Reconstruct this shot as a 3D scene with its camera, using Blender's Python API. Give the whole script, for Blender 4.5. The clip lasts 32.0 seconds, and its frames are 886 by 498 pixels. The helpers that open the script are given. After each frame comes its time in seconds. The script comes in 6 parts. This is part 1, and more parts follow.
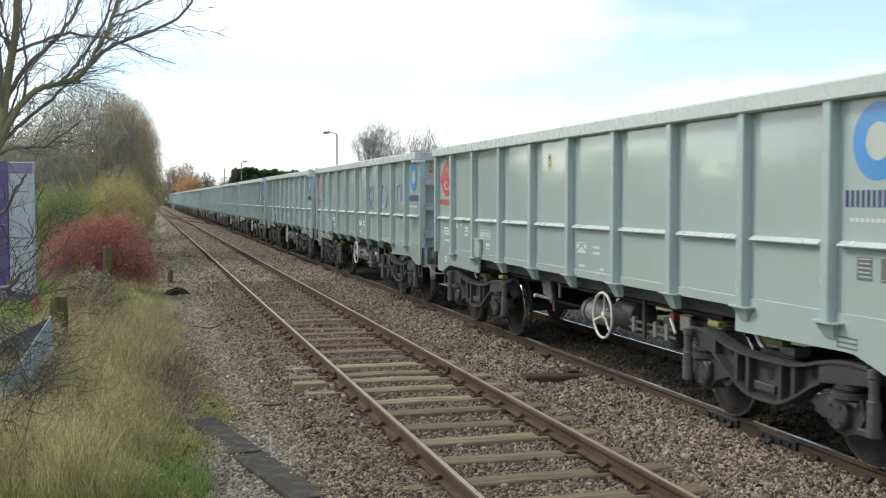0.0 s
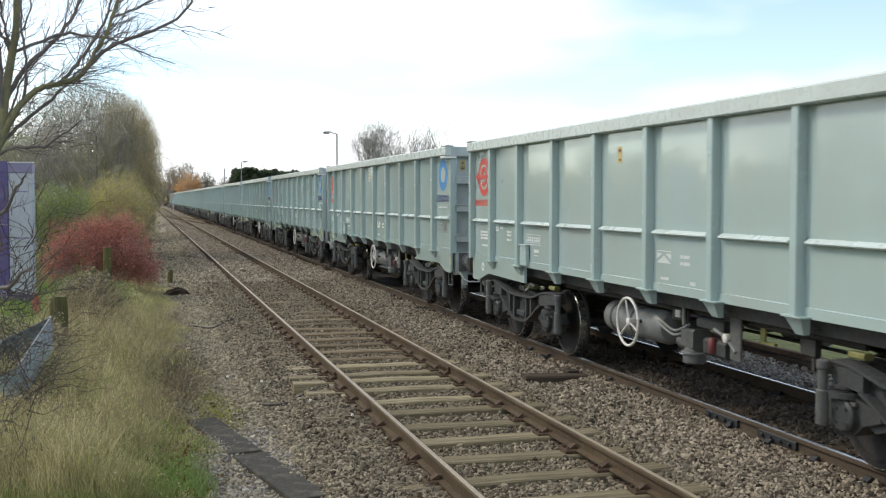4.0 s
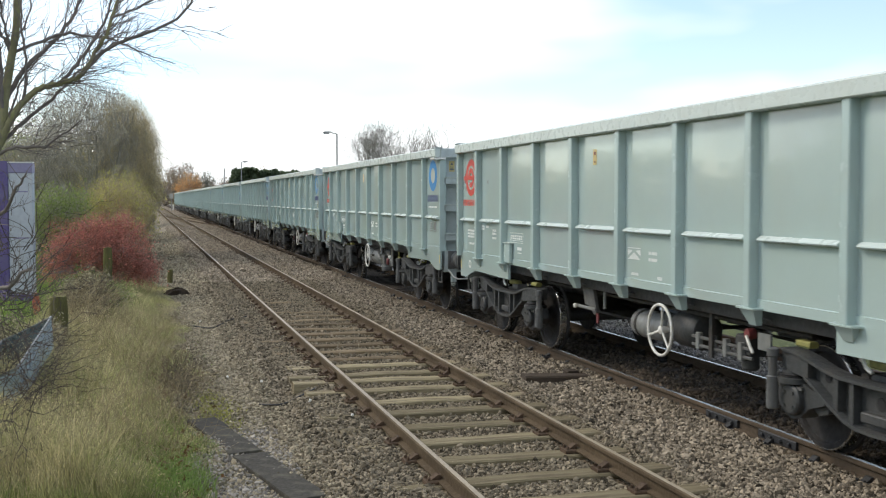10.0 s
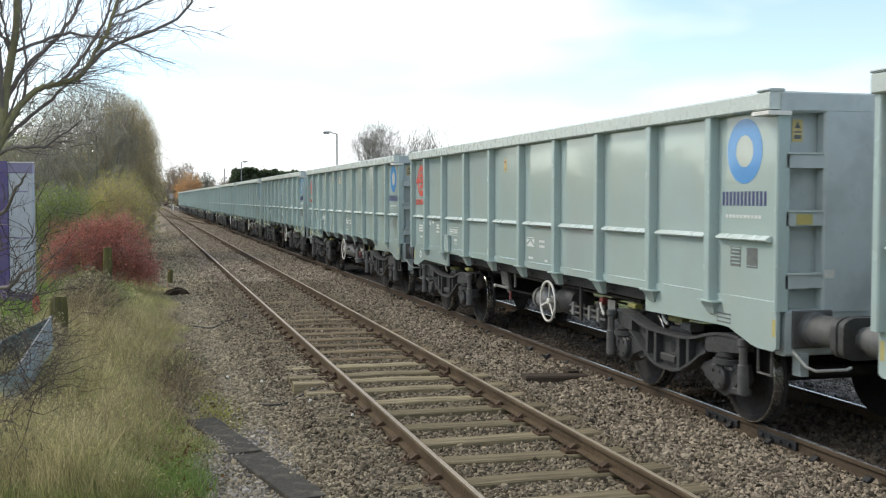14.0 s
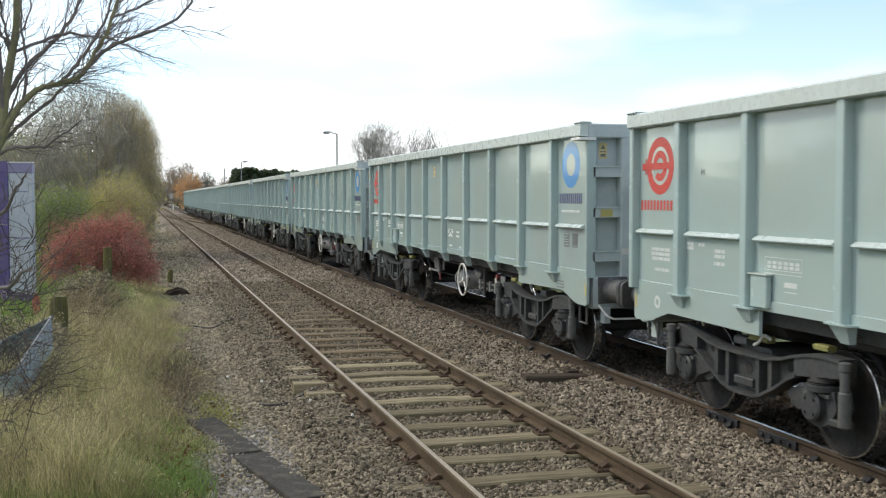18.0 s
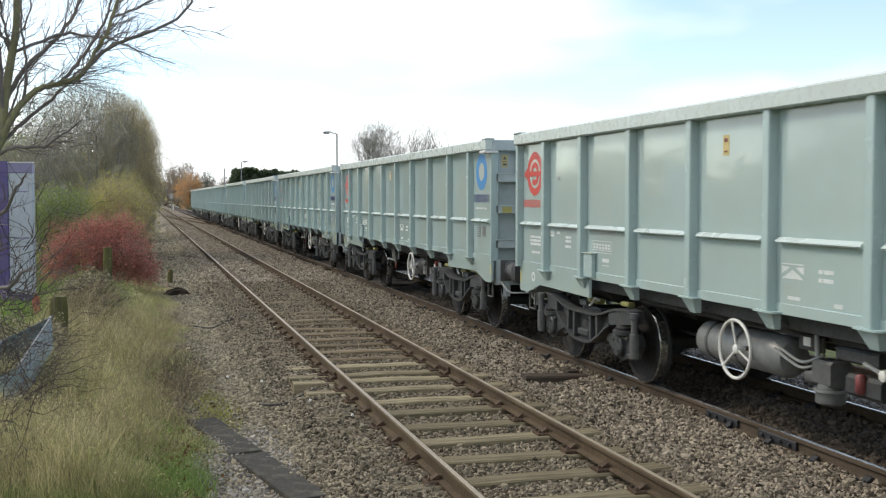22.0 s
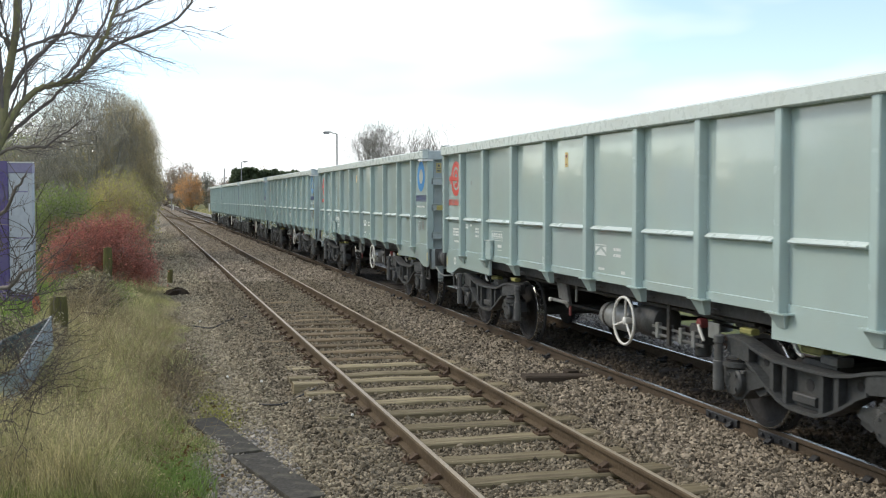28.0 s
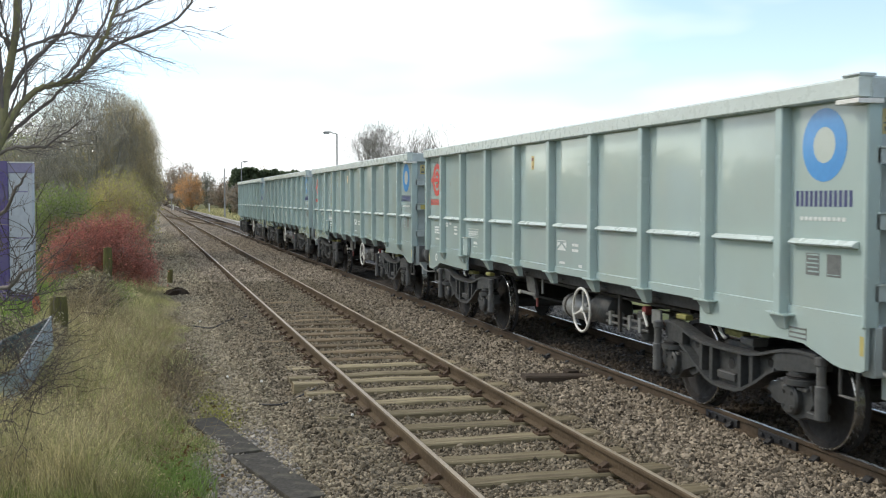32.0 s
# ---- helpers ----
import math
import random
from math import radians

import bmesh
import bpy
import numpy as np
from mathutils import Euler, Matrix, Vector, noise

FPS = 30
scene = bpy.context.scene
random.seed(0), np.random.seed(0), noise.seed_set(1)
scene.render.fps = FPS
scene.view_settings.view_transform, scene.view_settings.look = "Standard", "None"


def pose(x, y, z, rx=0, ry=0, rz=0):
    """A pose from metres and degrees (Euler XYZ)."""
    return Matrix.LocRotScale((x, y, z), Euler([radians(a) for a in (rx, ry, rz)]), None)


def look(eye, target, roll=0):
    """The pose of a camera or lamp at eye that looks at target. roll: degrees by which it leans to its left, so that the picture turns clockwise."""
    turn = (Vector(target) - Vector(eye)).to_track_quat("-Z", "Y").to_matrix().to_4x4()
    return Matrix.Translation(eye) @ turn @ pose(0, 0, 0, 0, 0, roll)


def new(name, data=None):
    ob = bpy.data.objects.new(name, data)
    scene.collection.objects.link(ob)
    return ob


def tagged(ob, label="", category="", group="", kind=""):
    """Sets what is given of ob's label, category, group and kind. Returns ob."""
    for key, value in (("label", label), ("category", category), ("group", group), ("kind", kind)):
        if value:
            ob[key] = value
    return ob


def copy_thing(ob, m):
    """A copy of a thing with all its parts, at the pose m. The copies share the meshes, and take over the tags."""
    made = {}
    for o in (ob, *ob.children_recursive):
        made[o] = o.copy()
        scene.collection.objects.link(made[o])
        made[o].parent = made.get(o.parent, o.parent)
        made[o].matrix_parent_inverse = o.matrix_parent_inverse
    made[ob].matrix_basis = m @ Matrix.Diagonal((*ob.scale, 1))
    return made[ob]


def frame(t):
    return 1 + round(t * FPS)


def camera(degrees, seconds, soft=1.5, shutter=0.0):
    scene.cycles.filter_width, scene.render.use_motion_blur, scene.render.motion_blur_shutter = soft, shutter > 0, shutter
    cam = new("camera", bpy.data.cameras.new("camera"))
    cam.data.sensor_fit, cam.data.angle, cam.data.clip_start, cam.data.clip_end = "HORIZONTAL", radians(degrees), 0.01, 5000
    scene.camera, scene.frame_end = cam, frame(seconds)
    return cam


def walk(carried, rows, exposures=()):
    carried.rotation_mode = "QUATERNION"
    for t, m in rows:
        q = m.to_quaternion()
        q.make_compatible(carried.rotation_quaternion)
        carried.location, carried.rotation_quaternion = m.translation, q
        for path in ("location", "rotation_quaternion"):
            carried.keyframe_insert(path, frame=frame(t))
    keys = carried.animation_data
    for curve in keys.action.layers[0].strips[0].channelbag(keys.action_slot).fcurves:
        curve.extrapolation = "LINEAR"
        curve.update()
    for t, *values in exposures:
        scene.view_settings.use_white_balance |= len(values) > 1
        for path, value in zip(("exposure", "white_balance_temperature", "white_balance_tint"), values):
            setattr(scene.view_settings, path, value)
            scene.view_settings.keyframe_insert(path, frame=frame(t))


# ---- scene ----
EYE_Z = 2.174                      # above the rail heads, which lie at z = 0
NEAR_X, FAR_X = 3.085, 6.45        # centre lines of the two tracks; both run along y
cam = camera(44.845, 32.0, soft=1.15, shutter=0.12)
still = look((0, 0, EYE_Z), (2.667, 9.6262, EYE_Z - 0.47315))
walk(cam, [(0.0, still), (32.0, still)], exposures=[(0.0, 0.0, 6500, 10), (32.0, 0.0, 6500, 10)])

# ---------------------------------------------------------------- world, sun
SUN_EL, SUN_AZ = radians(42), radians(305)
world = bpy.data.worlds.new("overcast_sky")
scene.world = world
world.use_nodes = True
wn, wl = world.node_tree.nodes, world.node_tree.links
wn.clear()
w_out = wn.new("ShaderNodeOutputWorld")
w_bg = wn.new("ShaderNodeBackground")
w_sky = wn.new("ShaderNodeTexSky")
w_sky.sky_type, w_sky.sun_disc = "NISHITA", False
w_sky.sun_elevation, w_sky.sun_rotation = SUN_EL, SUN_AZ
w_sky.air_density, w_sky.dust_density, w_sky.ozone_density = 1.0, 0.4, 2.0
w_gain = wn.new("ShaderNodeVectorMath")
w_gain.operation = "SCALE"
w_gain.inputs["Scale"].default_value = 1.75
w_co = wn.new("ShaderNodeTexCoord")
w_map = wn.new("ShaderNodeMapping")
w_map.inputs["Scale"].default_value = (1.0, 1.0, 3.6)
w_map.inputs["Location"].default_value = (0.35, 0.2, 0.1)
w_noise = wn.new("ShaderNodeTexNoise")
w_noise.inputs["Scale"].default_value = 2.6
w_noise.inputs["Detail"].default_value = 3.5
w_noise.inputs["Roughness"].default_value = 0.48
w_ramp = wn.new("ShaderNodeValToRGB")
w_ramp.color_ramp.elements[0].position, w_ramp.color_ramp.elements[1].position = 0.415, 0.61
w_ramp.color_ramp.elements[0].color = (0.10, 0.10, 0.10, 1)
w_mix = wn.new("ShaderNodeMix")
w_mix.data_type = "RGBA"
w_mix.inputs["B"].default_value = (10.2, 10.5, 10.55, 1)
wl.new(w_co.outputs["Generated"], w_map.inputs["Vector"])
wl.new(w_map.outputs["Vector"], w_noise.inputs["Vector"])
w_sep = wn.new("ShaderNodeSeparateXYZ")
w_lean = wn.new("ShaderNodeMath")
w_lean.operation = "MULTIPLY_ADD"
w_lean.inputs[1].default_value = -0.20
w_sum = wn.new("ShaderNodeMath")
w_sum.operation = "ADD"
wl.new(w_co.outputs["Generated"], w_sep.inputs[0])
w_low = wn.new("ShaderNodeMath")
w_low.operation = "MAXIMUM"
w_low.inputs[1].default_value = -0.1
wl.new(w_sep.outputs["X"], w_low.inputs[0])
wl.new(w_low.outputs[0], w_lean.inputs[0])
w_lean.inputs[2].default_value = 0.045
wl.new(w_noise.outputs["Fac"], w_sum.inputs[0])
wl.new(w_lean.outputs[0], w_sum.inputs[1])
wl.new(w_sum.outputs[0], w_ramp.inputs["Fac"])
wl.new(w_ramp.outputs["Color"], w_mix.inputs["Factor"])
wl.new(w_sky.outputs["Color"], w_gain.inputs[0])
wl.new(w_gain.outputs["Vector"], w_mix.inputs["A"])
wl.new(w_mix.outputs["Result"], w_bg.inputs["Color"])
w_bg.inputs["Strength"].default_value = 0.122
wl.new(w_bg.outputs["Background"], w_out.inputs["Surface"])
sun = new("sun", bpy.data.lights.new("sun", "SUN"))
sun.data.energy, sun.data.angle, sun.data.color = 2.0, radians(14), (1.0, 0.89, 0.72)
sun.matrix_world = look((0, 0, 50), (50 * math.sin(SUN_AZ + math.pi) / math.tan(SUN_EL), 50 * math.cos(SUN_AZ + math.pi) / math.tan(SUN_EL), 0))
# ---------------------------------------------------------------- materials
def mat(name, a, b=None, rough=0.7, metal=0.0, big=1.2, fine=18.0, mix=0.5, bump=0.0, bump_scale=40.0, stretch=(1, 1, 1),
        island=0.0, rand=0.0, dirt=None, dirt_amount=0.0, dirt_scale=3.0, rough_var=0.1, spec=0.5, coat=0.0):
    """A surface of two colours blended by coarse and fine noise, with stains, relief and a shift from piece to piece."""
    m = bpy.data.materials.new(name)
    m.use_nodes = True
    n, l = m.node_tree.nodes, m.node_tree.links
    bs = n["Principled BSDF"]
    co = n.new("ShaderNodeTexCoord")
    mp = n.new("ShaderNodeMapping")
    mp.inputs["Scale"].default_value = stretch
    l.new(co.outputs["Object"], mp.inputs["Vector"])

    def tex(scale, detail=4):
        t = n.new("ShaderNodeTexNoise")
        t.inputs["Scale"].default_value, t.inputs["Detail"].default_value = scale, detail
        l.new(mp.outputs["Vector"], t.inputs["Vector"])
        return t.outputs["Fac"]

    def blend(fac, c1, c2, kind="MIX"):
        x = n.new("ShaderNodeMix")
        x.data_type, x.blend_type = "RGBA", kind
        for key, v in (("Factor", fac), ("A", c1), ("B", c2)):
            if isinstance(v, (int, float, tuple)):
                x.inputs[key].default_value = v
            else:
                l.new(v, x.inputs[key])
        return x.outputs["Result"]

    def span(v, lo, hi, to0=0.0, to1=1.0):
        r = n.new("ShaderNodeMapRange")
        r.inputs["From Min"].default_value, r.inputs["From Max"].default_value = lo, hi
        r.inputs["To Min"].default_value, r.inputs["To Max"].default_value = to0, to1
        l.new(v, r.inputs["Value"])
        return r.outputs["Result"]

    a4 = (*a, 1.0)
    b4 = (*(b or tuple(c * 0.75 for c in a)), 1.0)
    coarse, grain = tex(big, 3), tex(fine, 5)
    add = n.new("ShaderNodeMath")
    add.operation = "ADD"
    l.new(coarse, add.inputs[0])
    l.new(grain, add.inputs[1])
    col = blend(span(add.outputs[0], 1.0 - 0.5 * mix, 1.0 + 0.5 * mix), a4, b4)
    if island or rand:
        src = n.new("ShaderNodeNewGeometry").outputs["Random Per Island"] if island else n.new("ShaderNodeObjectInfo").outputs["Random"]
        k = island or rand
        hsv = n.new("ShaderNodeHueSaturation")
        l.new(col, hsv.inputs["Color"])
        l.new(span(src, 0, 1, 1 - k, 1 + k), hsv.inputs["Value"])
        col = hsv.outputs["Color"]
    if dirt:
        col = blend(span(tex(dirt_scale, 6), 0.48, 0.72, 0.0, dirt_amount), col, (*dirt, 1.0))
    l.new(col, bs.inputs["Base Color"])
    l.new(span(grain, 0.3, 0.7, max(0.02, rough - rough_var), min(1.0, rough + rough_var)), bs.inputs["Roughness"])
    bs.inputs["Metallic"].default_value = metal
    bs.inputs["Specular IOR Level"].default_value = spec
    bs.inputs["Coat Weight"].default_value = coat
    if bump:
        bp = n.new("ShaderNodeBump")
        bp.inputs["Strength"].default_value, bp.inputs["Distance"].default_value = bump, 0.02
        l.new(tex(bump_scale, 5), bp.inputs["Height"])
        l.new(bp.outputs["Normal"], bs.inputs["Normal"])
    return m


M_GREY = mat("wagon_grey_paint", (0.416, 0.524, 0.518), (0.369, 0.470, 0.465), 0.14, big=0.5, fine=3, mix=1.2, bump=0.26, bump_scale=1.4, dirt=(0.38, 0.40, 0.36), dirt_amount=0.28, dirt_scale=0.9, rough_var=0.05, coat=0.75)
M_POST = mat("wagon_grey_frame_paint", (0.418, 0.536, 0.532), (0.375, 0.484, 0.482), 0.24, big=1.0, fine=6, mix=1.0, bump=0.03, bump_scale=5, dirt=(0.33, 0.34, 0.31), dirt_amount=0.25, dirt_scale=1.6, rough_var=0.05)
# rim, treads, lid and waist rail: wagon grey lightened as if lit from above
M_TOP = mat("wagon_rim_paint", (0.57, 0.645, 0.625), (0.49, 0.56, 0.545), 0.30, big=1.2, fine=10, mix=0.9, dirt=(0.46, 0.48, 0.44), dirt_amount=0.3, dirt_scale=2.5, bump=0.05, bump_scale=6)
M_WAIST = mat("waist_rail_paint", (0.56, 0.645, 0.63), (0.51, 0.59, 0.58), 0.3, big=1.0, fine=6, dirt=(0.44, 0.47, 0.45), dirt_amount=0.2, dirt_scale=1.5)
M_END = mat("wagon_end_paint", (0.47, 0.540, 0.548), (0.410, 0.474, 0.484), 0.35, big=1.0, fine=8, mix=0.9, dirt=(0.20, 0.21, 0.21), dirt_amount=0.4, dirt_scale=2.0)
M_BOGIE = mat("bogie_dark_paint", (0.058, 0.063, 0.065), (0.034, 0.037, 0.039), 0.55, big=4, fine=25, mix=0.8, dirt=(0.082, 0.076, 0.068), dirt_amount=0.5, dirt_scale=5, bump=0.15, bump_scale=40)
M_UNDER = mat("underframe_black", (0.056, 0.055, 0.054), (0.038, 0.037, 0.036), 0.75, big=3, fine=20, mix=0.8, dirt=(0.06, 0.05, 0.04), dirt_amount=0.6, dirt_scale=4)
M_WHEEL = mat("wheel_dark_steel", (0.042, 0.042, 0.044), (0.026, 0.026, 0.027), 0.75, big=3, fine=20, mix=0.8, dirt=(0.058, 0.050, 0.044), dirt_amount=0.4, spec=0.25)
M_TREAD = mat("wheel_tread_steel", (0.62, 0.62, 0.61), (0.48, 0.47, 0.46), 0.22, metal=0.9, big=4, fine=30)
M_TANK = mat("air_tank_grey", (0.25, 0.265, 0.262), (0.19, 0.20, 0.20), 0.4, big=3, fine=15, dirt=(0.12, 0.11, 0.10), dirt_amount=0.5, dirt_scale=5)
M_TANKD = mat("dusty_dark_grey_paint", (0.125, 0.130, 0.130), (0.080, 0.083, 0.084), 0.5, big=3, fine=15, dirt=(0.10, 0.09, 0.08), dirt_amount=0.5, dirt_scale=5)
M_WHITE = mat("white_enamel", (0.78, 0.78, 0.75), (0.66, 0.66, 0.62), 0.4, big=4, fine=20, dirt=(0.35, 0.33, 0.29), dirt_amount=0.35)
M_FADED = mat("faded_white_marking", (0.70, 0.74, 0.73), (0.50, 0.55, 0.54), 0.5, big=8, fine=60, mix=0.7)
M_BLUE = mat("blue_transfer", (0.09, 0.33, 0.72), (0.08, 0.29, 0.66), 0.16, big=3, fine=20, coat=0.5)
M_NAVY = mat("navy_transfer", (0.05, 0.06, 0.17), (0.07, 0.08, 0.20), 0.4)
M_RED = mat("red_transfer", (0.60, 0.075, 0.06), (0.52, 0.065, 0.055), 0.35, big=3, fine=20)
M_CREAM = mat("cream_transfer", (0.50, 0.57, 0.54), (0.46, 0.53, 0.50), 0.18, coat=0.5)
M_YELLOW = mat("yellow_marking", (0.48, 0.42, 0.13), (0.42, 0.37, 0.15), 0.5, dirt=(0.36, 0.37, 0.30), dirt_amount=0.6)
M_AMBER = mat("amber_sticker", (0.62, 0.52, 0.24), (0.54, 0.42, 0.16), 0.45, fine=40)
M_GREENGREY = mat("data_panel_grey", (0.16, 0.175, 0.175), (0.12, 0.13, 0.13), 0.5, big=10, fine=60)
M_SPRAY = mat("purple_spray_paint", (0.235, 0.225, 0.385), (0.29, 0.29, 0.43), 0.5, fine=60)
M_OLIVE = mat("olive_yellow_paint", (0.30, 0.29, 0.085), (0.19, 0.185, 0.075), 0.6)
M_DULLRED = mat("dull_red_paint", (0.22, 0.05, 0.05), (0.15, 0.045, 0.045), 0.5)
M_RUST = mat("rail_rust", (0.112, 0.084, 0.054), (0.066, 0.050, 0.034), 0.85, metal=0.0, big=1.5, fine=30, mix=0.8, bump=0.2, bump_scale=60, dirt=(0.16, 0.122, 0.080), dirt_amount=0.5, dirt_scale=2, spec=0.12)
M_RUST_D = mat("oily_rail_rust", (0.100, 0.078, 0.056), (0.062, 0.048, 0.036), 0.85, big=1.5, fine=30, mix=0.8, bump=0.2, bump_scale=60, dirt=(0.14, 0.10, 0.07), dirt_amount=0.5, dirt_scale=1.2, spec=0.12)
M_RAILTOP = mat("rail_running_surface", (0.40, 0.335, 0.24), (0.27, 0.22, 0.155), 0.45, metal=0.3, big=1.5, fine=30, stretch=(4, 0.3, 1))
M_RAILSHINE = mat("polished_rail_head", (0.50, 0.49, 0.47), (0.36, 0.35, 0.33), 0.28, metal=0.9, big=1.5, fine=30, stretch=(4, 0.3, 1))
M_SLEEPER = mat("weathered_timber", (0.320, 0.278, 0.178), (0.180, 0.150, 0.098), 0.85, big=2.0, fine=14, mix=0.8, stretch=(0.5, 6, 6), rand=0.38, bump=0.6, bump_scale=14, dirt=(0.10, 0.080, 0.058), dirt_amount=0.95, dirt_scale=1.8, spec=0.12)
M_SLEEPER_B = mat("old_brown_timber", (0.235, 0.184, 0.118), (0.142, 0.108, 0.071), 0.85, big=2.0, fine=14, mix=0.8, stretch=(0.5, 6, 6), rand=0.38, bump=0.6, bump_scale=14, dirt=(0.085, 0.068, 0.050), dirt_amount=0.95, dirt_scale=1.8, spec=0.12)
M_SLEEPER_D = mat("dark_brown_timber", (0.075, 0.060, 0.047), (0.045, 0.036, 0.029), 0.85, big=2.0, fine=14, stretch=(0.5, 6, 6), rand=0.2, bump=0.4, bump_scale=14, spec=0.12)
M_CHAIR = mat("rusty_cast_iron", (0.115, 0.080, 0.055), (0.075, 0.053, 0.038), 0.8, big=6, fine=40, bump=0.3, bump_scale=50, rand=0.15, spec=0.12)
M_BLACKIRON = mat("black_fishplate", (0.030, 0.032, 0.036), (0.018, 0.019, 0.021), 0.5, big=6, fine=40)
M_STONE = mat("ballast_stone", (0.255, 0.219, 0.160), (0.125, 0.107, 0.080), 0.9, big=9, fine=60, mix=0.7, island=0.68, bump=0.3, bump_scale=90, spec=0.12)
M_STONE_L = mat("pale_ballast_stone", (0.300, 0.256, 0.196), (0.152, 0.129, 0.100), 0.9, big=9, fine=60, mix=0.7, island=0.80, bump=0.3, bump_scale=90, spec=0.12)
# paler stone colour for ballast beyond 30 m
M_STONE_F = mat("paler_far_ballast", (0.370, 0.315, 0.245), (0.215, 0.182, 0.142), 0.9, big=9, fine=60, mix=0.7, island=0.55, spec=0.12)
# darker stone colour, used between the rails of the far track
M_STONE_D = mat("dark_brown_ballast", (0.145, 0.118, 0.090), (0.080, 0.065, 0.051), 0.9, big=9, fine=60, mix=0.7, island=0.45, spec=0.12)
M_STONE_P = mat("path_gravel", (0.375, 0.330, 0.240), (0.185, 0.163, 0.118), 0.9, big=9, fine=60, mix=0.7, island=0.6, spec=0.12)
M_STONE_G = mat("grey_chippings", (0.36, 0.335, 0.30), (0.20, 0.187, 0.170), 0.9, big=9, fine=60, mix=0.7, island=0.5, spec=0.12)
M_SLAB = mat("dark_stone_slab", (0.070, 0.066, 0.058), (0.044, 0.041, 0.037), 0.8, big=3, fine=30, mix=0.8, bump=0.5, bump_scale=35, dirt=(0.15, 0.145, 0.11), dirt_amount=0.7, dirt_scale=5, spec=0.12)
M_WOODPOST = mat("mossy_fence_timber", (0.165, 0.160, 0.060), (0.100, 0.092, 0.046), 0.9, big=3, fine=18, stretch=(5, 5, 0.6), bump=0.5, bump_scale=18, spec=0.12)
M_WIRE = mat("galvanised_wire", (0.22, 0.22, 0.21), None, 0.5, metal=0.5)
M_BARK = mat("lichened_bark", (0.300, 0.285, 0.160), (0.175, 0.162, 0.105), 0.9, big=4, fine=22, mix=0.8, bump=0.5, bump_scale=30, dirt=(0.26, 0.27, 0.12), dirt_amount=0.6, dirt_scale=6, spec=0.12)
M_TWIG = mat("bare_twig", (0.235, 0.208, 0.195), (0.165, 0.146, 0.138), 0.85, spec=0.12)
M_TWIG_G = mat("grey_brown_twig", (0.43, 0.41, 0.355), (0.31, 0.29, 0.25), 0.9, island=0.4, spec=0.12)
M_TWIG_B = mat("grey_bare_twig", (0.31, 0.30, 0.275), (0.22, 0.21, 0.195), 0.9, island=0.3, spec=0.12)
M_TWIG_D = mat("dark_hedge_twig", (0.120, 0.102, 0.092), (0.080, 0.068, 0.062), 0.9, island=0.3, spec=0.12)
M_STALK = mat("dead_weed_stalk", (0.40, 0.33, 0.20), (0.26, 0.215, 0.135), 0.9, island=0.4, spec=0.12)
M_STALK_D = mat("dark_dead_stalk", (0.20, 0.165, 0.115), (0.12, 0.10, 0.075), 0.9, island=0.4, spec=0.12)
M_TWIG_T = mat("tan_fine_twig", (0.53, 0.445, 0.29), (0.39, 0.325, 0.21), 0.9, island=0.4, spec=0.12)
M_TWIG_R = mat("reddish_twig", (0.42, 0.24, 0.20), (0.32, 0.17, 0.14), 0.9, island=0.3, spec=0.12)
M_PURPLE = mat("purple_enamel", (0.13, 0.095, 0.27), (0.105, 0.08, 0.22), 0.35, big=2, fine=12, dirt=(0.2, 0.18, 0.25), dirt_amount=0.4)
M_LILAC = mat("lilac_panel", (0.27, 0.245, 0.40), (0.23, 0.21, 0.34), 0.4)
M_PANEL = mat("pale_notice_panel", (0.50, 0.53, 0.58), (0.42, 0.45, 0.51), 0.35, big=2, fine=12, dirt=(0.35, 0.36, 0.40), dirt_amount=0.5)
M_TARP = mat("blue_grey_tarpaulin", (0.46, 0.57, 0.65), (0.32, 0.42, 0.50), 0.3, big=4, fine=14, bump=0.3, bump_scale=10)
# trough inside: its shade is put into the colour
M_TROUGH_SHADE = mat("shaded_trough_inside", (0.040, 0.058, 0.062), (0.085, 0.115, 0.125), 0.3, big=5, fine=20, bump=0.3, bump_scale=10)
M_STEEL = mat("galvanised_lamp_post", (0.32, 0.32, 0.32), (0.26, 0.26, 0.26), 0.55, metal=0.2)
M_LAMP = mat("lamp_housing", (0.40, 0.40, 0.41), (0.32, 0.32, 0.33), 0.5)
M_GLASS = mat("lamp_lens", (0.35, 0.36, 0.36), None, 0.2)
M_CONC = mat("pale_concrete", (0.42, 0.40, 0.37), (0.32, 0.30, 0.28), 0.85, big=2, fine=30, dirt=(0.2, 0.19, 0.15), dirt_amount=0.4, bump=0.1)
M_PLANK = mat("brown_edge_board", (0.105, 0.068, 0.052), (0.060, 0.042, 0.033), 0.9, big=2, fine=16, stretch=(6, 0.6, 6), bump=0.3)
M_SOIL = mat("dark_soil", (0.045, 0.035, 0.026), (0.03, 0.024, 0.018), 0.95, big=6, fine=40, bump=0.6, bump_scale=30, spec=0.12)


def leaf_mat(name, a, b, rough=0.7, k=0.35, thin=0.45):
    """Leaves and blades: a matt surface through which some light passes."""
    m = mat(name, a, b, rough, big=1.5, fine=9, mix=0.8, island=k, spec=0.25)
    n, l = m.node_tree.nodes, m.node_tree.links
    bs, out = n["Principled BSDF"], n["Material Output"]
    tl = n.new("ShaderNodeBsdfTranslucent")
    l.new(bs.inputs["Base Color"].links[0].from_socket, tl.inputs["Color"])
    mx = n.new("ShaderNodeMixShader")
    mx.inputs[0].default_value = thin
    l.new(bs.outputs[0], mx.inputs[1])
    l.new(tl.outputs[0], mx.inputs[2])
    l.new(mx.outputs[0], out.inputs["Surface"])
    return m


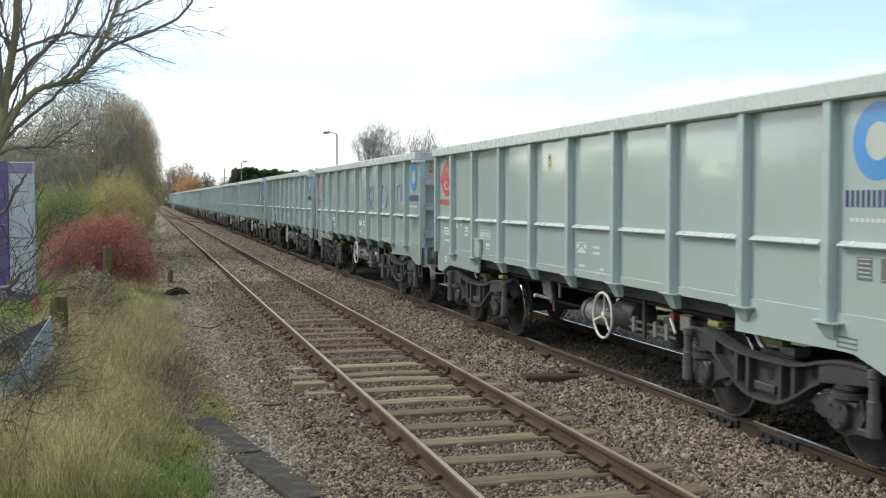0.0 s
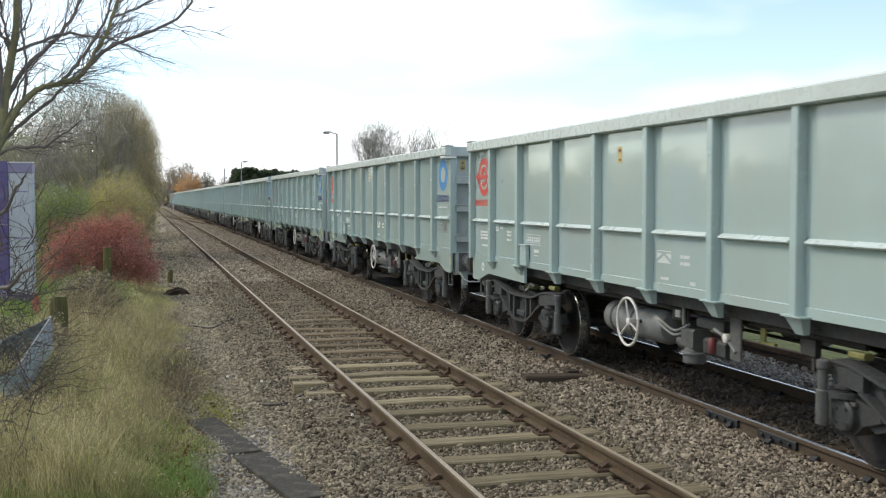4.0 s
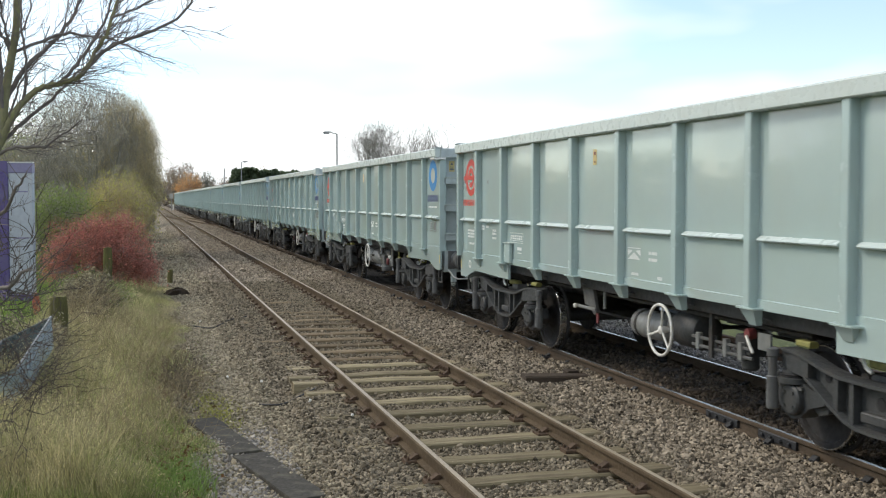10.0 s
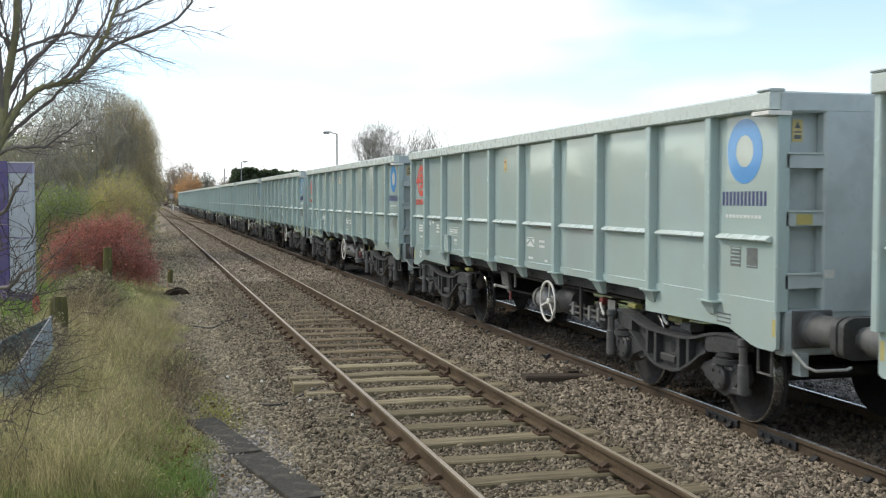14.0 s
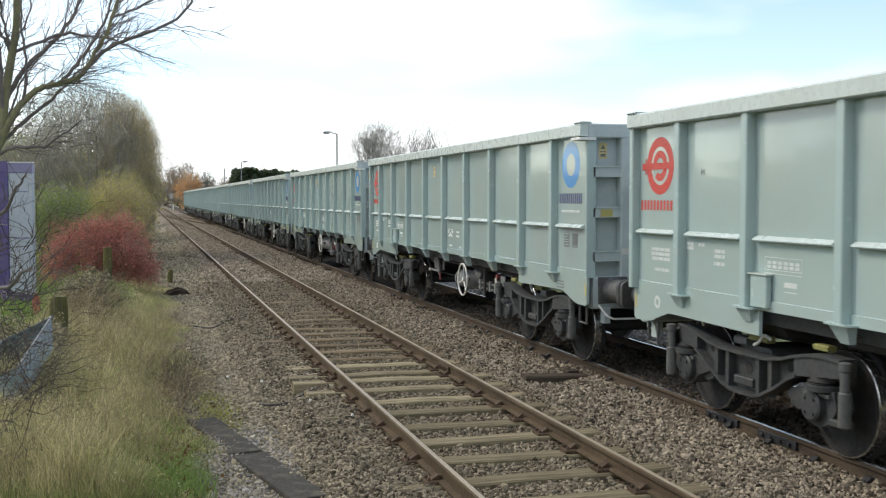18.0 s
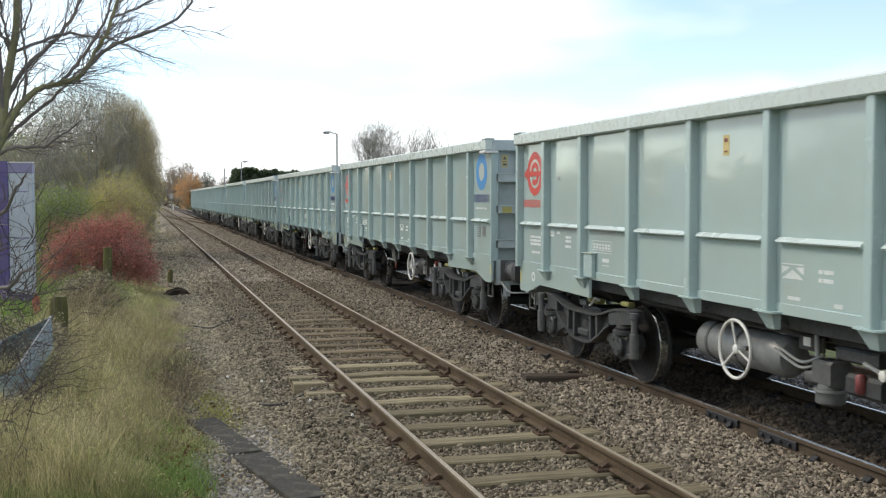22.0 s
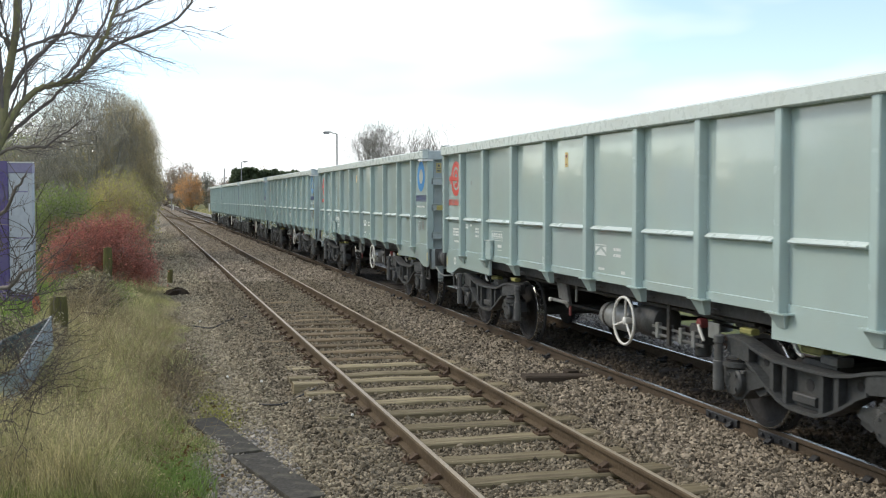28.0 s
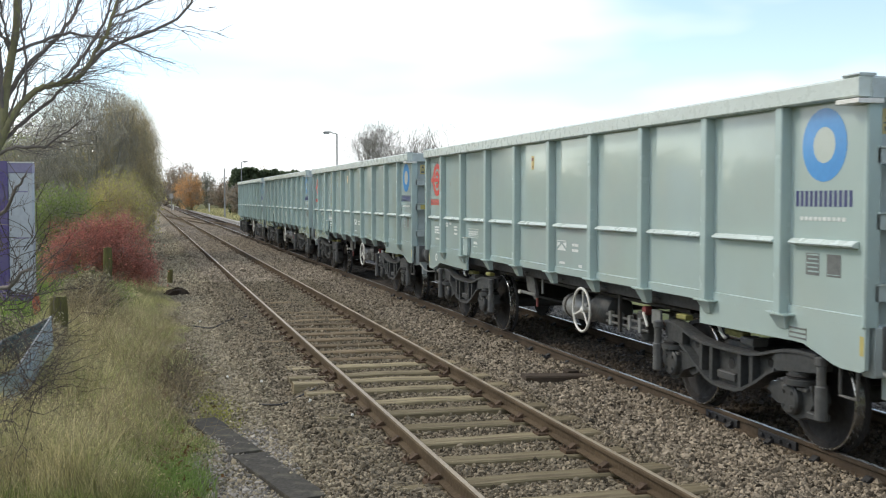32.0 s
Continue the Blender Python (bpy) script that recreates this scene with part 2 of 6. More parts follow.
M_GRASS_DRY = leaf_mat("dry_grass", (0.70, 0.625, 0.365), (0.41, 0.365, 0.207), k=0.65, thin=0.45)
M_GRASS_OLIVE = leaf_mat("olive_grass", (0.47, 0.465, 0.21), (0.265, 0.273, 0.118), k=0.65, thin=0.45)
M_GRASS_GREEN = leaf_mat("green_grass", (0.249, 0.350, 0.085), (0.169, 0.249, 0.062), k=0.5)
M_GRASS_MID = leaf_mat("mid_green_grass", (0.407, 0.475, 0.158), (0.249, 0.305, 0.096), k=0.6)
M_GRASS_FRESH = leaf_mat("fresh_green_grass", (0.27, 0.385, 0.115), (0.17, 0.255, 0.075), k=0.45)
M_MOSS = leaf_mat("yellow_moss", (0.42, 0.42, 0.10), (0.28, 0.29, 0.07), k=0.5)
M_LEAF_RED = leaf_mat("red_shrub_leaf", (0.61, 0.258, 0.205), (0.385, 0.155, 0.125), k=0.6, thin=0.5)
M_LEAF_GREEN = leaf_mat("green_shrub_leaf", (0.34, 0.41, 0.145), (0.22, 0.275, 0.10))
M_LEAF_YEL = leaf_mat("yellow_shrub_leaf", (0.580, 0.534, 0.162), (0.418, 0.406, 0.128))
M_LEAF_OLIVE = leaf_mat("olive_brown_leaf", (0.580, 0.510, 0.220), (0.406, 0.360, 0.157))
M_LEAF_DUN = leaf_mat("dun_weed_leaf", (0.42, 0.39, 0.255), (0.27, 0.25, 0.16), k=0.45)
M_LEAF_ORANGE = leaf_mat("orange_autumn_leaf", (0.820, 0.487, 0.209), (0.673, 0.394, 0.174))
M_LEAF_BROWN = leaf_mat("brown_autumn_leaf", (0.696, 0.592, 0.429), (0.534, 0.452, 0.331))
M_LEAF_GREYB = leaf_mat("grey_brown_autumn_leaf", (0.40, 0.315, 0.235), (0.28, 0.22, 0.165))
M_LEAF_TAN = leaf_mat("tan_olive_leaf", (0.70, 0.60, 0.325), (0.50, 0.43, 0.23))
M_LEAF_DARK = leaf_mat("conifer_leaf", (0.115, 0.15, 0.085), (0.075, 0.10, 0.06))
M_LEAF_FALLEN = leaf_mat("fallen_leaf", (0.22, 0.13, 0.06), (0.12, 0.07, 0.035))
# ---------------------------------------------------------------- mesh tools
class Shape:
    """Vertices and faces gathered from simple solids; one Shape becomes one mesh."""

    def __init__(self):
        self.v, self.f = [], []

    def add(self, verts, faces):
        k = len(self.v)
        self.v += [tuple(p) for p in verts]
        self.f += [tuple(i + k for i in q) for q in faces]
        return self

    def box(self, x0, x1, y0, y1, z0, z1, c=0.0):
        """A box; c chamfers the edges that run along its longest side."""
        if c <= 0:
            v = [(x, y, z) for x in (x0, x1) for y in (y0, y1) for z in (z0, z1)]
            return self.add(v, [(0, 1, 3, 2), (4, 6, 7, 5), (0, 4, 5, 1), (2, 3, 7, 6), (0, 2, 6, 4), (1, 5, 7, 3)])
        d = (x1 - x0, y1 - y0, z1 - z0)
        ax = d.index(max(d))
        lo, hi = (x0, y0, z0), (x1, y1, z1)
        p, q = [i for i in range(3) if i != ax]
        ring = [(lo[p] + c, lo[q]), (hi[p] - c, lo[q]), (hi[p], lo[q] + c), (hi[p], hi[q] - c), (hi[p] - c, hi[q]), (lo[p] + c, hi[q]), (lo[p], hi[q] - c), (lo[p], lo[q] + c)]
        return self.prism(ring, ax, lo[ax], hi[ax])

    def prism(self, ring, axis, a, b):
        """A polygon pushed along an axis from a to b. The polygon lies in the other two axes, in order x, y, z."""
        n = len(ring)
        v = []
        for w in (a, b):
            for p, q in ring:
                s = [p, q]
                s.insert(axis, w)
                v.append(tuple(s))
        area = sum(ring[i][0] * ring[(i + 1) % n][1] - ring[(i + 1) % n][0] * ring[i][1] for i in range(n))
        flip = (area > 0) == (axis != 1)
        caps = [tuple(range(n))[::-1], tuple(range(n, 2 * n))]
        sides = [(i, (i + 1) % n, n + (i + 1) % n, n + i) for i in range(n)]
        faces = caps + sides
        if not flip:
            faces = [f[::-1] for f in faces]
        return self.add(v, faces)

    def lathe(self, prof, axis, centre, seg=16, ends=True):
        """A profile of (radius, along) turned about an axis through centre; both ends are closed unless it is a hoop."""
        v, f = [], []
        for r, w in prof:
            for i in range(seg):
                a = 2 * math.pi * i / seg
                s = [r * math.cos(a), r * math.sin(a)]
                s.insert(axis, w)
                v.append(tuple(s[k] + centre[k] for k in range(3)))
        for j in range(len(prof) - 1):
            for i in range(seg):
                k = (i + 1) % seg
                f.append((j * seg + i, j * seg + k, (j + 1) * seg + k, (j + 1) * seg + i))
        if ends:
            f.append(tuple(range(seg))[::-1])
            f.append(tuple(range((len(prof) - 1) * seg, len(prof) * seg)))
        return self.add(v, f)

    def tube(self, pts, rad, seg=6, closed=False):
        """A round bar along points; rad is one number or one for each point."""
        pts = [Vector(p) for p in pts]
        n = len(pts)
        rad = [rad] * n if isinstance(rad, (int, float)) else rad
        v, f = [], []
        prev = None
        for i, p in enumerate(pts):
            a = pts[(i - 1) % n] if closed or i else p
            b = pts[(i + 1) % n] if closed or i < n - 1 else p
            d = (b - a).normalized()
            if prev is None:
                prev = d.orthogonal().normalized()
            u = (prev - d * prev.dot(d))
            u = u.normalized() if u.length > 1e-6 else d.orthogonal().normalized()
            prev = u
            w = d.cross(u)
            for k in range(seg):
                t = 2 * math.pi * k / seg
                v.append(tuple(p + (u * math.cos(t) + w * math.sin(t)) * rad[i]))
        for i in range(n if closed else n - 1):
            j = (i + 1) % n
            for k in range(seg):
                m = (k + 1) % seg
                f.append((i * seg + k, i * seg + m, j * seg + m, j * seg + k))
        if not closed:
            f += [tuple(range(seg))[::-1], tuple(range((n - 1) * seg, n * seg))]
        return self.add(v, f)

    def mesh(self, name, material, smooth=0.0):
        me = bpy.data.meshes.new(name)
        me.from_pydata(self.v, [], self.f)
        me.validate()
        bm = bmesh.new()
        bm.from_mesh(me)
        bmesh.ops.recalc_face_normals(bm, faces=bm.faces[:])
        for e in bm.edges:
            if smooth and len(e.link_faces) == 2:
                e.smooth = e.calc_face_angle(0) < radians(smooth)
            else:
                e.smooth = False
        for q in bm.faces:
            q.smooth = bool(smooth)
        bm.to_mesh(me)
        bm.free()
        me.materials.append(material)
        return me


def part(name, shape, material, parent, label="", smooth=0.0, at=None):
    """One mesh object under a thing or a part."""
    me = shape.mesh(name, material, smooth) if isinstance(shape, Shape) else shape
    ob = new(name, me)
    ob.parent = parent
    if at is not None:
        ob.matrix_basis = at
    return tagged(ob, label) if label else ob


def thing(name, label, category, group="", kind="", at=None):
    ob = new(name)
    ob.empty_display_size = 0.2
    if at is not None:
        ob.matrix_basis = at
    return tagged(ob, label, category, group, kind)


def raw_mesh(name, verts, faces, material, smooth=False):
    """A large mesh straight from arrays; faces all have the same number of corners."""
    me = bpy.data.meshes.new(name)
    verts, faces = np.asarray(verts, np.float32), np.asarray(faces, np.int32)
    k = faces.shape[1]
    me.vertices.add(len(verts))
    me.vertices.foreach_set("co", verts.ravel())
    me.loops.add(faces.size)
    me.loops.foreach_set("vertex_index", faces.ravel())
    me.polygons.add(len(faces))
    me.polygons.foreach_set("loop_start", np.arange(len(faces), dtype=np.int32) * k)
    me.polygons.foreach_set("use_smooth", np.full(len(faces), smooth))
    me.update(calc_edges=True)
    me.validate()
    me.materials.append(material)
    return me
# ---------------------------------------------------------------- ground and tracks
def step(a, b, v):
    t = np.clip((v - a) / (b - a), 0, 1)
    return t * t * (3 - 2 * t)


def ground_z(x, y):
    """Height of the ground: verge, path, ballast beds and the far bank."""
    x, y = np.asarray(x, float), np.asarray(y, float)
    z = np.full(np.broadcast(x, y).shape, -0.30)
    z = z + 0.20 * (1 - step(-0.9, 0.75, x)) + 0.10 * (1 - step(-4, -1, x))
    z = z + 0.120 * step(1.05, 1.75, x) - 0.03 * step(2.2, 2.45, x)
    z = z + 0.055 * step(4.05, 4.5, x) + 0.025 * step(4.5, 5.2, x) - 0.02 * step(5.55, 5.75, x)
    z = z + 0.07 * step(7.3, 7.7, x) * (1 - step(8.4, 8.6, x)) - 0.10 * step(8.4, 8.6, x) + 0.30 * step(9.0, 12.0, x)
    z = z + (0.010 + 0.045 * step(14.5, 27, y)) * (np.abs(x - NEAR_X) < 1.45)
    z = z - 0.10 * np.exp(-((x - 1.70) / 0.26) ** 2 - ((y - 13.3) / 0.55) ** 2)      # scour under the joint's sleeper ends
    wob = 0.022 * np.sin(3.1 * x + 0.9 * y) * np.sin(1.7 * y - 0.8 * x) + 0.015 * np.sin(7.3 * x - 2.0 * y)
    z = z + wob * np.where(np.abs(x - NEAR_X) < 1.25, 0.35, 1.0)
    return z


def ground_material():
    m = bpy.data.materials.new("lineside_ground")
    m.use_nodes = True
    n, l = m.node_tree.nodes, m.node_tree.links
    bs = n["Principled BSDF"]
    co = n.new("ShaderNodeTexCoord")
    sx = n.new("ShaderNodeSeparateXYZ")
    l.new(co.outputs["Object"], sx.inputs[0])

    def noise_tex(scale, detail=5):
        t = n.new("ShaderNodeTexNoise")
        t.inputs["Scale"].default_value, t.inputs["Detail"].default_value = scale, detail
        l.new(co.outputs["Object"], t.inputs["Vector"])
        return t.outputs["Fac"]

    wob = n.new("ShaderNodeMath")
    wob.operation = "MULTIPLY_ADD"
    l.new(noise_tex(1.3), wob.inputs[0])
    wob.inputs[1].default_value = 1.0
    l.new(sx.outputs["X"], wob.inputs[2])
    mr = n.new("ShaderNodeMapRange")
    mr.inputs["From Min"].default_value, mr.inputs["From Max"].default_value = -1.5, 10.5
    l.new(wob.outputs[0], mr.inputs["Value"])
    ramp = n.new("ShaderNodeValToRGB")
    # stops 5.8 to 7.2: darker ground between the far track's rails
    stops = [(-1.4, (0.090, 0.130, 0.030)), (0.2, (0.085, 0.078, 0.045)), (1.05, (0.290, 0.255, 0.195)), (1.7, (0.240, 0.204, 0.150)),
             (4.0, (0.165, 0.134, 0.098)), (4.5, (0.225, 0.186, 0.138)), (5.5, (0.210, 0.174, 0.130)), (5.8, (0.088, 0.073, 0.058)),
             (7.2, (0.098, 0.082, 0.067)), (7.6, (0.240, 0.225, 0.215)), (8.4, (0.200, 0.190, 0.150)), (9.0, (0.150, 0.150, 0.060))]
    el = ramp.color_ramp.elements
    while len(el) < len(stops):
        el.new(0.5)
    for e, (x, c) in zip(el, stops):
        e.position, e.color = (x + 0.5 + 1.5) / 12.0, (*c, 1)
    l.new(mr.outputs["Result"], ramp.inputs["Fac"])
    vo = n.new("ShaderNodeTexVoronoi")
    vo.inputs["Scale"].default_value = 30
    l.new(co.outputs["Object"], vo.inputs["Vector"])
    sep = n.new("ShaderNodeSeparateColor")
    l.new(vo.outputs["Color"], sep.inputs[0])
    v2 = n.new("ShaderNodeMapRange")
    v2.inputs["To Min"].default_value, v2.inputs["To Max"].default_value = 0.45, 1.5
    l.new(sep.outputs[0], v2.inputs["Value"])
    hsv = n.new("ShaderNodeHueSaturation")
    l.new(ramp.outputs["Color"], hsv.inputs["Color"])
    l.new(v2.outputs["Result"], hsv.inputs["Value"])
    l.new(hsv.outputs["Color"], bs.inputs["Base Color"])
    bs.inputs["Roughness"].default_value = 0.95
    bs.inputs["Specular IOR Level"].default_value = 0.2
    bp = n.new("ShaderNodeBump")
    bp.inputs["Strength"].default_value, bp.inputs["Distance"].default_value = 1.0, 0.03
    l.new(vo.outputs["Distance"], bp.inputs["Height"])
    l.new(bp.outputs["Normal"], bs.inputs["Normal"])
    return m


def build_ground():
    xs = np.concatenate([[-1500, -500, -150, -60, -25, -12], np.arange(-8, 14.01, 0.16), [16, 20, 30, 60, 150, 500, 1500]])
    ys = np.concatenate([[-1500, -300, -60, -20, 0, 4], np.arange(6, 34, 0.2), np.arange(34, 90, 1.0), np.arange(90, 330, 6), [400, 600, 1000, 2500]])
    gx, gy = np.meshgrid(xs, ys)
    v = np.stack([gx, gy, ground_z(gx, gy)], -1).reshape(-1, 3)
    w = len(xs)
    i = (np.arange(len(ys) - 1)[:, None] * w + np.arange(w - 1)[None]).ravel()
    f = np.stack([i, i + 1, i + w + 1, i + w], 1)
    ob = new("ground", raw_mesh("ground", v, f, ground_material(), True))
    tagged(ob, "trackside ground of worn grass, gravel path and ballast", "ground", kind="structure")


build_ground()


def rail_ring(x):
    """Section of a rail whose head top lies at z = 0."""
    half = [(0.024, 0.0), (0.035, -0.008), (0.035, -0.035), (0.011, -0.048), (0.011, -0.118), (0.062, -0.132), (0.062, -0.146)]
    return [(x + a, z) for a, z in half] + [(x - a, z) for a, z in half[::-1]]


SLEEPER_PITCH, JOINT_Y = 0.72, 13.45


def build_track(name, cx, label, timber, head, chair_mat, buried, y_pieces, steel, old):
    tr = thing(name, label, "railway track", kind="structure")
    for s in (-0.7525, 0.7525):
        rail = part("rail", Shape().prism(rail_ring(cx + s), 1, -90, 420), steel, tr, "rusty steel rail")
        part("running_band", Shape().prism([(cx + s - 0.024, -0.0055), (cx + s + 0.024, -0.0055), (cx + s + 0.020, 0.0012), (cx + s - 0.020, 0.0012)], 1, -90, 420), head, rail, "worn bright running surface")
    rng = random.Random(7 + int(cx))
    metas = []
    for k in range(4):
        s = Shape()
        r = random.Random(k)
        # slightly waney, split-ended baulk
        e0, e1 = 1.28 + r.uniform(-0.03, 0.03), 1.28 + r.uniform(-0.03, 0.03)
        xs = [-e0, -0.9, -0.4, 0.0, 0.4, 0.9, e1]
        rings = []
        for x in xs:
            a, b = 0.122 + r.uniform(-0.008, 0.008), 0.122 + r.uniform(-0.008, 0.008)
            top = r.uniform(-0.008, 0.006)
            rings.append([(x, -a, -0.13), (x, -a, top - 0.014), (x, -a + 0.014, top), (x, b - 0.014, top - r.uniform(0, 0.006)), (x, b, top - 0.016), (x, b, -0.13)])
        v = [p for q in rings for p in q]
        f = [tuple(range(6)), tuple(range(36, 42))[::-1]]
        for i in range(6):
            for j in range(6):
                f.append((i * 6 + j, i * 6 + (j + 1) % 6, (i + 1) * 6 + (j + 1) % 6, (i + 1) * 6 + j))
        s.add(v, f)
        metas.append((s.mesh("sleeper", timber), s.mesh("sleeper", old)))
    ch = Shape()
    ch.box(-0.165, 0.165, -0.075, 0.075, -0.168, -0.128, 0.01)
    ch.prism([(-0.12, -0.128), (-0.05, -0.128), (-0.04, -0.085), (-0.06, -0.085)], 1, -0.04, 0.04)
    ch.prism([(0.12, -0.128), (0.05, -0.128), (0.04, -0.085), (0.06, -0.085)], 1, -0.04, 0.04)
    for bx, by in ((-0.135, 0.045), (0.135, -0.045), (-0.135, -0.045), (0.135, 0.045)):
        ch.lathe([(0.014, -0.128), (0.014, -0.105), (0.006, -0.10)], 2, (bx, by, 0), 6)
    chair = ch.mesh("rail_chair", chair_mat)
    key = Shape().prism([(-0.085, -0.125), (-0.03, -0.125), (-0.03, -0.085), (-0.075, -0.095)], 1, -0.035, 0.035).mesh("rail_key", M_CHAIR)
    y = JOINT_Y - 24 * SLEEPER_PITCH - (0.0 if not buried else 0.3)
    far = Shape()
    while y < 190:
        gap = SLEEPER_PITCH
        if not buried and abs(y - JOINT_Y) < 0.3:
            gap = 0.50
        dx, dr = rng.uniform(-0.05, 0.05), rng.uniform(-1.2, 1.2)
        drop = -0.153 + rng.uniform(-0.009, 0.006)
        if y < y_pieces:
            sl = part("sleeper", metas[rng.randrange(4)][1 if y > 15.3 + rng.uniform(-0.8, 1.2) else 0], None, tr, at=pose(cx + dx, y, drop, 0, rng.uniform(-0.4, 0.4), dr))
            for s in (-0.7525, 0.7525):
                c = part("rail_chair", chair, None, tr, at=pose(cx + s, y, 0))
                if not buried:
                    part("rail_key", key, None, tr, at=pose(cx + s, y, 0, 0, 0, 0 if s < 0 else 180))
        else:
            far.box(cx - 1.29, cx + 1.29, y - 0.12, y + 0.12, -0.3, -0.155)
            for s in (-0.7525, 0.7525):
                far.box(cx + s - 0.17, cx + s + 0.17, y - 0.08, y + 0.08, -0.155, -0.08)
        y += gap
    tagged(part("distant_sleepers", far, old, tr, "rows of distant weathered sleepers"), kind="stuff")
    return tr


near_track = build_track("track_1", NEAR_X, "railway track with weathered timber sleepers and rusty rails", M_SLEEPER, M_RAILTOP, M_CHAIR, False, 62, M_RUST, M_SLEEPER_B)
# the far track has darker sleepers and rails than the near one
far_track = build_track("track_2", FAR_X, "dark-toned railway track under the goods train", M_SLEEPER_D, M_RAILSHINE, M_BLACKIRON, True, 34, M_RUST_D, M_SLEEPER_D)


def fishplate(x, y, parent, material, length=0.46, label="bolted steel fishplate"):
    s = Shape()
    for side in (-1, 1):
        a, b = sorted((x + side * 0.012, x + side * 0.040))
        s.box(a, b, y - length / 2, y + length / 2, -0.122, -0.040, 0.008)
        for k in (-0.165, -0.06, 0.06, 0.165):
            yy = y + k * length / 0.46
            s.lathe([(0.019, x + side * 0.040), (0.019, x + side * 0.062), (0.009, x + side * 0.066)], 0, (0, yy, -0.08), 6)
    part("fishplate", s, material, parent, label)


for s in (-0.7525, 0.7525):
    fishplate(NEAR_X + s, JOINT_Y + 0.25, near_track, M_CHAIR)
for y in (8.75, 9.75):
    fishplate(FAR_X - 0.7525, y, far_track, M_BLACKIRON, 0.62, "black insulated fishplate with bolts")

# crossover rails that join the two tracks far down the line
xo = thing("crossover", "curved crossover rails joining both tracks", "railway points", kind="structure")
for s in (-0.7525, 0.7525):
    pts = []
    for i in range(25):
        t = i / 24
        w = t * t * (3 - 2 * t)
        pts.append((FAR_X + s + (NEAR_X - FAR_X) * w, 78 + 66 * t))
    sh = Shape()
    for (x0, y0), (x1, y1) in zip(pts, pts[1:]):
        sh.add([(x0 - 0.035, y0, -0.14), (x0 + 0.035, y0, -0.14), (x0 + 0.035, y0, -0.004), (x0 - 0.035, y0, -0.004),
                (x1 - 0.035, y1, -0.14), (x1 + 0.035, y1, -0.14), (x1 + 0.035, y1, -0.004), (x1 - 0.035, y1, -0.004)],
               [(0, 1, 5, 4), (1, 2, 6, 5), (2, 3, 7, 6), (3, 0, 4, 7)])
    part("rail", sh, M_RUST, xo)

# a dark crossing timber standing out of the ballast beside the far track
tb = thing("loose_timber", "dark oily timber baulk half buried in the ballast", "timber")
part("baulk", Shape().box(-0.42, 0.42, -0.13, 0.13, -0.09, 0.06, 0.02), M_SLEEPER_D, tb)
tb.matrix_basis = pose(5.02, 12.75, -0.135, 0, 1.5, -4)
part("end_block", Shape().box(-0.10, 0.06, -0.10, 0.10, -0.07, 0.085, 0.015), M_SLEEPER_D, tb, at=pose(0.30, 0.20, 0))

# ---------------------------------------------------------------- ballast stones
PHI = (1 + 5 ** 0.5) / 2
ICO_V = np.array([(-1, PHI, 0), (1, PHI, 0), (-1, -PHI, 0), (1, -PHI, 0), (0, -1, PHI), (0, 1, PHI), (0, -1, -PHI), (0, 1, -PHI), (PHI, 0, -1), (PHI, 0, 1), (-PHI, 0, -1), (-PHI, 0, 1)]) / 1.902
ICO_F = np.array([(0, 11, 5), (0, 5, 1), (0, 1, 7), (0, 7, 10), (0, 10, 11), (1, 5, 9), (5, 11, 4), (11, 10, 2), (10, 7, 6), (7, 1, 8), (3, 9, 4), (3, 4, 2), (3, 2, 6), (3, 6, 8), (3, 8, 9), (4, 9, 5), (2, 4, 11), (6, 2, 10), (8, 6, 7), (9, 8, 1)])


OCT_V = np.array([(1, 0, 0), (0, 1, 0), (-1, 0, 0), (0, -1, 0), (0, 0, 1), (0, 0, -1)], float) * 1.1
OCT_F = np.array([(0, 1, 4), (1, 2, 4), (2, 3, 4), (3, 0, 4), (1, 0, 5), (2, 1, 5), (3, 2, 5), (0, 3, 5)])


def stones(name, label, material, count, x0, x1, y0, y1, size, seed, lift=0.3, keep=None, near_bias=1.6, plain=False):
    """Broken stones strewn over the ground, thicker towards the near end."""
    rng = np.random.default_rng(seed)
    x = rng.uniform(x0, x1, count)
    y = y0 + (y1 - y0) * rng.uniform(0, 1, count) ** near_bias
    if keep is not None:
        ok = keep(x, y)
        x, y = x[ok], y[ok]
    n = len(x)
    r = size * rng.lognormal(0, 0.28, n)
    base_v, base_f = (OCT_V, OCT_F) if plain else (ICO_V, ICO_F)
    k = len(base_v)
    jag = base_v[None] * rng.uniform(0.55, 1.30, (n, k, 1))
    jag = jag * (rng.uniform(0.5, 1.25, (n, 1, 3)) * r[:, None, None])
    a, b = rng.uniform(0, 6.283, n), rng.uniform(-0.9, 0.9, n)
    ca, sa, cb, sb = np.cos(a), np.sin(a), np.cos(b), np.sin(b)
    X, Y, Z = jag[..., 0], jag[..., 1], jag[..., 2]
    Y, Z = Y * cb[:, None] - Z * sb[:, None], Y * sb[:, None] + Z * cb[:, None]
    X, Y = X * ca[:, None] - Y * sa[:, None], X * sa[:, None] + Y * ca[:, None]
    z = ground_z(x, y) + r * lift
    v = np.stack([X + x[:, None], Y + y[:, None], Z + z[:, None]], -1).reshape(-1, 3)
    f = (base_f[None] + (np.arange(n) * k)[:, None, None]).reshape(-1, 3)
    ob = new(name, raw_mesh(name, v, f, material))
    tagged(ob, label, "ballast", kind="stuff")


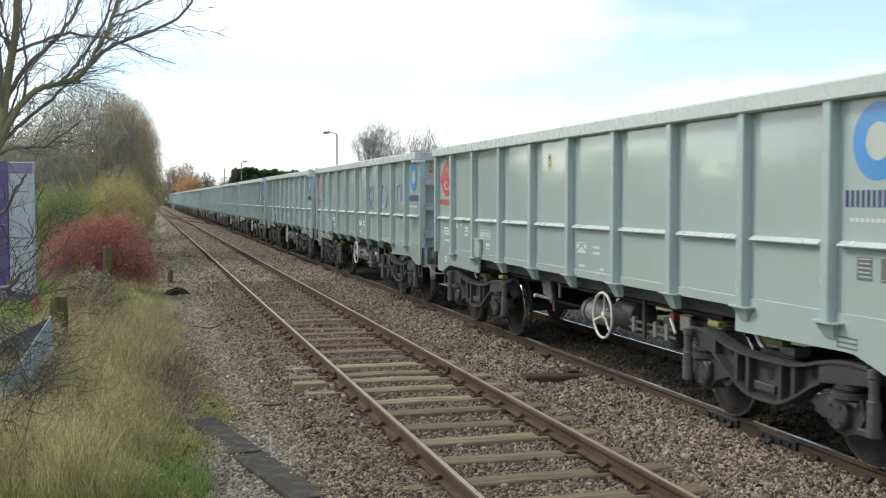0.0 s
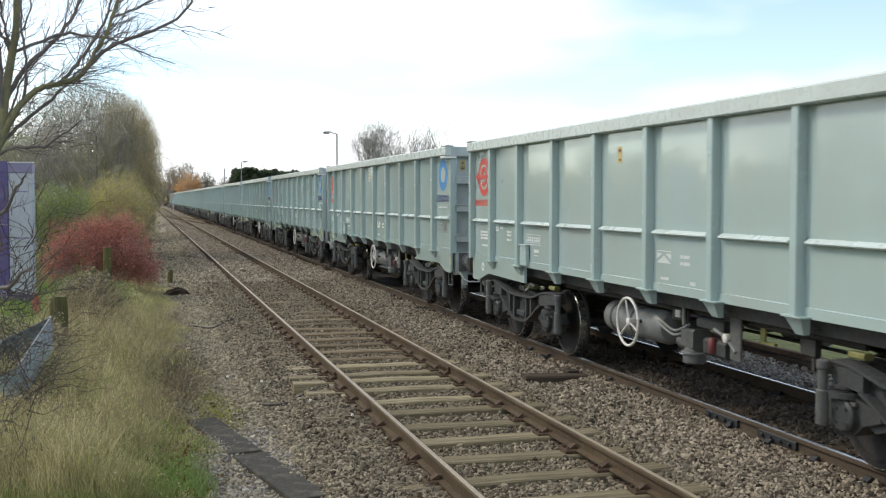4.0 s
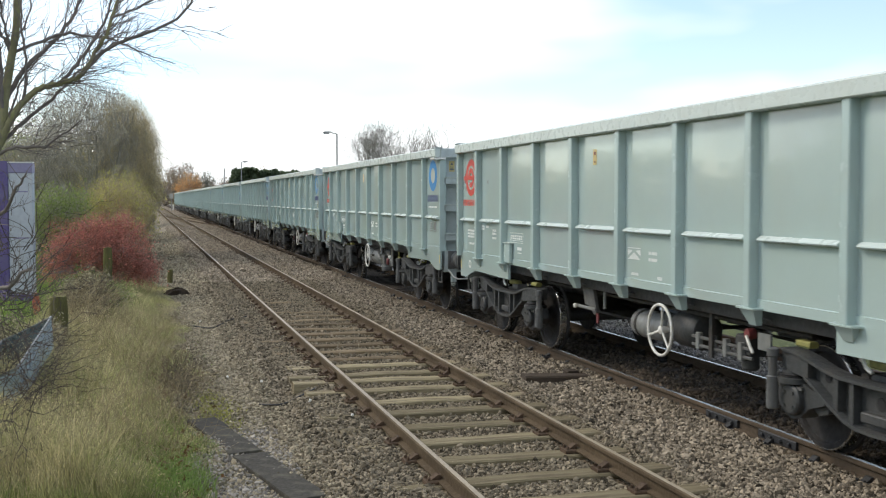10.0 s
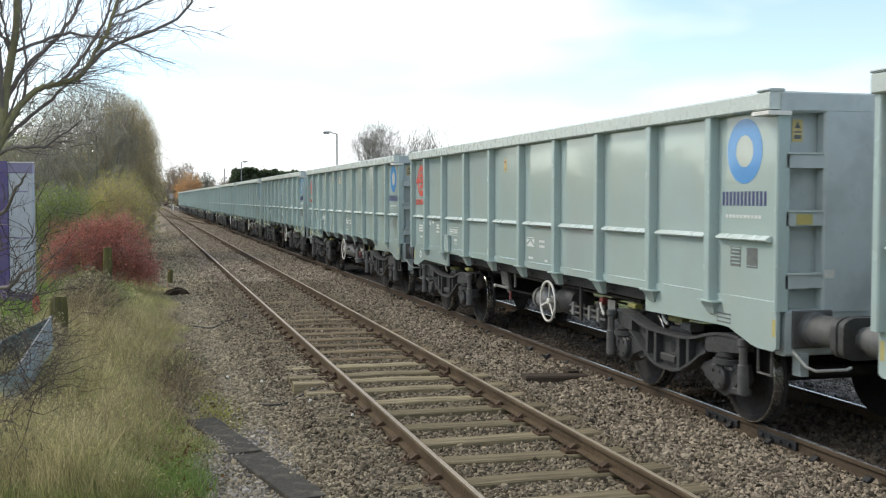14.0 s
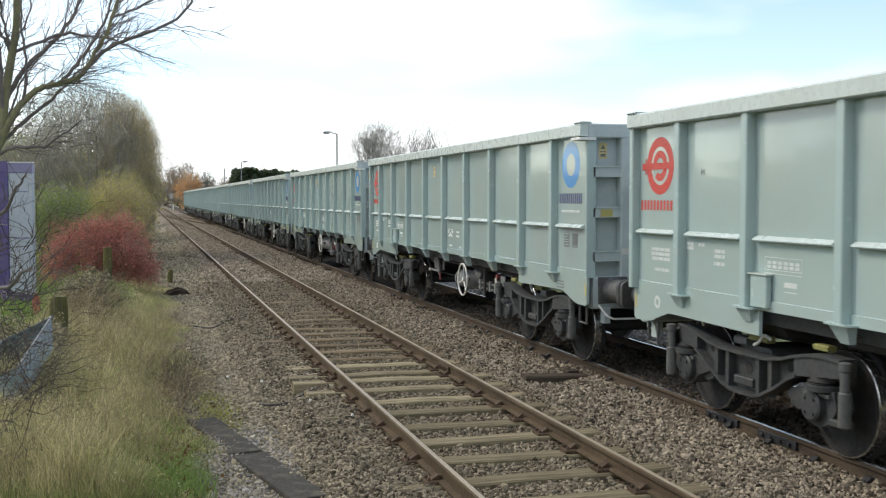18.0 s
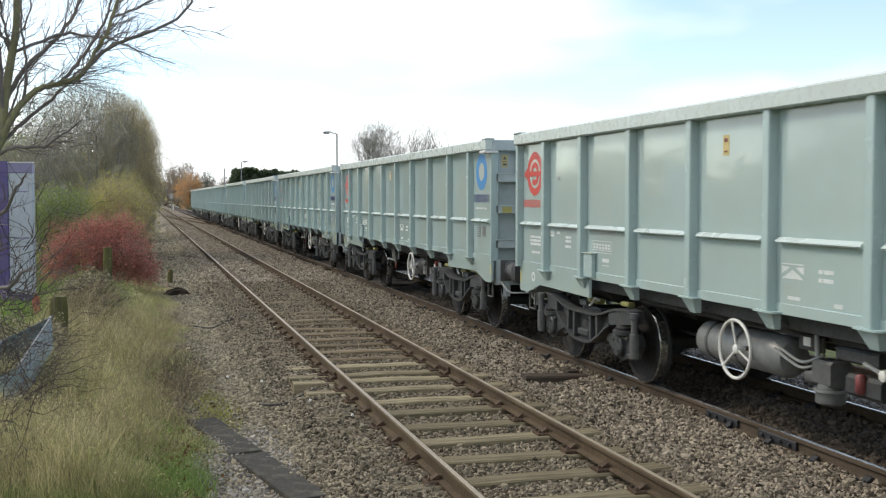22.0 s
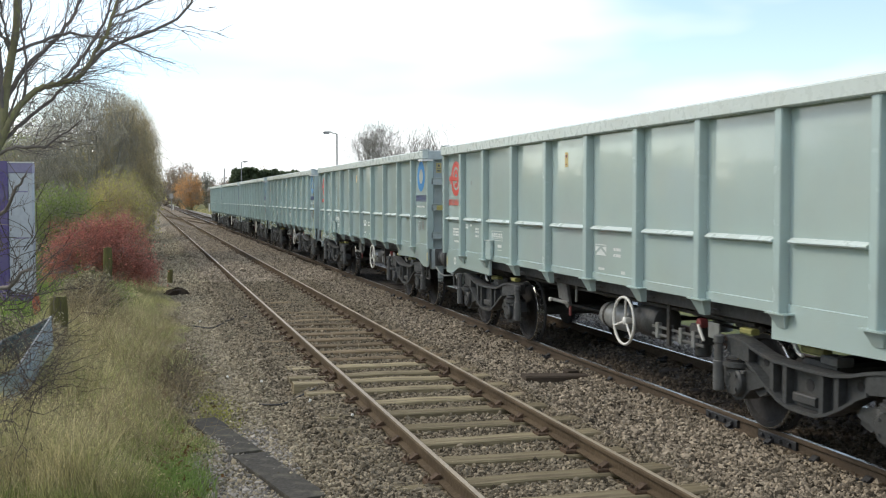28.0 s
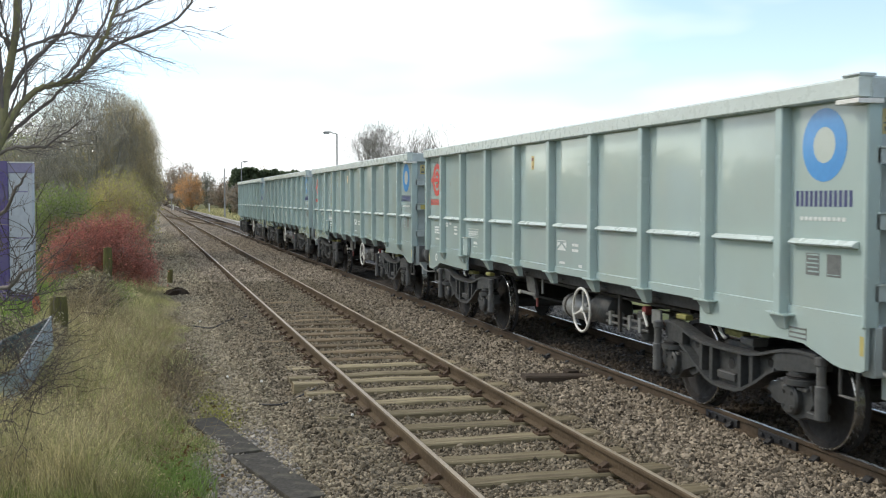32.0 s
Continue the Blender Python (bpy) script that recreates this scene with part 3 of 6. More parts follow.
def off_timber(x, y):
    """Keeps most stones off the tops of the near track's sleepers."""
    k = np.abs(((y - JOINT_Y) / SLEEPER_PITCH + 0.5) % 1 - 0.5) * SLEEPER_PITCH
    inside = (np.abs(x - NEAR_X) < 1.26) & ((x > 2.25) | (np.abs(y - JOINT_Y - 0.2) < 1.6))
    rail = np.abs(np.abs(x - NEAR_X) - 0.7525) < 0.08
    lucky = (np.sin(x * 91.7 + y * 47.3) * 43758.5) % 1 < 0.18 + 0.60 * step(12.5, 24, y)
    return ~((inside & (k < 0.105) & ~lucky) | rail)


stones("ballast", "brown broken stone ballast between and beside the sleepers", M_STONE, 64000, 1.25, 4.45, 6.8, 36, 0.0172, 11, keep=off_timber, near_bias=1.5)
stones("ballast", "pale heaped stone ballast between the two tracks", M_STONE_L, 50000, 4.35, 5.66, 6.2, 42, 0.0182, 12, near_bias=1.6)
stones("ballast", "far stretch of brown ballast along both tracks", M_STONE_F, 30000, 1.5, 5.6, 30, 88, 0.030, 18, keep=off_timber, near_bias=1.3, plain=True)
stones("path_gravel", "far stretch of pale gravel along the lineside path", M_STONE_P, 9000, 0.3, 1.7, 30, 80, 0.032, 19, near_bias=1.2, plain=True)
stones("ballast", "dark brown ballast between the rails under the train", M_STONE_D, 9000, 5.75, 7.2, 5.5, 26, 0.023, 13)
stones("ballast", "pale grey chippings beyond the far rail", M_STONE_G, 10000, 7.28, 8.5, 5.5, 26, 0.020, 14, lift=0.45)
stones("path_gravel", "trodden grey-brown gravel along the lineside path", M_STONE_P, 22000, 0.25, 1.5, 7.5, 32, 0.016, 15, near_bias=1.4)
stones("path_gravel", "pale grey chips beside the stone slabs", M_STONE_G, 5000, 0.35, 1.3, 7.3, 11.5, 0.017, 16)

# ---------------------------------------------------------------- slabs
for k, (y0, y1, tilt) in enumerate(((10.36, 12.0, 0.8), (8.55, 10.30, -0.6), (6.7, 8.5, 0.3))):
    s = Shape()
    r = random.Random(k + 3)
    n = 5
    ring = []
    for i in range(n + 1):
        ring.append((-0.155 + r.uniform(-0.012, 0.012), y0 + (y1 - y0) * i / n))
    for i in range(n, -1, -1):
        ring.append((0.155 + r.uniform(-0.012, 0.012), y0 + (y1 - y0) * i / n))
    yc = (y0 + y1) / 2
    top = [(x, y - yc, 0.0) for x, y in ring]
    m = len(top)
    s.add([(x * 0.97, y * 0.995, 0.0) for x, y, z in top] + [(x, y, -0.012) for x, y, z in top] + [(x, y, -0.12) for x, y, z in top],
          [tuple(range(m))] + [(a + i, a + (i + 1) % m, a + m + (i + 1) % m, a + m + i) for a in (0, m) for i in range(m)])
    sl = new("stone_slab", s.mesh("stone_slab", M_SLAB))
    sl.matrix_basis = pose(0.895 + (10.4 - yc) * 0.205, yc, -0.254, tilt, -0.6, 11.6)
    tagged(sl, "dark grey stone slab sunk into the lineside path", "paving slab", "slabs beside the path")
# ---------------------------------------------------------------- the goods wagons
HALF_L, LINK = 6.51, 14.3473        # half length over the ends; distance from wagon to wagon
SHEET, POST = 1.19, 1.28           # half widths to the side sheet and to the face of the posts
Z_TOP, Z_RIM, Z_MID, Z_SILL = 3.09, 2.935, 1.81, 1.20
POSTS = (-5.415, -4.15, -2.766, -1.383, 0.0, 1.383, 2.766, 4.15, 5.415)
AXLES = (-5.43, -3.28, 3.28, 5.43)
WHEEL_R = 0.455


def smooth_curve(pts, n=5):
    """Points set closer along a curve through the given ones."""
    p = [Vector(q) for q in pts]
    p = [p[0] * 2 - p[1]] + p + [p[-1] * 2 - p[-2]]
    out = []
    for i in range(1, len(p) - 2):
        for k in range(n):
            t = k / n
            out.append(0.5 * (2 * p[i] + (p[i + 1] - p[i - 1]) * t + (2 * p[i - 1] - 5 * p[i] + 4 * p[i + 1] - p[i + 2]) * t * t + (3 * p[i] - p[i - 1] - 3 * p[i + 1] + p[i + 2]) * t ** 3))
    out.append(p[-2])
    return out


def flat_ring(cy, cz, r0, r1, x, seg=36):
    s = Shape()
    v, f = [], []
    for i in range(seg):
        a = 2 * math.pi * i / seg
        for r in (r0, r1):
            for dx in (0.0, -0.0008):
                v.append((x + dx, cy + r * math.cos(a), cz + r * math.sin(a)))
    for i in range(seg):
        j = (i + 1) % seg
        a, b = 4 * i, 4 * j
        f += [(a + 1, a + 3, b + 3, b + 1), (a, b, b + 2, a + 2), (a, a + 1, b + 1, b), (a + 2, b + 2, b + 3, a + 3)]
    return s.add(v, f)


def flat_disc(cy, cz, r, x, seg=32):
    return Shape().prism([(cy + r * math.cos(2 * math.pi * i / seg), cz + r * math.sin(2 * math.pi * i / seg)) for i in range(seg)], 0, x - 0.0008, x)


def arc_band(cy, cz, r0, r1, x, a0, a1, seg=20):
    ring = [(cy + r1 * math.cos(a0 + (a1 - a0) * i / seg), cz + r1 * math.sin(a0 + (a1 - a0) * i / seg)) for i in range(seg + 1)]
    ring += [(cy + r0 * math.cos(a1 + (a0 - a1) * i / seg), cz + r0 * math.sin(a1 + (a0 - a1) * i / seg)) for i in range(seg + 1)]
    s = Shape()
    n = seg + 1
    v = [(x - 0.001, p, q) for p, q in ring]
    return s.add(v, [(i, i + 1, 2 * n - 2 - i, 2 * n - 1 - i) for i in range(seg)])


def bars(boxes, x):
    """Thin raised marks: boxes of y0, y1, z0, z1 on the plane x."""
    s = Shape()
    for y0, y1, z0, z1 in boxes:
        s.box(x - 0.001, x, y0, y1, z0, z1)
    return s


def caption_bars(y_from, z0, z1, n, pitch, width):
    """A line of caption as plain pairs of upright bars, running towards -y."""
    out = []
    for i in range(n):
        b = y_from - pitch * i
        for a, c in ((0.0, 0.36), (0.58, 0.92)):
            out.append((b - width * c, b - width * a, z0, z1))
    return out


def side_parts(w, g):
    """All that one long side carries. g is a holder turned by 0 or 180 degrees: in its space the side faces -x, the blue emblem leads at -y."""
    turn = g
    P = lambda name, shape, material, label="", smooth=0.0, parent=None: part(name, shape, material, parent or w, label, smooth, None if parent else turn)
    ys = (-HALF_L,) + POSTS + (HALF_L,)
    for y0, y1 in zip(ys, ys[1:]):
        a, b = y0 + 0.002, y1 - 0.002
        s = Shape()
        # sheet with a folded lower edge
        n = 6
        rows = [Z_SILL - 0.02, Z_SILL + 0.07, Z_SILL + 0.075, 1.5, Z_MID, 2.2, 2.6, Z_RIM]
        v, f = [], []
        for z in rows:
            for i in range(n + 1):
                u = i / n
                v.append((-SHEET - (0.012 if z < Z_SILL + 0.072 else 0), a + (b - a) * u, z))
        m = n + 1
        for j in range(len(rows) - 1):
            for i in range(n):
                f.append((j * m + i, j * m + i + 1, (j + 1) * m + i + 1, (j + 1) * m + i))
        k = len(v)
        v += [(-SHEET + 0.03, a, rows[0]), (-SHEET + 0.03, b, rows[0]), (-SHEET + 0.03, b, rows[-1]), (-SHEET + 0.03, a, rows[-1])]
        f += [(k, k + 1, k + 2, k + 3), (0, n, k + 1, k)]
        s.add(v, f)
        P("side_panel", s, M_GREY, smooth=35)
        rail = Shape()
        rail.prism([(-SHEET - 0.066, Z_MID - 0.006), (-SHEET - 0.054, Z_MID - 0.018), (-SHEET, Z_MID - 0.026), (-SHEET, Z_MID + 0.032), (-SHEET - 0.020, Z_MID + 0.030), (-SHEET - 0.062, Z_MID + 0.006)], 1, y0 + 0.12, y1 - 0.12)
        P("waist_rail", rail, M_WAIST, "horizontal waist rail, coloured pale as if lit from above")
    for y in POSTS:
        inner = abs(y) < 4.0
        s = Shape()
        s.prism([(-POST - 0.004, y - 0.040), (-POST, y - 0.050), (-POST + 0.010, y - 0.055), (-SHEET, y - 0.058), (-SHEET, y + 0.058), (-POST + 0.010, y + 0.055), (-POST, y + 0.050), (-POST - 0.004, y + 0.040)], 2, Z_SILL, Z_RIM - 0.001)
        post = P("side_post", s, M_POST, smooth=20)
        foot = Shape()
        flange = [(-SHEET + 0.005, y - 0.165), (-POST + 0.01, y - 0.165), (-POST - 0.022, y - 0.135), (-POST - 0.022, y + 0.135), (-POST + 0.01, y + 0.165), (-SHEET + 0.005, y + 0.165)]
        foot.prism(flange, 2, Z_SILL - 0.016, Z_SILL)
        zb = Z_SILL - (0.165 if inner else 0.135)
        x0, x1 = (-POST + 0.078, -SHEET + 0.045) if inner else (-SHEET - 0.030, -SHEET + 0.01)
        foot.add([(-POST + 0.004, y - 0.118, Z_SILL - 0.015), (-POST + 0.004, y + 0.118, Z_SILL - 0.015), (x0, y + 0.058, zb), (x0, y - 0.058, zb),
                  (-SHEET + 0.01, y - 0.118, Z_SILL - 0.015), (-SHEET + 0.01, y + 0.118, Z_SILL - 0.015), (x1, y + 0.058, zb), (x1, y - 0.058, zb)],
                 [(0, 1, 2, 3), (4, 7, 6, 5), (1, 5, 6, 2), (0, 3, 7, 4), (3, 2, 6, 7)])
        P("gusset_foot", foot, M_POST)
    for e in (-1, 1):
        s = Shape()
        a, b = sorted((e * HALF_L, e * (HALF_L - (0.055 if e < 0 else 0.085))))
        s.box(-SHEET - (0.03 if e < 0 else 0.09), -SHEET + 0.10, a, b, Z_SILL - 0.01, Z_RIM - 0.001, 0.012)
        P("corner_post", s, M_POST)
        # deep skirt over the bogie, with a slanted nose
        q = lambda d: e * (HALF_L - d)
        ring = [(q(0.01), Z_SILL - 0.01), (q(0.01), 0.865), (q(0.06), 0.84), (q(0.30), 0.84), (q(0.40), 0.855), (q(0.80), 0.970), (q(0.92), 0.975), (q(2.53), 0.95), (q(2.53), Z_SILL - 0.01)]
        P("skirt", Shape().prism(ring, 0, -SHEET - 0.015, -SHEET + 0.02), M_GREY, "grey skirt plate over the bogie")
        P("yellow_edge_mark", bars([tuple(sorted((q(0.025), q(0.075)))) + (0.97, 1.12)], -SHEET - 0.0155), M_YELLOW)
        P("corner_cap", Shape().box(-POST - 0.035, -POST + 0.12, *sorted((e * (HALF_L + 0.01), e * (HALF_L - 0.20))), Z_TOP - 0.002, Z_TOP + 0.022, 0.012), M_END, "dark worn corner cap")
        hook = Shape().box(-POST - 0.055, -POST + 0.17, *sorted((e * (HALF_L - 0.24), e * (HALF_L + 0.035))), Z_RIM - 0.050, Z_RIM - 0.014, 0.004)
        if e < 0:
            P("lamp_bracket", hook, M_WHITE, "small white bracket under the rim")
        st = Shape().tube([(-1.12, q(0.20), 0.82), (-1.12, q(0.20), 0.60), (-1.12, q(0.42), 0.60), (-1.12, q(0.42), 0.82)], 0.016, 6)
        P("foot_step", st, M_TANKD)
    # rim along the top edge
    P("top_rail", Shape().prism([(-POST - 0.03, Z_RIM + 0.012), (-POST - 0.015, Z_RIM), (-SHEET + 0.06, Z_RIM), (-SHEET + 0.06, Z_TOP - 0.02), (-SHEET + 0.03, Z_TOP), (-POST - 0.01, Z_TOP), (-POST - 0.03, Z_TOP - 0.018)], 1, -HALF_L, HALF_L), M_TOP, "worn top rail, coloured pale as if sunlit")
    P("sole_bar", Shape().box(-1.06, -0.98, -HALF_L + 0.4, HALF_L - 0.4, 1.03, Z_SILL - 0.02, 0.01), M_UNDER)
    x = -SHEET - 0.0035
    # blue emblem with its caption as bars
    P("blue_ring", flat_ring(-5.93, 2.60, 0.145, 0.295, x + 0.002), M_BLUE, "blue ring emblem")
    P("ring_centre", flat_disc(-5.93, 2.60, 0.146, x + 0.003), M_CREAM)
    tagged(P("caption", bars(caption_bars(-5.555, 2.105, 2.235, 6, 0.128, 0.112), x + 0.002), M_NAVY, "dark navy caption bars"), kind="stuff")
    P("small_caption_bar", bars([(-6.22 + 0.062 * i, -6.22 + 0.062 * i + 0.046, 1.99, 2.022) for i in range(10)], x + 0.002), M_FADED)
    for y in (-6.17, -5.89):
        P("data_panel", bars([(y, y + 0.18, 1.545, 1.725)], x + 0.002), M_GREENGREY, "grey data panel")
    tagged(P("data_panel_print", bars([(-5.88 + 0.01 * (i % 2), -5.74 + 0.01 * (i % 3), 1.570 + 0.034 * i, 1.582 + 0.034 * i) for i in range(5)] + [(-6.16, -6.0, 1.560, 1.566)], x - 0.0012), M_POST), kind="stuff")
    P("load_plate", bars([(-5.75, -5.50, 1.00, 1.015), (-5.75, -5.50, 1.04, 1.055), (-5.75, -5.50, 1.08, 1.095), (-5.75, -5.74, 1.0, 1.1), (-5.51, -5.50, 1.0, 1.1)], -SHEET - 0.0155), M_GREENGREY)
    # red emblem, caption bars
    ry, rz = 5.94, 2.515
    P("red_ring", flat_ring(ry, rz, 0.203, 0.305, x + 0.002), M_RED, "red ring emblem with a crossbar")
    P("emblem_ground", flat_ring(ry, rz, 0.163, 0.204, x + 0.003), M_CREAM)
    P("inner_red_ring", arc_band(ry, rz, 0.085, 0.163, x + 0.001, radians(0), radians(312)), M_RED)
    P("emblem_crossbar", bars([(ry - 0.41, ry + 0.41, rz - 0.037, rz + 0.033)], x - 0.0012), M_RED)
    for k in (-1, 1):
        P("bar_end", bars([(ry + k * 0.325 - 0.016, ry + k * 0.325 + 0.016, rz - 0.085, rz + 0.08)], x - 0.0002), M_RED)
    tagged(P("red_caption", bars(caption_bars(ry + 0.44, 2.045, 2.150, 6, 0.150, 0.132), x + 0.002), M_RED, "red caption bars"), kind="stuff")
    # faded white stencilling
    r = random.Random(5)
    mk = []
    for y0, y1, zs in ((5.70, 6.12, (1.615, 1.565, 1.515)), (5.72, 6.05, (1.40,)), (5.20, 5.36, (1.70, 1.66)), (4.98, 5.10, (1.70,)), (4.60, 4.80, (1.65, 1.60, 1.53)), (-0.86, -0.66, (1.56, 1.49)), (5.3, 5.45, (1.08,))):
        for z in zs:
            y = y0
            while y < y1:
                d = r.uniform(0.05, 0.14)
                mk.append((y, min(y + d, y1), z, z + 0.034))
                y += d + 0.014
    mk += [(-0.41, -0.23, 1.315, 1.345), (-0.98, -0.87, 1.30, 1.335), (3.43, 3.62, 1.41, 1.455), (3.43, 3.62, 1.365, 1.375)]
    tagged(P("stencil_marking", bars(mk, x + 0.002), M_FADED, "faded white stencil bars"), kind="stuff")
    tagged(P("load_table", bars([(3.36, 3.92, 1.655, 1.662), (3.36, 3.92, 1.545, 1.552), (3.36, 3.367, 1.545, 1.66), (3.913, 3.92, 1.545, 1.66), (3.36, 3.92, 1.515, 1.522)]
      + [(3.40 + 0.085 * i, 3.46 + 0.085 * i, 1.60 - 0.036 * j, 1.628 - 0.036 * j) for i in range(6) for j in range(2)], x + 0.002), M_FADED, "white framed load table"), kind="stuff")
    P("white_badge", Shape().prism([(-0.46, 1.49), (-0.14, 1.49), (-0.30, 1.57)], 0, x + 0.001, x + 0.002).prism([(-0.46, 1.53), (-0.34, 1.59), (-0.46, 1.60)], 0, x + 0.001, x + 0.002).prism([(-0.14, 1.53), (-0.14, 1.60), (-0.26, 1.59)], 0, x + 0.001, x + 0.002).box(x + 0.001, x + 0.002, -0.46, -0.14, 1.612, 1.622), M_FADED, "white printed badge")
    P("round_mark", flat_ring(5.95, 1.07, 0.035, 0.070, -SHEET - 0.0155, 18), M_FADED)
    P("dark_chip", bars([(5.0, 5.015, 2.40, 2.46), (5.05, 5.065, 2.40, 2.46), (5.0, 5.065, 2.425, 2.437)], x + 0.002), M_GREENGREY)
    P("warning_sticker", bars([(0.75, 0.86, 2.575, 2.765)], x + 0.002), M_AMBER, "small amber warning sticker")
    tagged(P("sticker_figure", bars([(0.775, 0.835, 2.70, 2.735), (0.775, 0.835, 2.605, 2.62)], x - 0.0012), M_DULLRED), kind="stuff")
    P("document_box", Shape().box(-SHEET - 0.062, -SHEET - 0.006, 3.80, 4.06, 1.215, 1.50, 0.008), M_POST, "grey document box with a lid")
    P("box_lid", Shape().box(-SHEET - 0.078, -SHEET - 0.004, 3.78, 4.08, 1.50, 1.513), M_TOP)


def bogie(w, yc, e):
    b = part("bogie", Shape().box(-0.98, 0.98, -0.24, 0.24, 0.48, 0.80, 0.03), M_BOGIE, w, "dusty dark grey two-axle bogie", at=pose(0, yc, 0))
    half_top = [(0.0, 0.755), (0.40, 0.760), (0.62, 0.790), (0.84, 0.845), (1.02, 0.880), (1.24, 0.895), (1.42, 0.885)]
    half_low = [(0.0, 0.360), (0.20, 0.366), (0.34, 0.400), (0.56, 0.500), (0.74, 0.605), (0.86, 0.655)]
    mirror = lambda h: [(-y, z) for y, z in h[:0:-1]] + h
    for sx in (-1, 1):
        X = lambda a, c: sorted((sx * a, sx * c))
        # fabricated side frame: a recessed web between curved flanges, with a box arm over each axle
        reach = {k: 1.47 if k == sx else 1.20 for k in (-1, 1)}
        edge_top = [(-reach[-1], 0.888)] + [p for p in mirror(half_top) if -reach[-1] + 0.1 < p[0] < reach[1] - 0.1] + [(reach[1], 0.888)]
        web = edge_top + [(reach[1], 0.74)] + mirror(half_low)[::-1] + [(-reach[-1], 0.74)]
        part("side_frame", Shape().prism(web, 0, *X(1.00, 1.065)), M_BOGIE, b)
        for edge, d in ((edge_top, -0.028), (mirror(half_low), 0.030)):
            lip = Shape()
            for (y0, z0), (y1, z1) in zip(edge, edge[1:]):
                x0, x1 = X(1.06, 1.165)
                lip.add([(x0, y0, z0), (x1, y0, z0), (x1, y0, z0 + d), (x0, y0, z0 + d), (x0, y1, z1), (x1, y1, z1), (x1, y1, z1 + d), (x0, y1, z1 + d)],
                        [(0, 1, 5, 4), (1, 2, 6, 5), (2, 3, 7, 6), (3, 0, 4, 7), (0, 3, 2, 1), (4, 5, 6, 7)])
            part("frame_flange", lip, M_BOGIE, b)
        for yy, zl in ((-0.46, 0.47), (-0.26, 0.39), (0.26, 0.39), (0.46, 0.47)):
            part("frame_rib", Shape().box(*X(1.06, 1.145), yy - 0.028, yy + 0.028, zl, 0.745), M_BOGIE, b)
        for yy, zz, rr in ((-0.66, 0.70, 0.042), (0.0, 0.60, 0.055), (0.66, 0.70, 0.042)):
            part("core_hole", Shape().lathe([(rr, sx * 1.063), (rr, sx * 1.069), (rr * 0.6, sx * 1.070)], 0, (0, yy, zz), 14), M_WHEEL, b)
        part("pivot_block", Shape().box(*X(1.06, 1.13), -0.16, 0.16, 0.44, 0.52, 0.01), M_BOGIE, b)
        for k in (-1, 1):
            ring = [(k * 0.83, 0.665), (k * 0.83, 0.84), (k * 1.02, 0.875), (k * reach[k], 0.884), (k * reach[k], 0.735), (k * 1.12, 0.70)]
            part("frame_arm", Shape().prism(ring, 0, *X(1.05, 1.15)), M_BOGIE, b)
            part("spring_cup", Shape().lathe([(0.10, 0.575), (0.165, 0.59), (0.165, 0.635), (0.12, 0.645), (0.12, 0.70)], 2, (sx * 1.05, k * 1.13, 0), 16), M_BOGIE, b, smooth=30)
            part("rubber_spring", Shape().lathe([(0.128, 0.640), (0.142, 0.648), (0.128, 0.656), (0.142, 0.664), (0.12, 0.672)], 2, (sx * 1.05, k * 1.13, 0), 16), M_WHEEL, b, smooth=60)
            yy = k * 1.075
            ax = Shape().prism([(k * 0.66, 0.47), (k * 0.72, 0.545), (k * 0.96, 0.60), (k * 1.32, 0.60), (k * 1.36, 0.46), (k * 1.27, 0.33), (k * 1.12, 0.275), (k * 1.0, 0.30), (k * 0.88, 0.40)], 0, *X(0.93, 1.10))
            ax.lathe([(0.135, sx * 1.09), (0.135, sx * 1.150), (0.115, sx * 1.165)], 0, (0, yy, 0.455), 18)
            for i in range(4):
                a = math.pi / 4 + i * math.pi / 2
                ax.lathe([(0.016, sx * 1.16), (0.016, sx * 1.178)], 0, (0, yy + 0.085 * math.cos(a), 0.455 + 0.085 * math.sin(a)), 6)
            ax.prism([(k * 0.66, 0.47), (k * 0.66, 0.40), (k * 0.78, 0.36), (k * 0.90, 0.41)], 0, *X(0.98, 1.06))
            part("axle_box", ax, M_BOGIE, b, smooth=25)
            part("axle_box_strap", Shape().box(*X(1.10, 1.135), *sorted((k * 0.94, k * 1.30)), 0.545, 0.575), M_TANKD, b)
            d = Shape().lathe([(0.034, 0.345), (0.052, 0.36), (0.052, 0.63), (0.040, 0.64), (0.040, 0.80), (0.052, 0.81), (0.052, 0.87), (0.03, 0.88)], 2, (sx * (1.140 if k == sx else 1.215), k * (reach[k] + 0.045), 0), 14)
            part("damper", d, M_TANKD, b, "dusty grey damper", smooth=40)
            part("damper_bracket", Shape().box(*X(1.03, 1.14), *sorted((k * (reach[k] - 0.15), k * (reach[k] + 0.02))), 0.33, 0.39, 0.01), M_BOGIE, b)
        part("bolster_pipe", Shape().tube(smooth_curve([(sx * 1.03, 0.30, 0.90), (sx * 1.07, 0.24, 0.93), (sx * 1.08, 0.17, 0.86), (sx * 1.08, 0.10, 0.83)]), 0.016, 6), M_WHITE, b, "short bent white pipe", smooth=50)
        part("side_bearer", Shape().box(*X(0.88, 1.04), -0.32, -0.10, 0.79, 0.87, 0.015), M_TANKD, b)
    for k in (-1, 1):
        for sx in (-1, 1):
            part("brake_block", Shape().box(*sorted((sx * 0.69, sx * 0.79)), *sorted((k * 0.605, k * 0.66)), 0.32, 0.60, 0.02), M_UNDER, b)
        part("brake_beam", Shape().box(-0.80, 0.80, *sorted((k * 0.50, k * 0.60)), 0.36, 0.74, 0.02), M_UNDER, b)


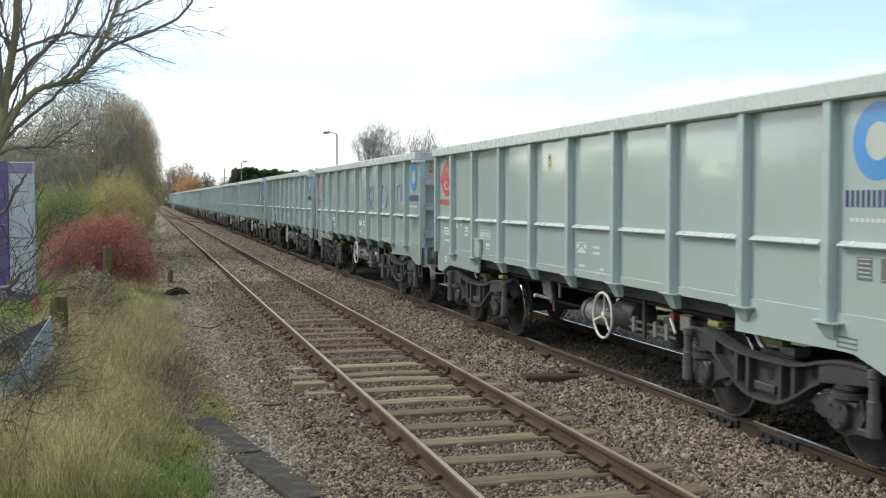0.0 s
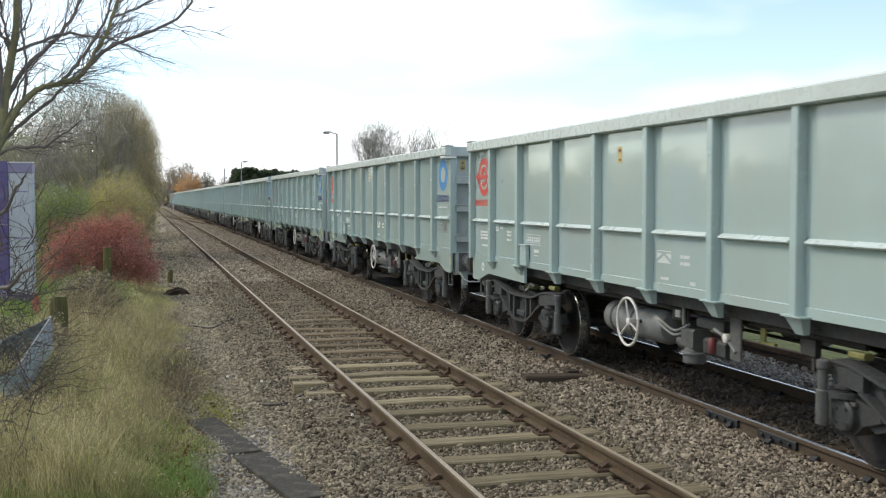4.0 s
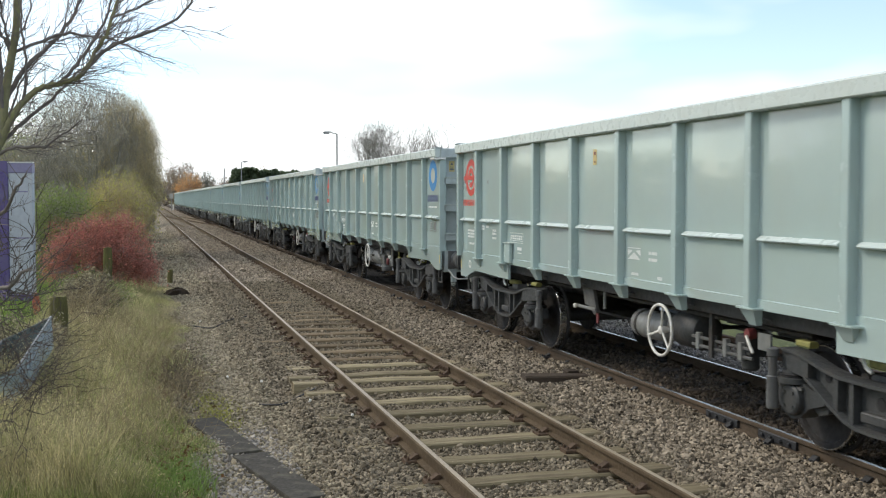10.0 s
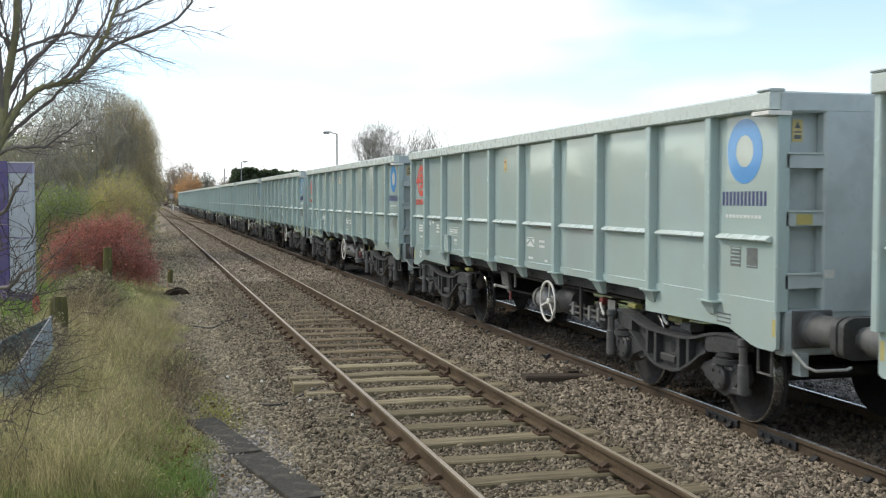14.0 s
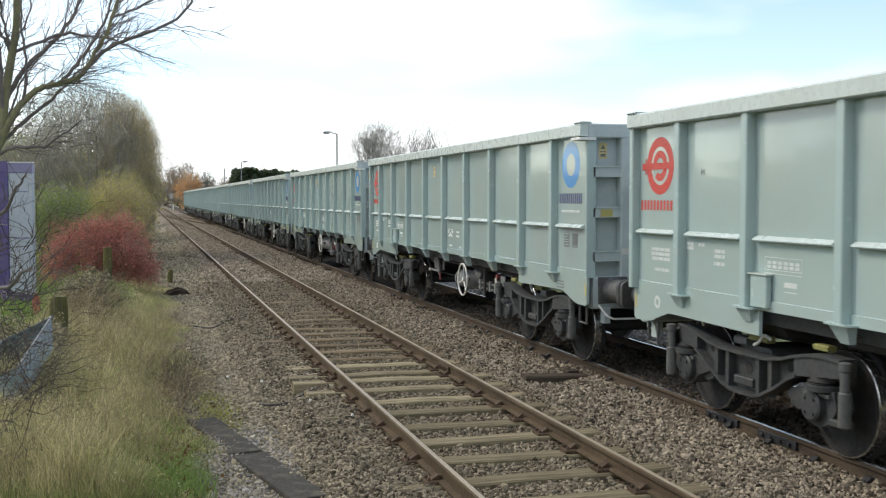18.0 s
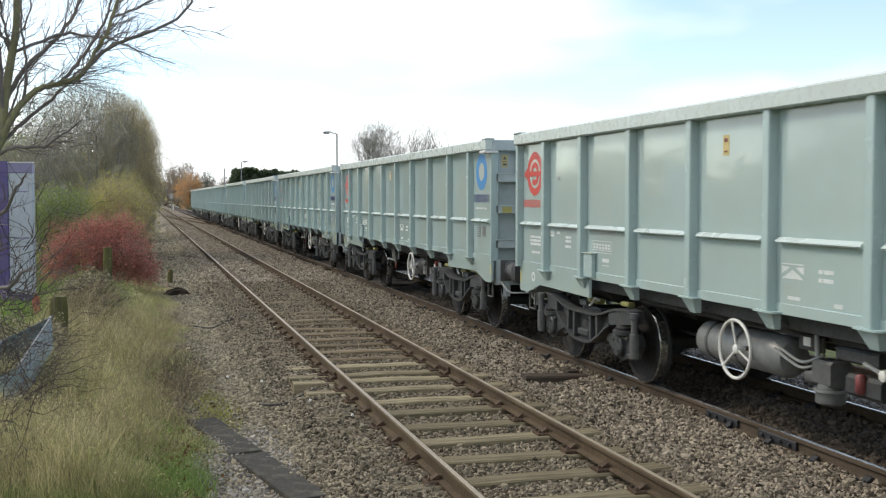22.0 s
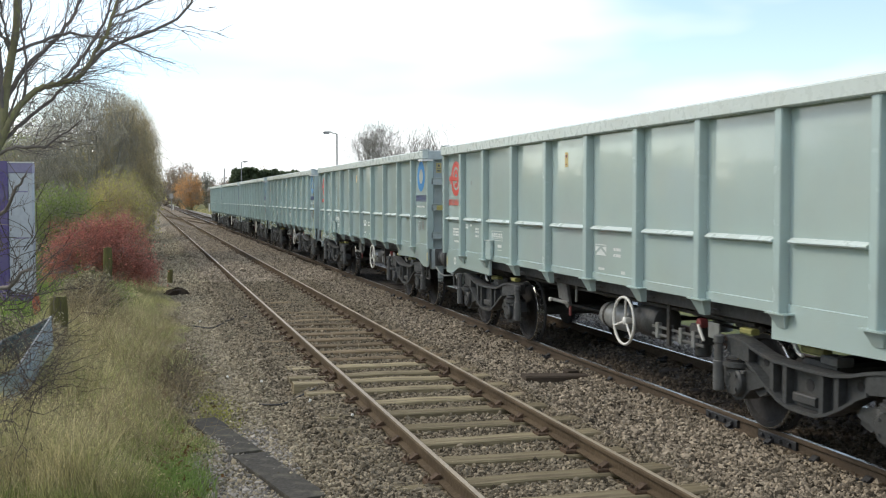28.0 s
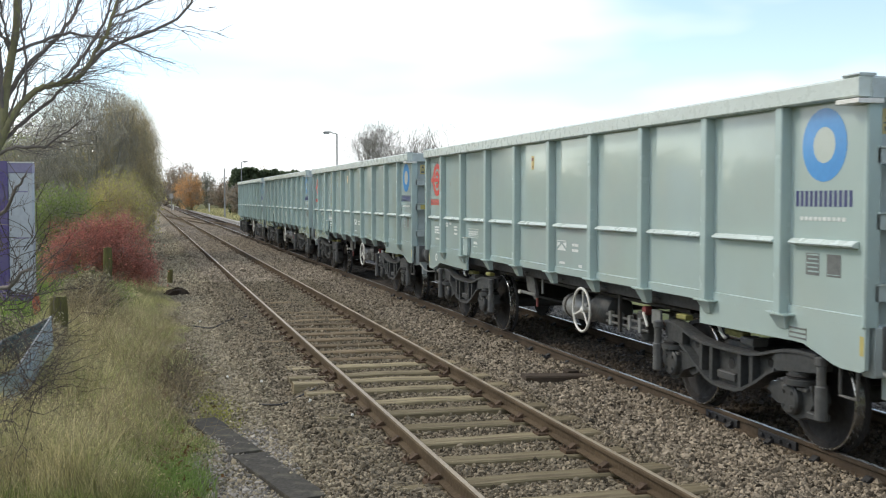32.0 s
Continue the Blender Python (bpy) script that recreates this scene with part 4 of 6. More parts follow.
def wheelset(w, y):
    ws = part("wheelset", Shape().lathe([(0.085, -1.02), (0.085, -0.80), (0.075, -0.6), (0.075, 0.6), (0.085, 0.80), (0.085, 1.02)], 0, (0, 0, 0), 12), M_UNDER, w, "pair of steel wheels on an axle", smooth=40, at=pose(0, y, WHEEL_R))
    for s in (-1, 1):
        prof = [(0.10, 0.655), (0.13, 0.67), (0.36, 0.70), (0.40, 0.685), (WHEEL_R + 0.030, 0.685), (WHEEL_R + 0.028, 0.71), (WHEEL_R, 0.722), (WHEEL_R - 0.004, 0.815), (0.40, 0.82), (0.385, 0.79), (0.20, 0.765), (0.13, 0.80), (0.10, 0.81)]
        wh = part("wheel", Shape().lathe([(r, s * x) for r, x in prof], 0, (0, 0, 0), 36), M_WHEEL, ws, smooth=35)
        part("tread", Shape().lathe([(WHEEL_R - 0.012, s * 0.8185), (WHEEL_R - 0.006, s * 0.8190), (WHEEL_R + 0.001, s * 0.813), (WHEEL_R + 0.003, s * 0.726), (WHEEL_R - 0.008, s * 0.724)], 0, (0, 0, 0), 36, False), M_TREAD, ws, "bright worn tread", smooth=40)
    return ws


def end_parts(w, e):
    q = lambda d: e * (HALF_L - d)
    box = lambda x0, x1, d0, d1, z0, z1, c=0.0: Shape().box(x0, x1, *sorted((q(d0), q(d1))), z0, z1, c)
    part("end_panel", box(-1.13, 1.13, 0.17, 0.125, 1.18, Z_RIM), M_END, w, "dark grey end wall")
    for z in (2.50, 2.00, 1.455):
        part("end_rib", Shape().prism([(q(0.125), z - 0.070), (q(0.0), z - 0.065), (q(0.0), z + 0.052), (q(0.125), z + 0.062)], 0, -1.13, 1.13), M_END, w)
        part("ladder_tread", box(-1.12, -0.775, 0.03, -0.015, z + 0.054, z + 0.068), M_TOP, w)
        part("ladder_tread", box(0.775, 1.12, 0.03, -0.015, z + 0.054, z + 0.068), M_TOP, w)
    part("end_plate", box(-0.765, 0.765, 0.125, -0.012, 1.18, Z_RIM, 0.02), M_END, w, "flat grey end plate")
    part("end_top_rail", box(-POST + 0.08, POST - 0.08, 0.125, -0.015, Z_RIM - 0.02, Z_TOP, 0.015), M_END, w, "grey end top rail")
    part("headstock", box(-1.12, 1.12, 0.16, 0.0, 0.80, 1.20, 0.02), M_END, w)
    for x in (-1.005, 0.90):
        st = part("end_sticker", box(x, x + 0.105, 0.124, 0.119, 2.665, 2.86), M_AMBER, w, "amber warning sticker")
        fig = Shape().prism([(x + 0.022, 2.785), (x + 0.083, 2.785), (x + 0.0525, 2.84)], 1, *sorted((q(0.1188), q(0.1165))))
        tagged(part("sticker_figure", fig.box(x + 0.012, x + 0.093, *sorted((q(0.1188), q(0.1165))), 2.745, 2.757).box(x + 0.018, x + 0.087, *sorted((q(0.1188), q(0.1165))), 2.69, 2.725), M_GREENGREY, st), kind="stuff")
    part("yellow_rib_mark", box(-1.03, -0.87, 0.0, -0.004, 1.945, 2.035), M_YELLOW, w)
    part("small_white_plate", box(-0.75, -0.655, -0.013, -0.02, 1.475, 1.55), M_WHITE, w)
    for x in (-0.87, 0.87):
        b = Shape().box(x - 0.19, x + 0.19, *sorted((q(0.0), q(-0.035))), 0.87, 1.20, 0.01).lathe([(0.15, q(-0.03)), (0.15, q(-0.10)), (0.135, q(-0.12)), (0.135, q(-0.46)), (0.10, q(-0.47)), (0.10, q(-0.58))], 1, (x, 0, 1.04), 20)
        bf = part("buffer", b, M_TANKD, w, "dark grey sprung buffer", smooth=35)
        hd = Shape().prism([(x + 0.26 * max(-0.82, min(0.82, math.cos(a))), 1.04 + 0.20 * max(-0.86, min(0.86, math.sin(a)))) for a in np.linspace(0, 2 * math.pi, 28, endpoint=False)], 1, *sorted((q(-0.58), q(-0.65))))
        part("buffer_head", hd, M_BOGIE, bf, smooth=40)
    part("draw_hook", Shape().box(-0.05, 0.05, *sorted((q(0.0), q(-0.30))), 0.93, 1.05, 0.02).tube([(0, q(-0.22), 1.0), (0.07, q(-0.30), 0.85), (0.07, q(-0.58), 0.80), (-0.07, q(-0.58), 0.80), (-0.07, q(-0.30), 0.85)], 0.025, 6, True), M_UNDER, w, "screw coupling")
    for x in (-1, 1):
        pipe = Shape().tube([(x * 1.05, q(0.02), 0.86), (x * 0.98, q(-0.10), 0.72), (x * 0.90, q(-0.13), 0.685), (x * 0.60, q(-0.14), 0.685), (x * 0.55, q(-0.13), 0.70)], 0.014, 6)
        part("hand_rail", pipe, M_WHITE, w, "bent pale handrail under the headstock")
        part("step_bracket", box(*sorted((x * 0.98, x * 0.90)), 0.10, -0.02, 0.62, 0.82), M_END, w)
    part("air_hose", Shape().tube([(0.3, q(0.0), 0.92), (0.3, q(-0.14), 0.86), (0.28, q(-0.28), 0.55), (0.25, q(-0.45), 0.55), (0.22, q(-0.53), 0.70)], 0.024, 6), M_UNDER, w)


def build_wagon():
    w = thing("goods_wagon", "grey bogie open wagon with ribbed steel sides", "railway wagon", "wagons of the goods train")
    part("floor", Shape().box(-1.05, 1.05, -HALF_L + 0.15, HALF_L - 0.15, 1.10, 1.18), M_UNDER, w)
    part("centre_sill", Shape().box(-0.24, 0.24, -HALF_L + 0.2, HALF_L - 0.2, 0.86, 1.10, 0.02), M_UNDER, w)
    for e in (-1, 1):
        part("body_bolster", Shape().prism([(-1.06, 1.09), (1.06, 1.09), (0.90, 0.92), (-0.90, 0.92)], 1, e * 4.355 - 0.40, e * 4.355 + 0.40), M_UNDER, w)
        part("draft_sill", Shape().box(-0.42, 0.42, *sorted((e * 2.75, e * 6.30)), 0.78, 1.09, 0.02), M_UNDER, w)
    for y in (-2.8, -1.4, 0.0, 1.4, 2.8):
        part("cross_bearer", Shape().prism([(-1.1, 1.09), (1.1, 1.09), (0.3, 0.80), (-0.3, 0.80)], 1, y - 0.05, y + 0.05), M_UNDER, w)
    side_parts(w, pose(0, 0, 0))
    side_parts(w, pose(0, 0, 0, 0, 0, 180))
    for e in (-1, 1):
        end_parts(w, e)
        bogie(w, e * 4.355, e)
    for y in AXLES:
        wheelset(w, y)
    # brake gear between the bogies
    part("handbrake_shaft", Shape().tube([(-1.10, -0.76, 0.75), (1.10, -0.76, 0.75)], 0.022, 8), M_UNDER, w)
    for s in (-1, 1):
        hw = Shape().tube([(s * 1.10, -0.76 + 0.275 * math.cos(t), 0.75 + 0.275 * math.sin(t)) for t in np.linspace(0, 2 * math.pi, 32, endpoint=False)], 0.017, 8, True)
        wheel = part("handbrake_wheel", hw, M_WHITE, w, "white three-spoked handbrake wheel", smooth=60)
        for a in (90, 210, 330):
            c, d = math.cos(radians(a + 12)), math.sin(radians(a + 12))
            part("spoke", Shape().tube([(s * 1.08, -0.76, 0.75), (s * 1.10, -0.76 + 0.27 * c, 0.75 + 0.27 * d)], 0.013, 6), M_WHITE, wheel, smooth=60)
        part("hub", Shape().lathe([(0.03, s * 1.0), (0.045, s * 1.06), (0.045, s * 1.10), (0.02, s * 1.115)], 0, (0, -0.76, 0.75), 10), M_WHITE, wheel, smooth=40)
    tank = lambda x, y0, y1, z, r: Shape().lathe([(r * 0.35, y0), (r * 0.8, y0 + 0.03), (r, y0 + 0.10), (r, y1 - 0.10), (r * 0.8, y1 - 0.03), (r * 0.35, y1)], 1, (x, 0, z), 22)
    # the side that faces -x: grey tank, black drum, ladder of brake rigging
    part("air_tank", tank(-0.76, -0.42, 0.44, 0.70, 0.165), M_TANK, w, "small grey air tank", smooth=40)
    part("brake_cylinder", tank(-0.76, -1.22, -0.66, 0.77, 0.21), M_BOGIE, w, "black brake cylinder", smooth=40)
    part("drum_cap", Shape().lathe([(0.10, -0.66), (0.13, -0.64), (0.13, -0.52), (0.06, -0.50)], 1, (-0.76, 0, 0.77), 16), M_TANKD, w, smooth=40)
    part("tank_strap", Shape().lathe([(0.169, 0.20), (0.174, 0.20), (0.174, 0.24), (0.169, 0.24)], 1, (-0.76, 0, 0.70), 22), M_UNDER, w)
    part("pull_bracket", Shape().prism([(1.70, 1.05), (1.36, 1.05), (1.22, 0.74), (1.30, 0.69), (1.50, 0.80), (1.60, 0.80)], 0, -0.97, -0.93), M_TANKD, w, "pale dusty pull bracket")
    part("pull_lever", Shape().box(-0.99, -0.965, 1.24, 1.86, 0.745, 0.785, 0.006), M_TANK, w)
    part("lever_bolt", Shape().lathe([(0.03, -1.0), (0.03, -1.03), (0.018, -1.035)], 0, (0, 1.82, 0.765), 8), M_WHITE, w)
    part("red_tag", Shape().box(-0.985, -0.96, 1.16, 1.21, 0.60, 0.72, 0.006), M_DULLRED, w)
    part("hanger_rod", Shape().tube([(-0.95, 1.03, 1.12), (-0.95, 1.02, 0.80)], 0.020, 8), M_TANK, w, smooth=50)
    for z in (0.74, 0.655):
        part("rigging_bar", Shape().box(-0.96, -0.935, -2.36, -1.20, z - 0.016, z + 0.016, 0.006), M_TANKD, w)
    for y in (-1.34, -1.62, -1.88, -2.16):
        part("rigging_link", Shape().box(-0.975, -0.92, y - 0.035, y + 0.035, 0.62, 0.79, 0.008), M_TANK, w)
    part("rigging_hanger", Shape().box(-0.99, -0.96, -1.67, -1.61, 0.57, 1.08), M_UNDER, w)
    part("rigging_valve", Shape().box(-0.93, -0.74, -2.28, -2.02, 0.66, 0.86, 0.02).lathe([(0.07, 0.52), (0.085, 0.54), (0.085, 0.66)], 2, (-0.84, -2.15, 0), 14), M_BOGIE, w, "dark cast brake valve", smooth=30)
    part("red_cap", Shape().lathe([(0.05, -1.0), (0.055, -0.98), (0.055, -0.92)], 0, (0, -2.33, 0.895), 12), M_DULLRED, w, "red valve cap", smooth=40)
    part("release_lever", Shape().tube([(-1.02, -2.36, 0.88), (-1.03, -2.42, 0.82), (-1.03, -2.49, 0.735)], 0.016, 6), M_WHITE, w, "white release lever")
    part("blank_plate", Shape().box(-0.985, -0.965, -2.71, -2.50, 0.77, 0.93, 0.006), M_TANK, w, "pale blank plate")
    # the side that faces +x: long tank, hoses, distributor with a red cap
    part("air_tank", tank(0.74, -1.90, -0.30, 0.71, 0.195), M_TANK, w, "long pale grey cylindrical air tank", smooth=40)
    for y in (-1.60, -1.05):
        part("tank_strap", Shape().lathe([(0.199, y - 0.02), (0.204, y - 0.02), (0.204, y + 0.02), (0.199, y + 0.02)], 1, (0.74, 0, 0.71), 22), M_TANKD, w)
    for d in (0.0, 0.05):
        part("brake_hose", Shape().tube(smooth_curve([(0.90, -0.40, 0.80 + d), (0.95, -0.12, 0.74 + d), (0.95, 0.12, 0.70 + d), (0.90, 0.34, 0.79 + d)]), 0.015, 6), M_TANK, w, smooth=50)
    part("white_tally", Shape().box(0.955, 0.965, 0.13, 0.23, 0.90, 0.975), M_WHITE, w, "small white plate")
    part("tally_frame", Shape().box(0.93, 0.954, 0.05, 0.40, 0.86, 1.0, 0.01), M_UNDER, w)
    part("hanger_rod", Shape().tube([(0.98, 0.345, 1.12), (0.98, 0.36, 0.84)], 0.022, 8), M_TANK, w, smooth=50)
    dv = Shape().box(0.74, 0.95, 0.24, 0.50, 0.58, 0.80, 0.025).lathe([(0.09, 0.42), (0.125, 0.44), (0.125, 0.54), (0.10, 0.60)], 2, (0.86, 0.38, 0), 18).lathe([(0.06, 0.10), (0.085, 0.12), (0.085, 0.26)], 1, (0.86, 0, 0.64), 14)
    part("distributor", dv, M_TANKD, w, "dusty grey brake distributor", smooth=30)
    part("distributor_flange", Shape().lathe([(0.145, 0.535), (0.145, 0.555)], 2, (0.86, 0.38, 0), 18), M_TANK, w, smooth=30)
    part("valve_block", Shape().box(0.70, 0.93, 0.54, 1.08, 0.83, 0.95, 0.02), M_BOGIE, w)
    part("red_cap", Shape().lathe([(0.03, 0.60), (0.046, 0.62), (0.046, 0.74), (0.03, 0.76)], 2, (0.93, 0.87, 0), 14), M_DULLRED, w, "red valve cap", smooth=40)
    part("valve_body", Shape().box(0.78, 0.92, 0.66, 1.10, 0.56, 0.74, 0.03), M_BOGIE, w)
    part("white_knob", Shape().lathe([(0.02, 0.94), (0.045, 0.95), (0.045, 0.99), (0.02, 1.0)], 0, (0, 1.20, 0.80), 12), M_WHITE, w, smooth=40)
    part("knob_arm", Shape().tube([(0.96, 0.95, 0.86), (0.96, 1.20, 0.80), (0.96, 1.36, 0.68)], 0.020, 6), M_TANK, w)
    part("hanger_plate", Shape().box(0.93, 0.955, 1.24, 1.44, 0.60, 1.08, 0.008), M_TANKD, w)
    part("drop_bracket", Shape().box(0.86, 0.92, 2.36, 2.58, 0.80, 0.95, 0.01).box(0.88, 0.90, 2.50, 2.54, 0.68, 0.80), M_UNDER, w)
    part("amber_strap", Shape().box(0.86, 0.88, 1.66, 1.74, 0.82, 0.97).box(0.86, 0.89, 1.66, 1.92, 0.81, 0.835), M_OLIVE, w, "dull yellow strap")
    for sx in (-1, 1):
        part("brake_pipe", Shape().tube([(sx * 0.86, -3.2, 0.97), (sx * 0.86, 3.2, 0.97)], 0.030, 6), M_UNDER, w)
        part("brake_rod", Shape().tube([(sx * 0.4, -3.4, 0.62), (sx * 0.4, 3.4, 0.60)], 0.02, 6), M_UNDER, w)
        for e in (-1, 1):
            part("yellow_bracket", Shape().box(*sorted((sx * 0.93, sx * 1.02)), *sorted((e * 4.14, e * 4.46)), 0.85, 0.915, 0.012), M_OLIVE, w, "dull yellow bracket")
            part("yellow_bracket", Shape().box(*sorted((sx * 0.96, sx * 1.05)), *sorted((e * 3.20, e * 3.40)), 0.90, 0.955, 0.012), M_OLIVE, w, "dull yellow bracket")
    return w


MARKINGS = ("blue_ring", "ring_centre", "caption", "small_caption", "data_panel", "load_plate", "red_ring", "emblem", "inner_red", "bar_end", "red_caption", "stencil", "load_table",
            "white_badge", "round_mark", "dark_chip", "warning_sticker", "sticker_figure", "yellow_edge")
FRAME_BITS = ("brake_block", "core_hole", "frame_rib", "bolster_pipe", "axle_box_strap", "damper_bracket", "rubber_spring", "spring_cup", "pivot_block", "side_bearer")


def strip_far_side(w, turned):
    """Takes the lettering and small castings off the side that never faces the line's near side."""
    for o in list(w.children_recursive):
        if o.name.startswith(MARKINGS) and o.parent == w:
            back = o.matrix_basis[0][0] < 0
        elif o.name.startswith(FRAME_BITS):
            back = o.data.vertices[0].co.x > 0
        else:
            continue
        if back != turned:
            bpy.data.objects.remove(o)


WAGON_FIRST, WAGON_LAST = -1, 18
TURNED = {1, 2, 3, 4, 6, 8, 10, 17}     # wagons that run the other way round
master = build_wagon()
wagons = {}
for n in range(WAGON_FIRST, WAGON_LAST + 1):
    wagons[n] = master if n == WAGON_FIRST else copy_thing(master, pose(FAR_X, 12.786 + LINK * n, 0))


for n, w in wagons.items():
    strip_far_side(w, n in TURNED)
    if n == WAGON_FIRST:
        strip_far_side(w, n not in TURNED)


def train_run(t):
    """How far the train has rolled at t seconds: it slows from 7.8 to 6.1 m/s and gathers speed again."""
    q = (t - 16) / 16
    c = (98.031013, -0.799473, 12.337114, -6.574242, -2.091783, 3.776201, -1.001657)
    at0 = sum(k * (-1) ** (i + 1) for i, k in enumerate(c))
    return sum(k * q ** (i + 1) for i, k in enumerate(c)) - at0


def motions():
    times = [0.5 * i for i in range(65)]
    for n, w in wagons.items():
        turn = 180 if n in TURNED else 0
        walk(w, [(t, pose(FAR_X, 12.786 + LINK * n - train_run(t), 0, 0, 0, turn)) for t in times])
    ticks = [i / 15 for i in range(481)]
    roll = {}
    for n, w in wagons.items():
        back = -1 if n in TURNED else 1
        for ws in [c for c in w.children if c.name.startswith("wheelset")]:
            y = round(ws.location.y, 3)
            if (y, back) not in roll:
                walk(ws, [(t, pose(0, y, WHEEL_R, back * math.degrees(train_run(t) / WHEEL_R) % 360)) for t in ticks])
                roll[(y, back)] = ws.animation_data
            else:
                ad = ws.animation_data_create()
                ws.rotation_mode = "QUATERNION"
                ad.action = roll[(y, back)].action
                ad.action_slot = roll[(y, back)].action_slot
# ---------------------------------------------------------------- plants
def blades(name, label, material, n, where, height, width, seed, lean=0.35, category="grass"):
    """Grass: thin bent blades rooted on the ground. where(rng, n) gives x, y and a height factor."""
    rng = np.random.default_rng(seed)
    x, y, k = where(rng, n)
    n = len(x)
    h = height * k * rng.uniform(0.55, 1.25, n)
    a = rng.uniform(0, 6.283, n)
    bend = lean * h * rng.uniform(0.2, 1.4, n)
    b = rng.uniform(0, 6.283, n)
    w = width * rng.uniform(0.6, 1.3, n)
    root = np.stack([x, y, ground_z(x, y) - 0.01], 1)
    side = np.stack([np.cos(a), np.sin(a), 0 * a], 1) * w[:, None]
    tip = np.stack([np.cos(b) * bend, np.sin(b) * bend, h], 1)
    mid = np.stack([np.cos(b) * bend * 0.3, np.sin(b) * bend * 0.3, h * 0.55], 1)
    v = np.stack([root - side, root + side, root + mid + side * 0.7, root + mid - side * 0.7, root + tip], 1).reshape(-1, 3)
    i = (np.arange(n) * 5)[:, None]
    f = np.concatenate([i + np.array([[0, 1, 2]]), i + np.array([[0, 2, 3]]), i + np.array([[3, 2, 4]])])
    ob = new(name, raw_mesh(name, v, f, material))
    tagged(ob, label, category, kind="stuff")
    return ob


def leaf_mesh(name, pts, size, material, seed, up=0.0):
    """Small leaf-shaped pieces at the points, turned at random."""
    rng = np.random.default_rng(seed)
    pts = np.asarray(pts)
    n = len(pts)
    d = rng.normal(size=(n, 3))
    d[:, 2] += up
    d /= np.linalg.norm(d, axis=1)[:, None]
    e = np.cross(d, rng.normal(size=(n, 3)))
    e /= np.linalg.norm(e, axis=1)[:, None]
    s = (size * rng.uniform(0.5, 1.4, n))[:, None]
    v = np.stack([pts - d * s, pts + e * s * 0.45, pts + d * s, pts - e * s * 0.45], 1).reshape(-1, 3)
    f = (np.arange(n) * 4)[:, None] + np.arange(4)[None]
    return raw_mesh(name, v, f, material)


def clump_points(rng, centre, radii, clumps, per, spread, hollow=0.35, flat_below=None):
    """Points in clumps spread through an uneven ellipsoid."""
    u = rng.normal(size=(clumps, 3))
    u /= np.linalg.norm(u, axis=1)[:, None]
    r = (hollow + (1 - hollow) * rng.uniform(0, 1, clumps) ** 0.6) * rng.uniform(0.72, 1.12, clumps)
    c = np.asarray(centre) + u * r[:, None] * np.asarray(radii)
    if flat_below is not None:
        c[:, 2] = np.maximum(c[:, 2], flat_below + rng.uniform(0, 0.4, clumps))
    p = np.repeat(c, per, 0) + rng.normal(size=(clumps * per, 3)) * spread
    return c, p


def ribbons(name, a, b, width, material, seed, sag=0.1, seg=3):
    """Thin three-sided twigs from points a to points b, a little crooked."""
    rng = np.random.default_rng(seed)
    a, b = np.asarray(a, float), np.asarray(b, float)
    n = len(a)
    L = np.linalg.norm(b - a, axis=1)[:, None]
    d = (b - a) / np.maximum(L, 1e-6)
    e = np.cross(d, rng.normal(size=(n, 3)))
    e /= np.linalg.norm(e, axis=1)[:, None]
    g = np.cross(d, e)
    w = np.broadcast_to(np.asarray(width, float), (n,))[:, None]
    rows = []
    kink = e * L * rng.uniform(-sag, sag, (n, 1))
    for j in range(seg + 1):
        t = j / seg
        p = a + (b - a) * t + kink * math.sin(math.pi * t) + g * L * 0.4 * sag * math.sin(2 * math.pi * t) * rng.uniform(-1, 1, (n, 1))
        r = w * (1 - 0.75 * t)
        for q in range(3):
            ang = 2.094 * q
            rows.append(p + (e * math.cos(ang) + g * math.sin(ang)) * r)
    v = np.stack(rows, 1).reshape(-1, 3)
    base = (np.arange(n) * 3 * (seg + 1))[:, None]
    f = []
    for j in range(seg):
        for q in range(3):
            f.append(base + np.array([[3 * j + q, 3 * j + (q + 1) % 3, 3 * j + 3 + (q + 1) % 3, 3 * j + 3 + q]]))
    return raw_mesh(name, v, np.concatenate(f), material)


def grow(rng, start, way, length, rad, levels, kids, spread, up=0.15, lift=0.0):
    """Branches from one stem: a list of (points, radii) by level."""
    out = []

    def go(p, d, L, r, lev):
        n = 5 if lev > 0 else 4
        pts, rr = [p.copy()], [r]
        q = p.copy()
        dd = d.copy()
        for i in range(n):
            dd = dd + Vector((rng.uniform(-1, 1), rng.uniform(-1, 1), rng.uniform(-1, 1))) * 0.16 + Vector((0, 0, up * 0.25))
            dd.normalize()
            q = q + dd * (L / n)
            pts.append(q.copy())
            rr.append(r * (1 - 0.62 * (i + 1) / n))
        out.append((lev, pts, rr))
        if lev == 0:
            return
        for i in range(kids):
            k = rng.randint(1, n)
            e = dd + Vector((rng.uniform(-1, 1), rng.uniform(-1, 1), rng.uniform(-0.7, 1))) * spread
            e.normalize()
            go(pts[k], e, L * rng.uniform(0.45, 0.75), rr[k] * rng.uniform(0.45, 0.65), lev - 1)

    go(Vector(start), Vector(way).normalized(), length, rad, levels)
    return out


def tubes(branches, seg=5, least=0.0):
    s = Shape()
    for lev, pts, rr in branches:
        s.tube(pts, [max(r, least) for r in rr], seg if lev > 1 else 4 if lev > 0 else 3)
    return s


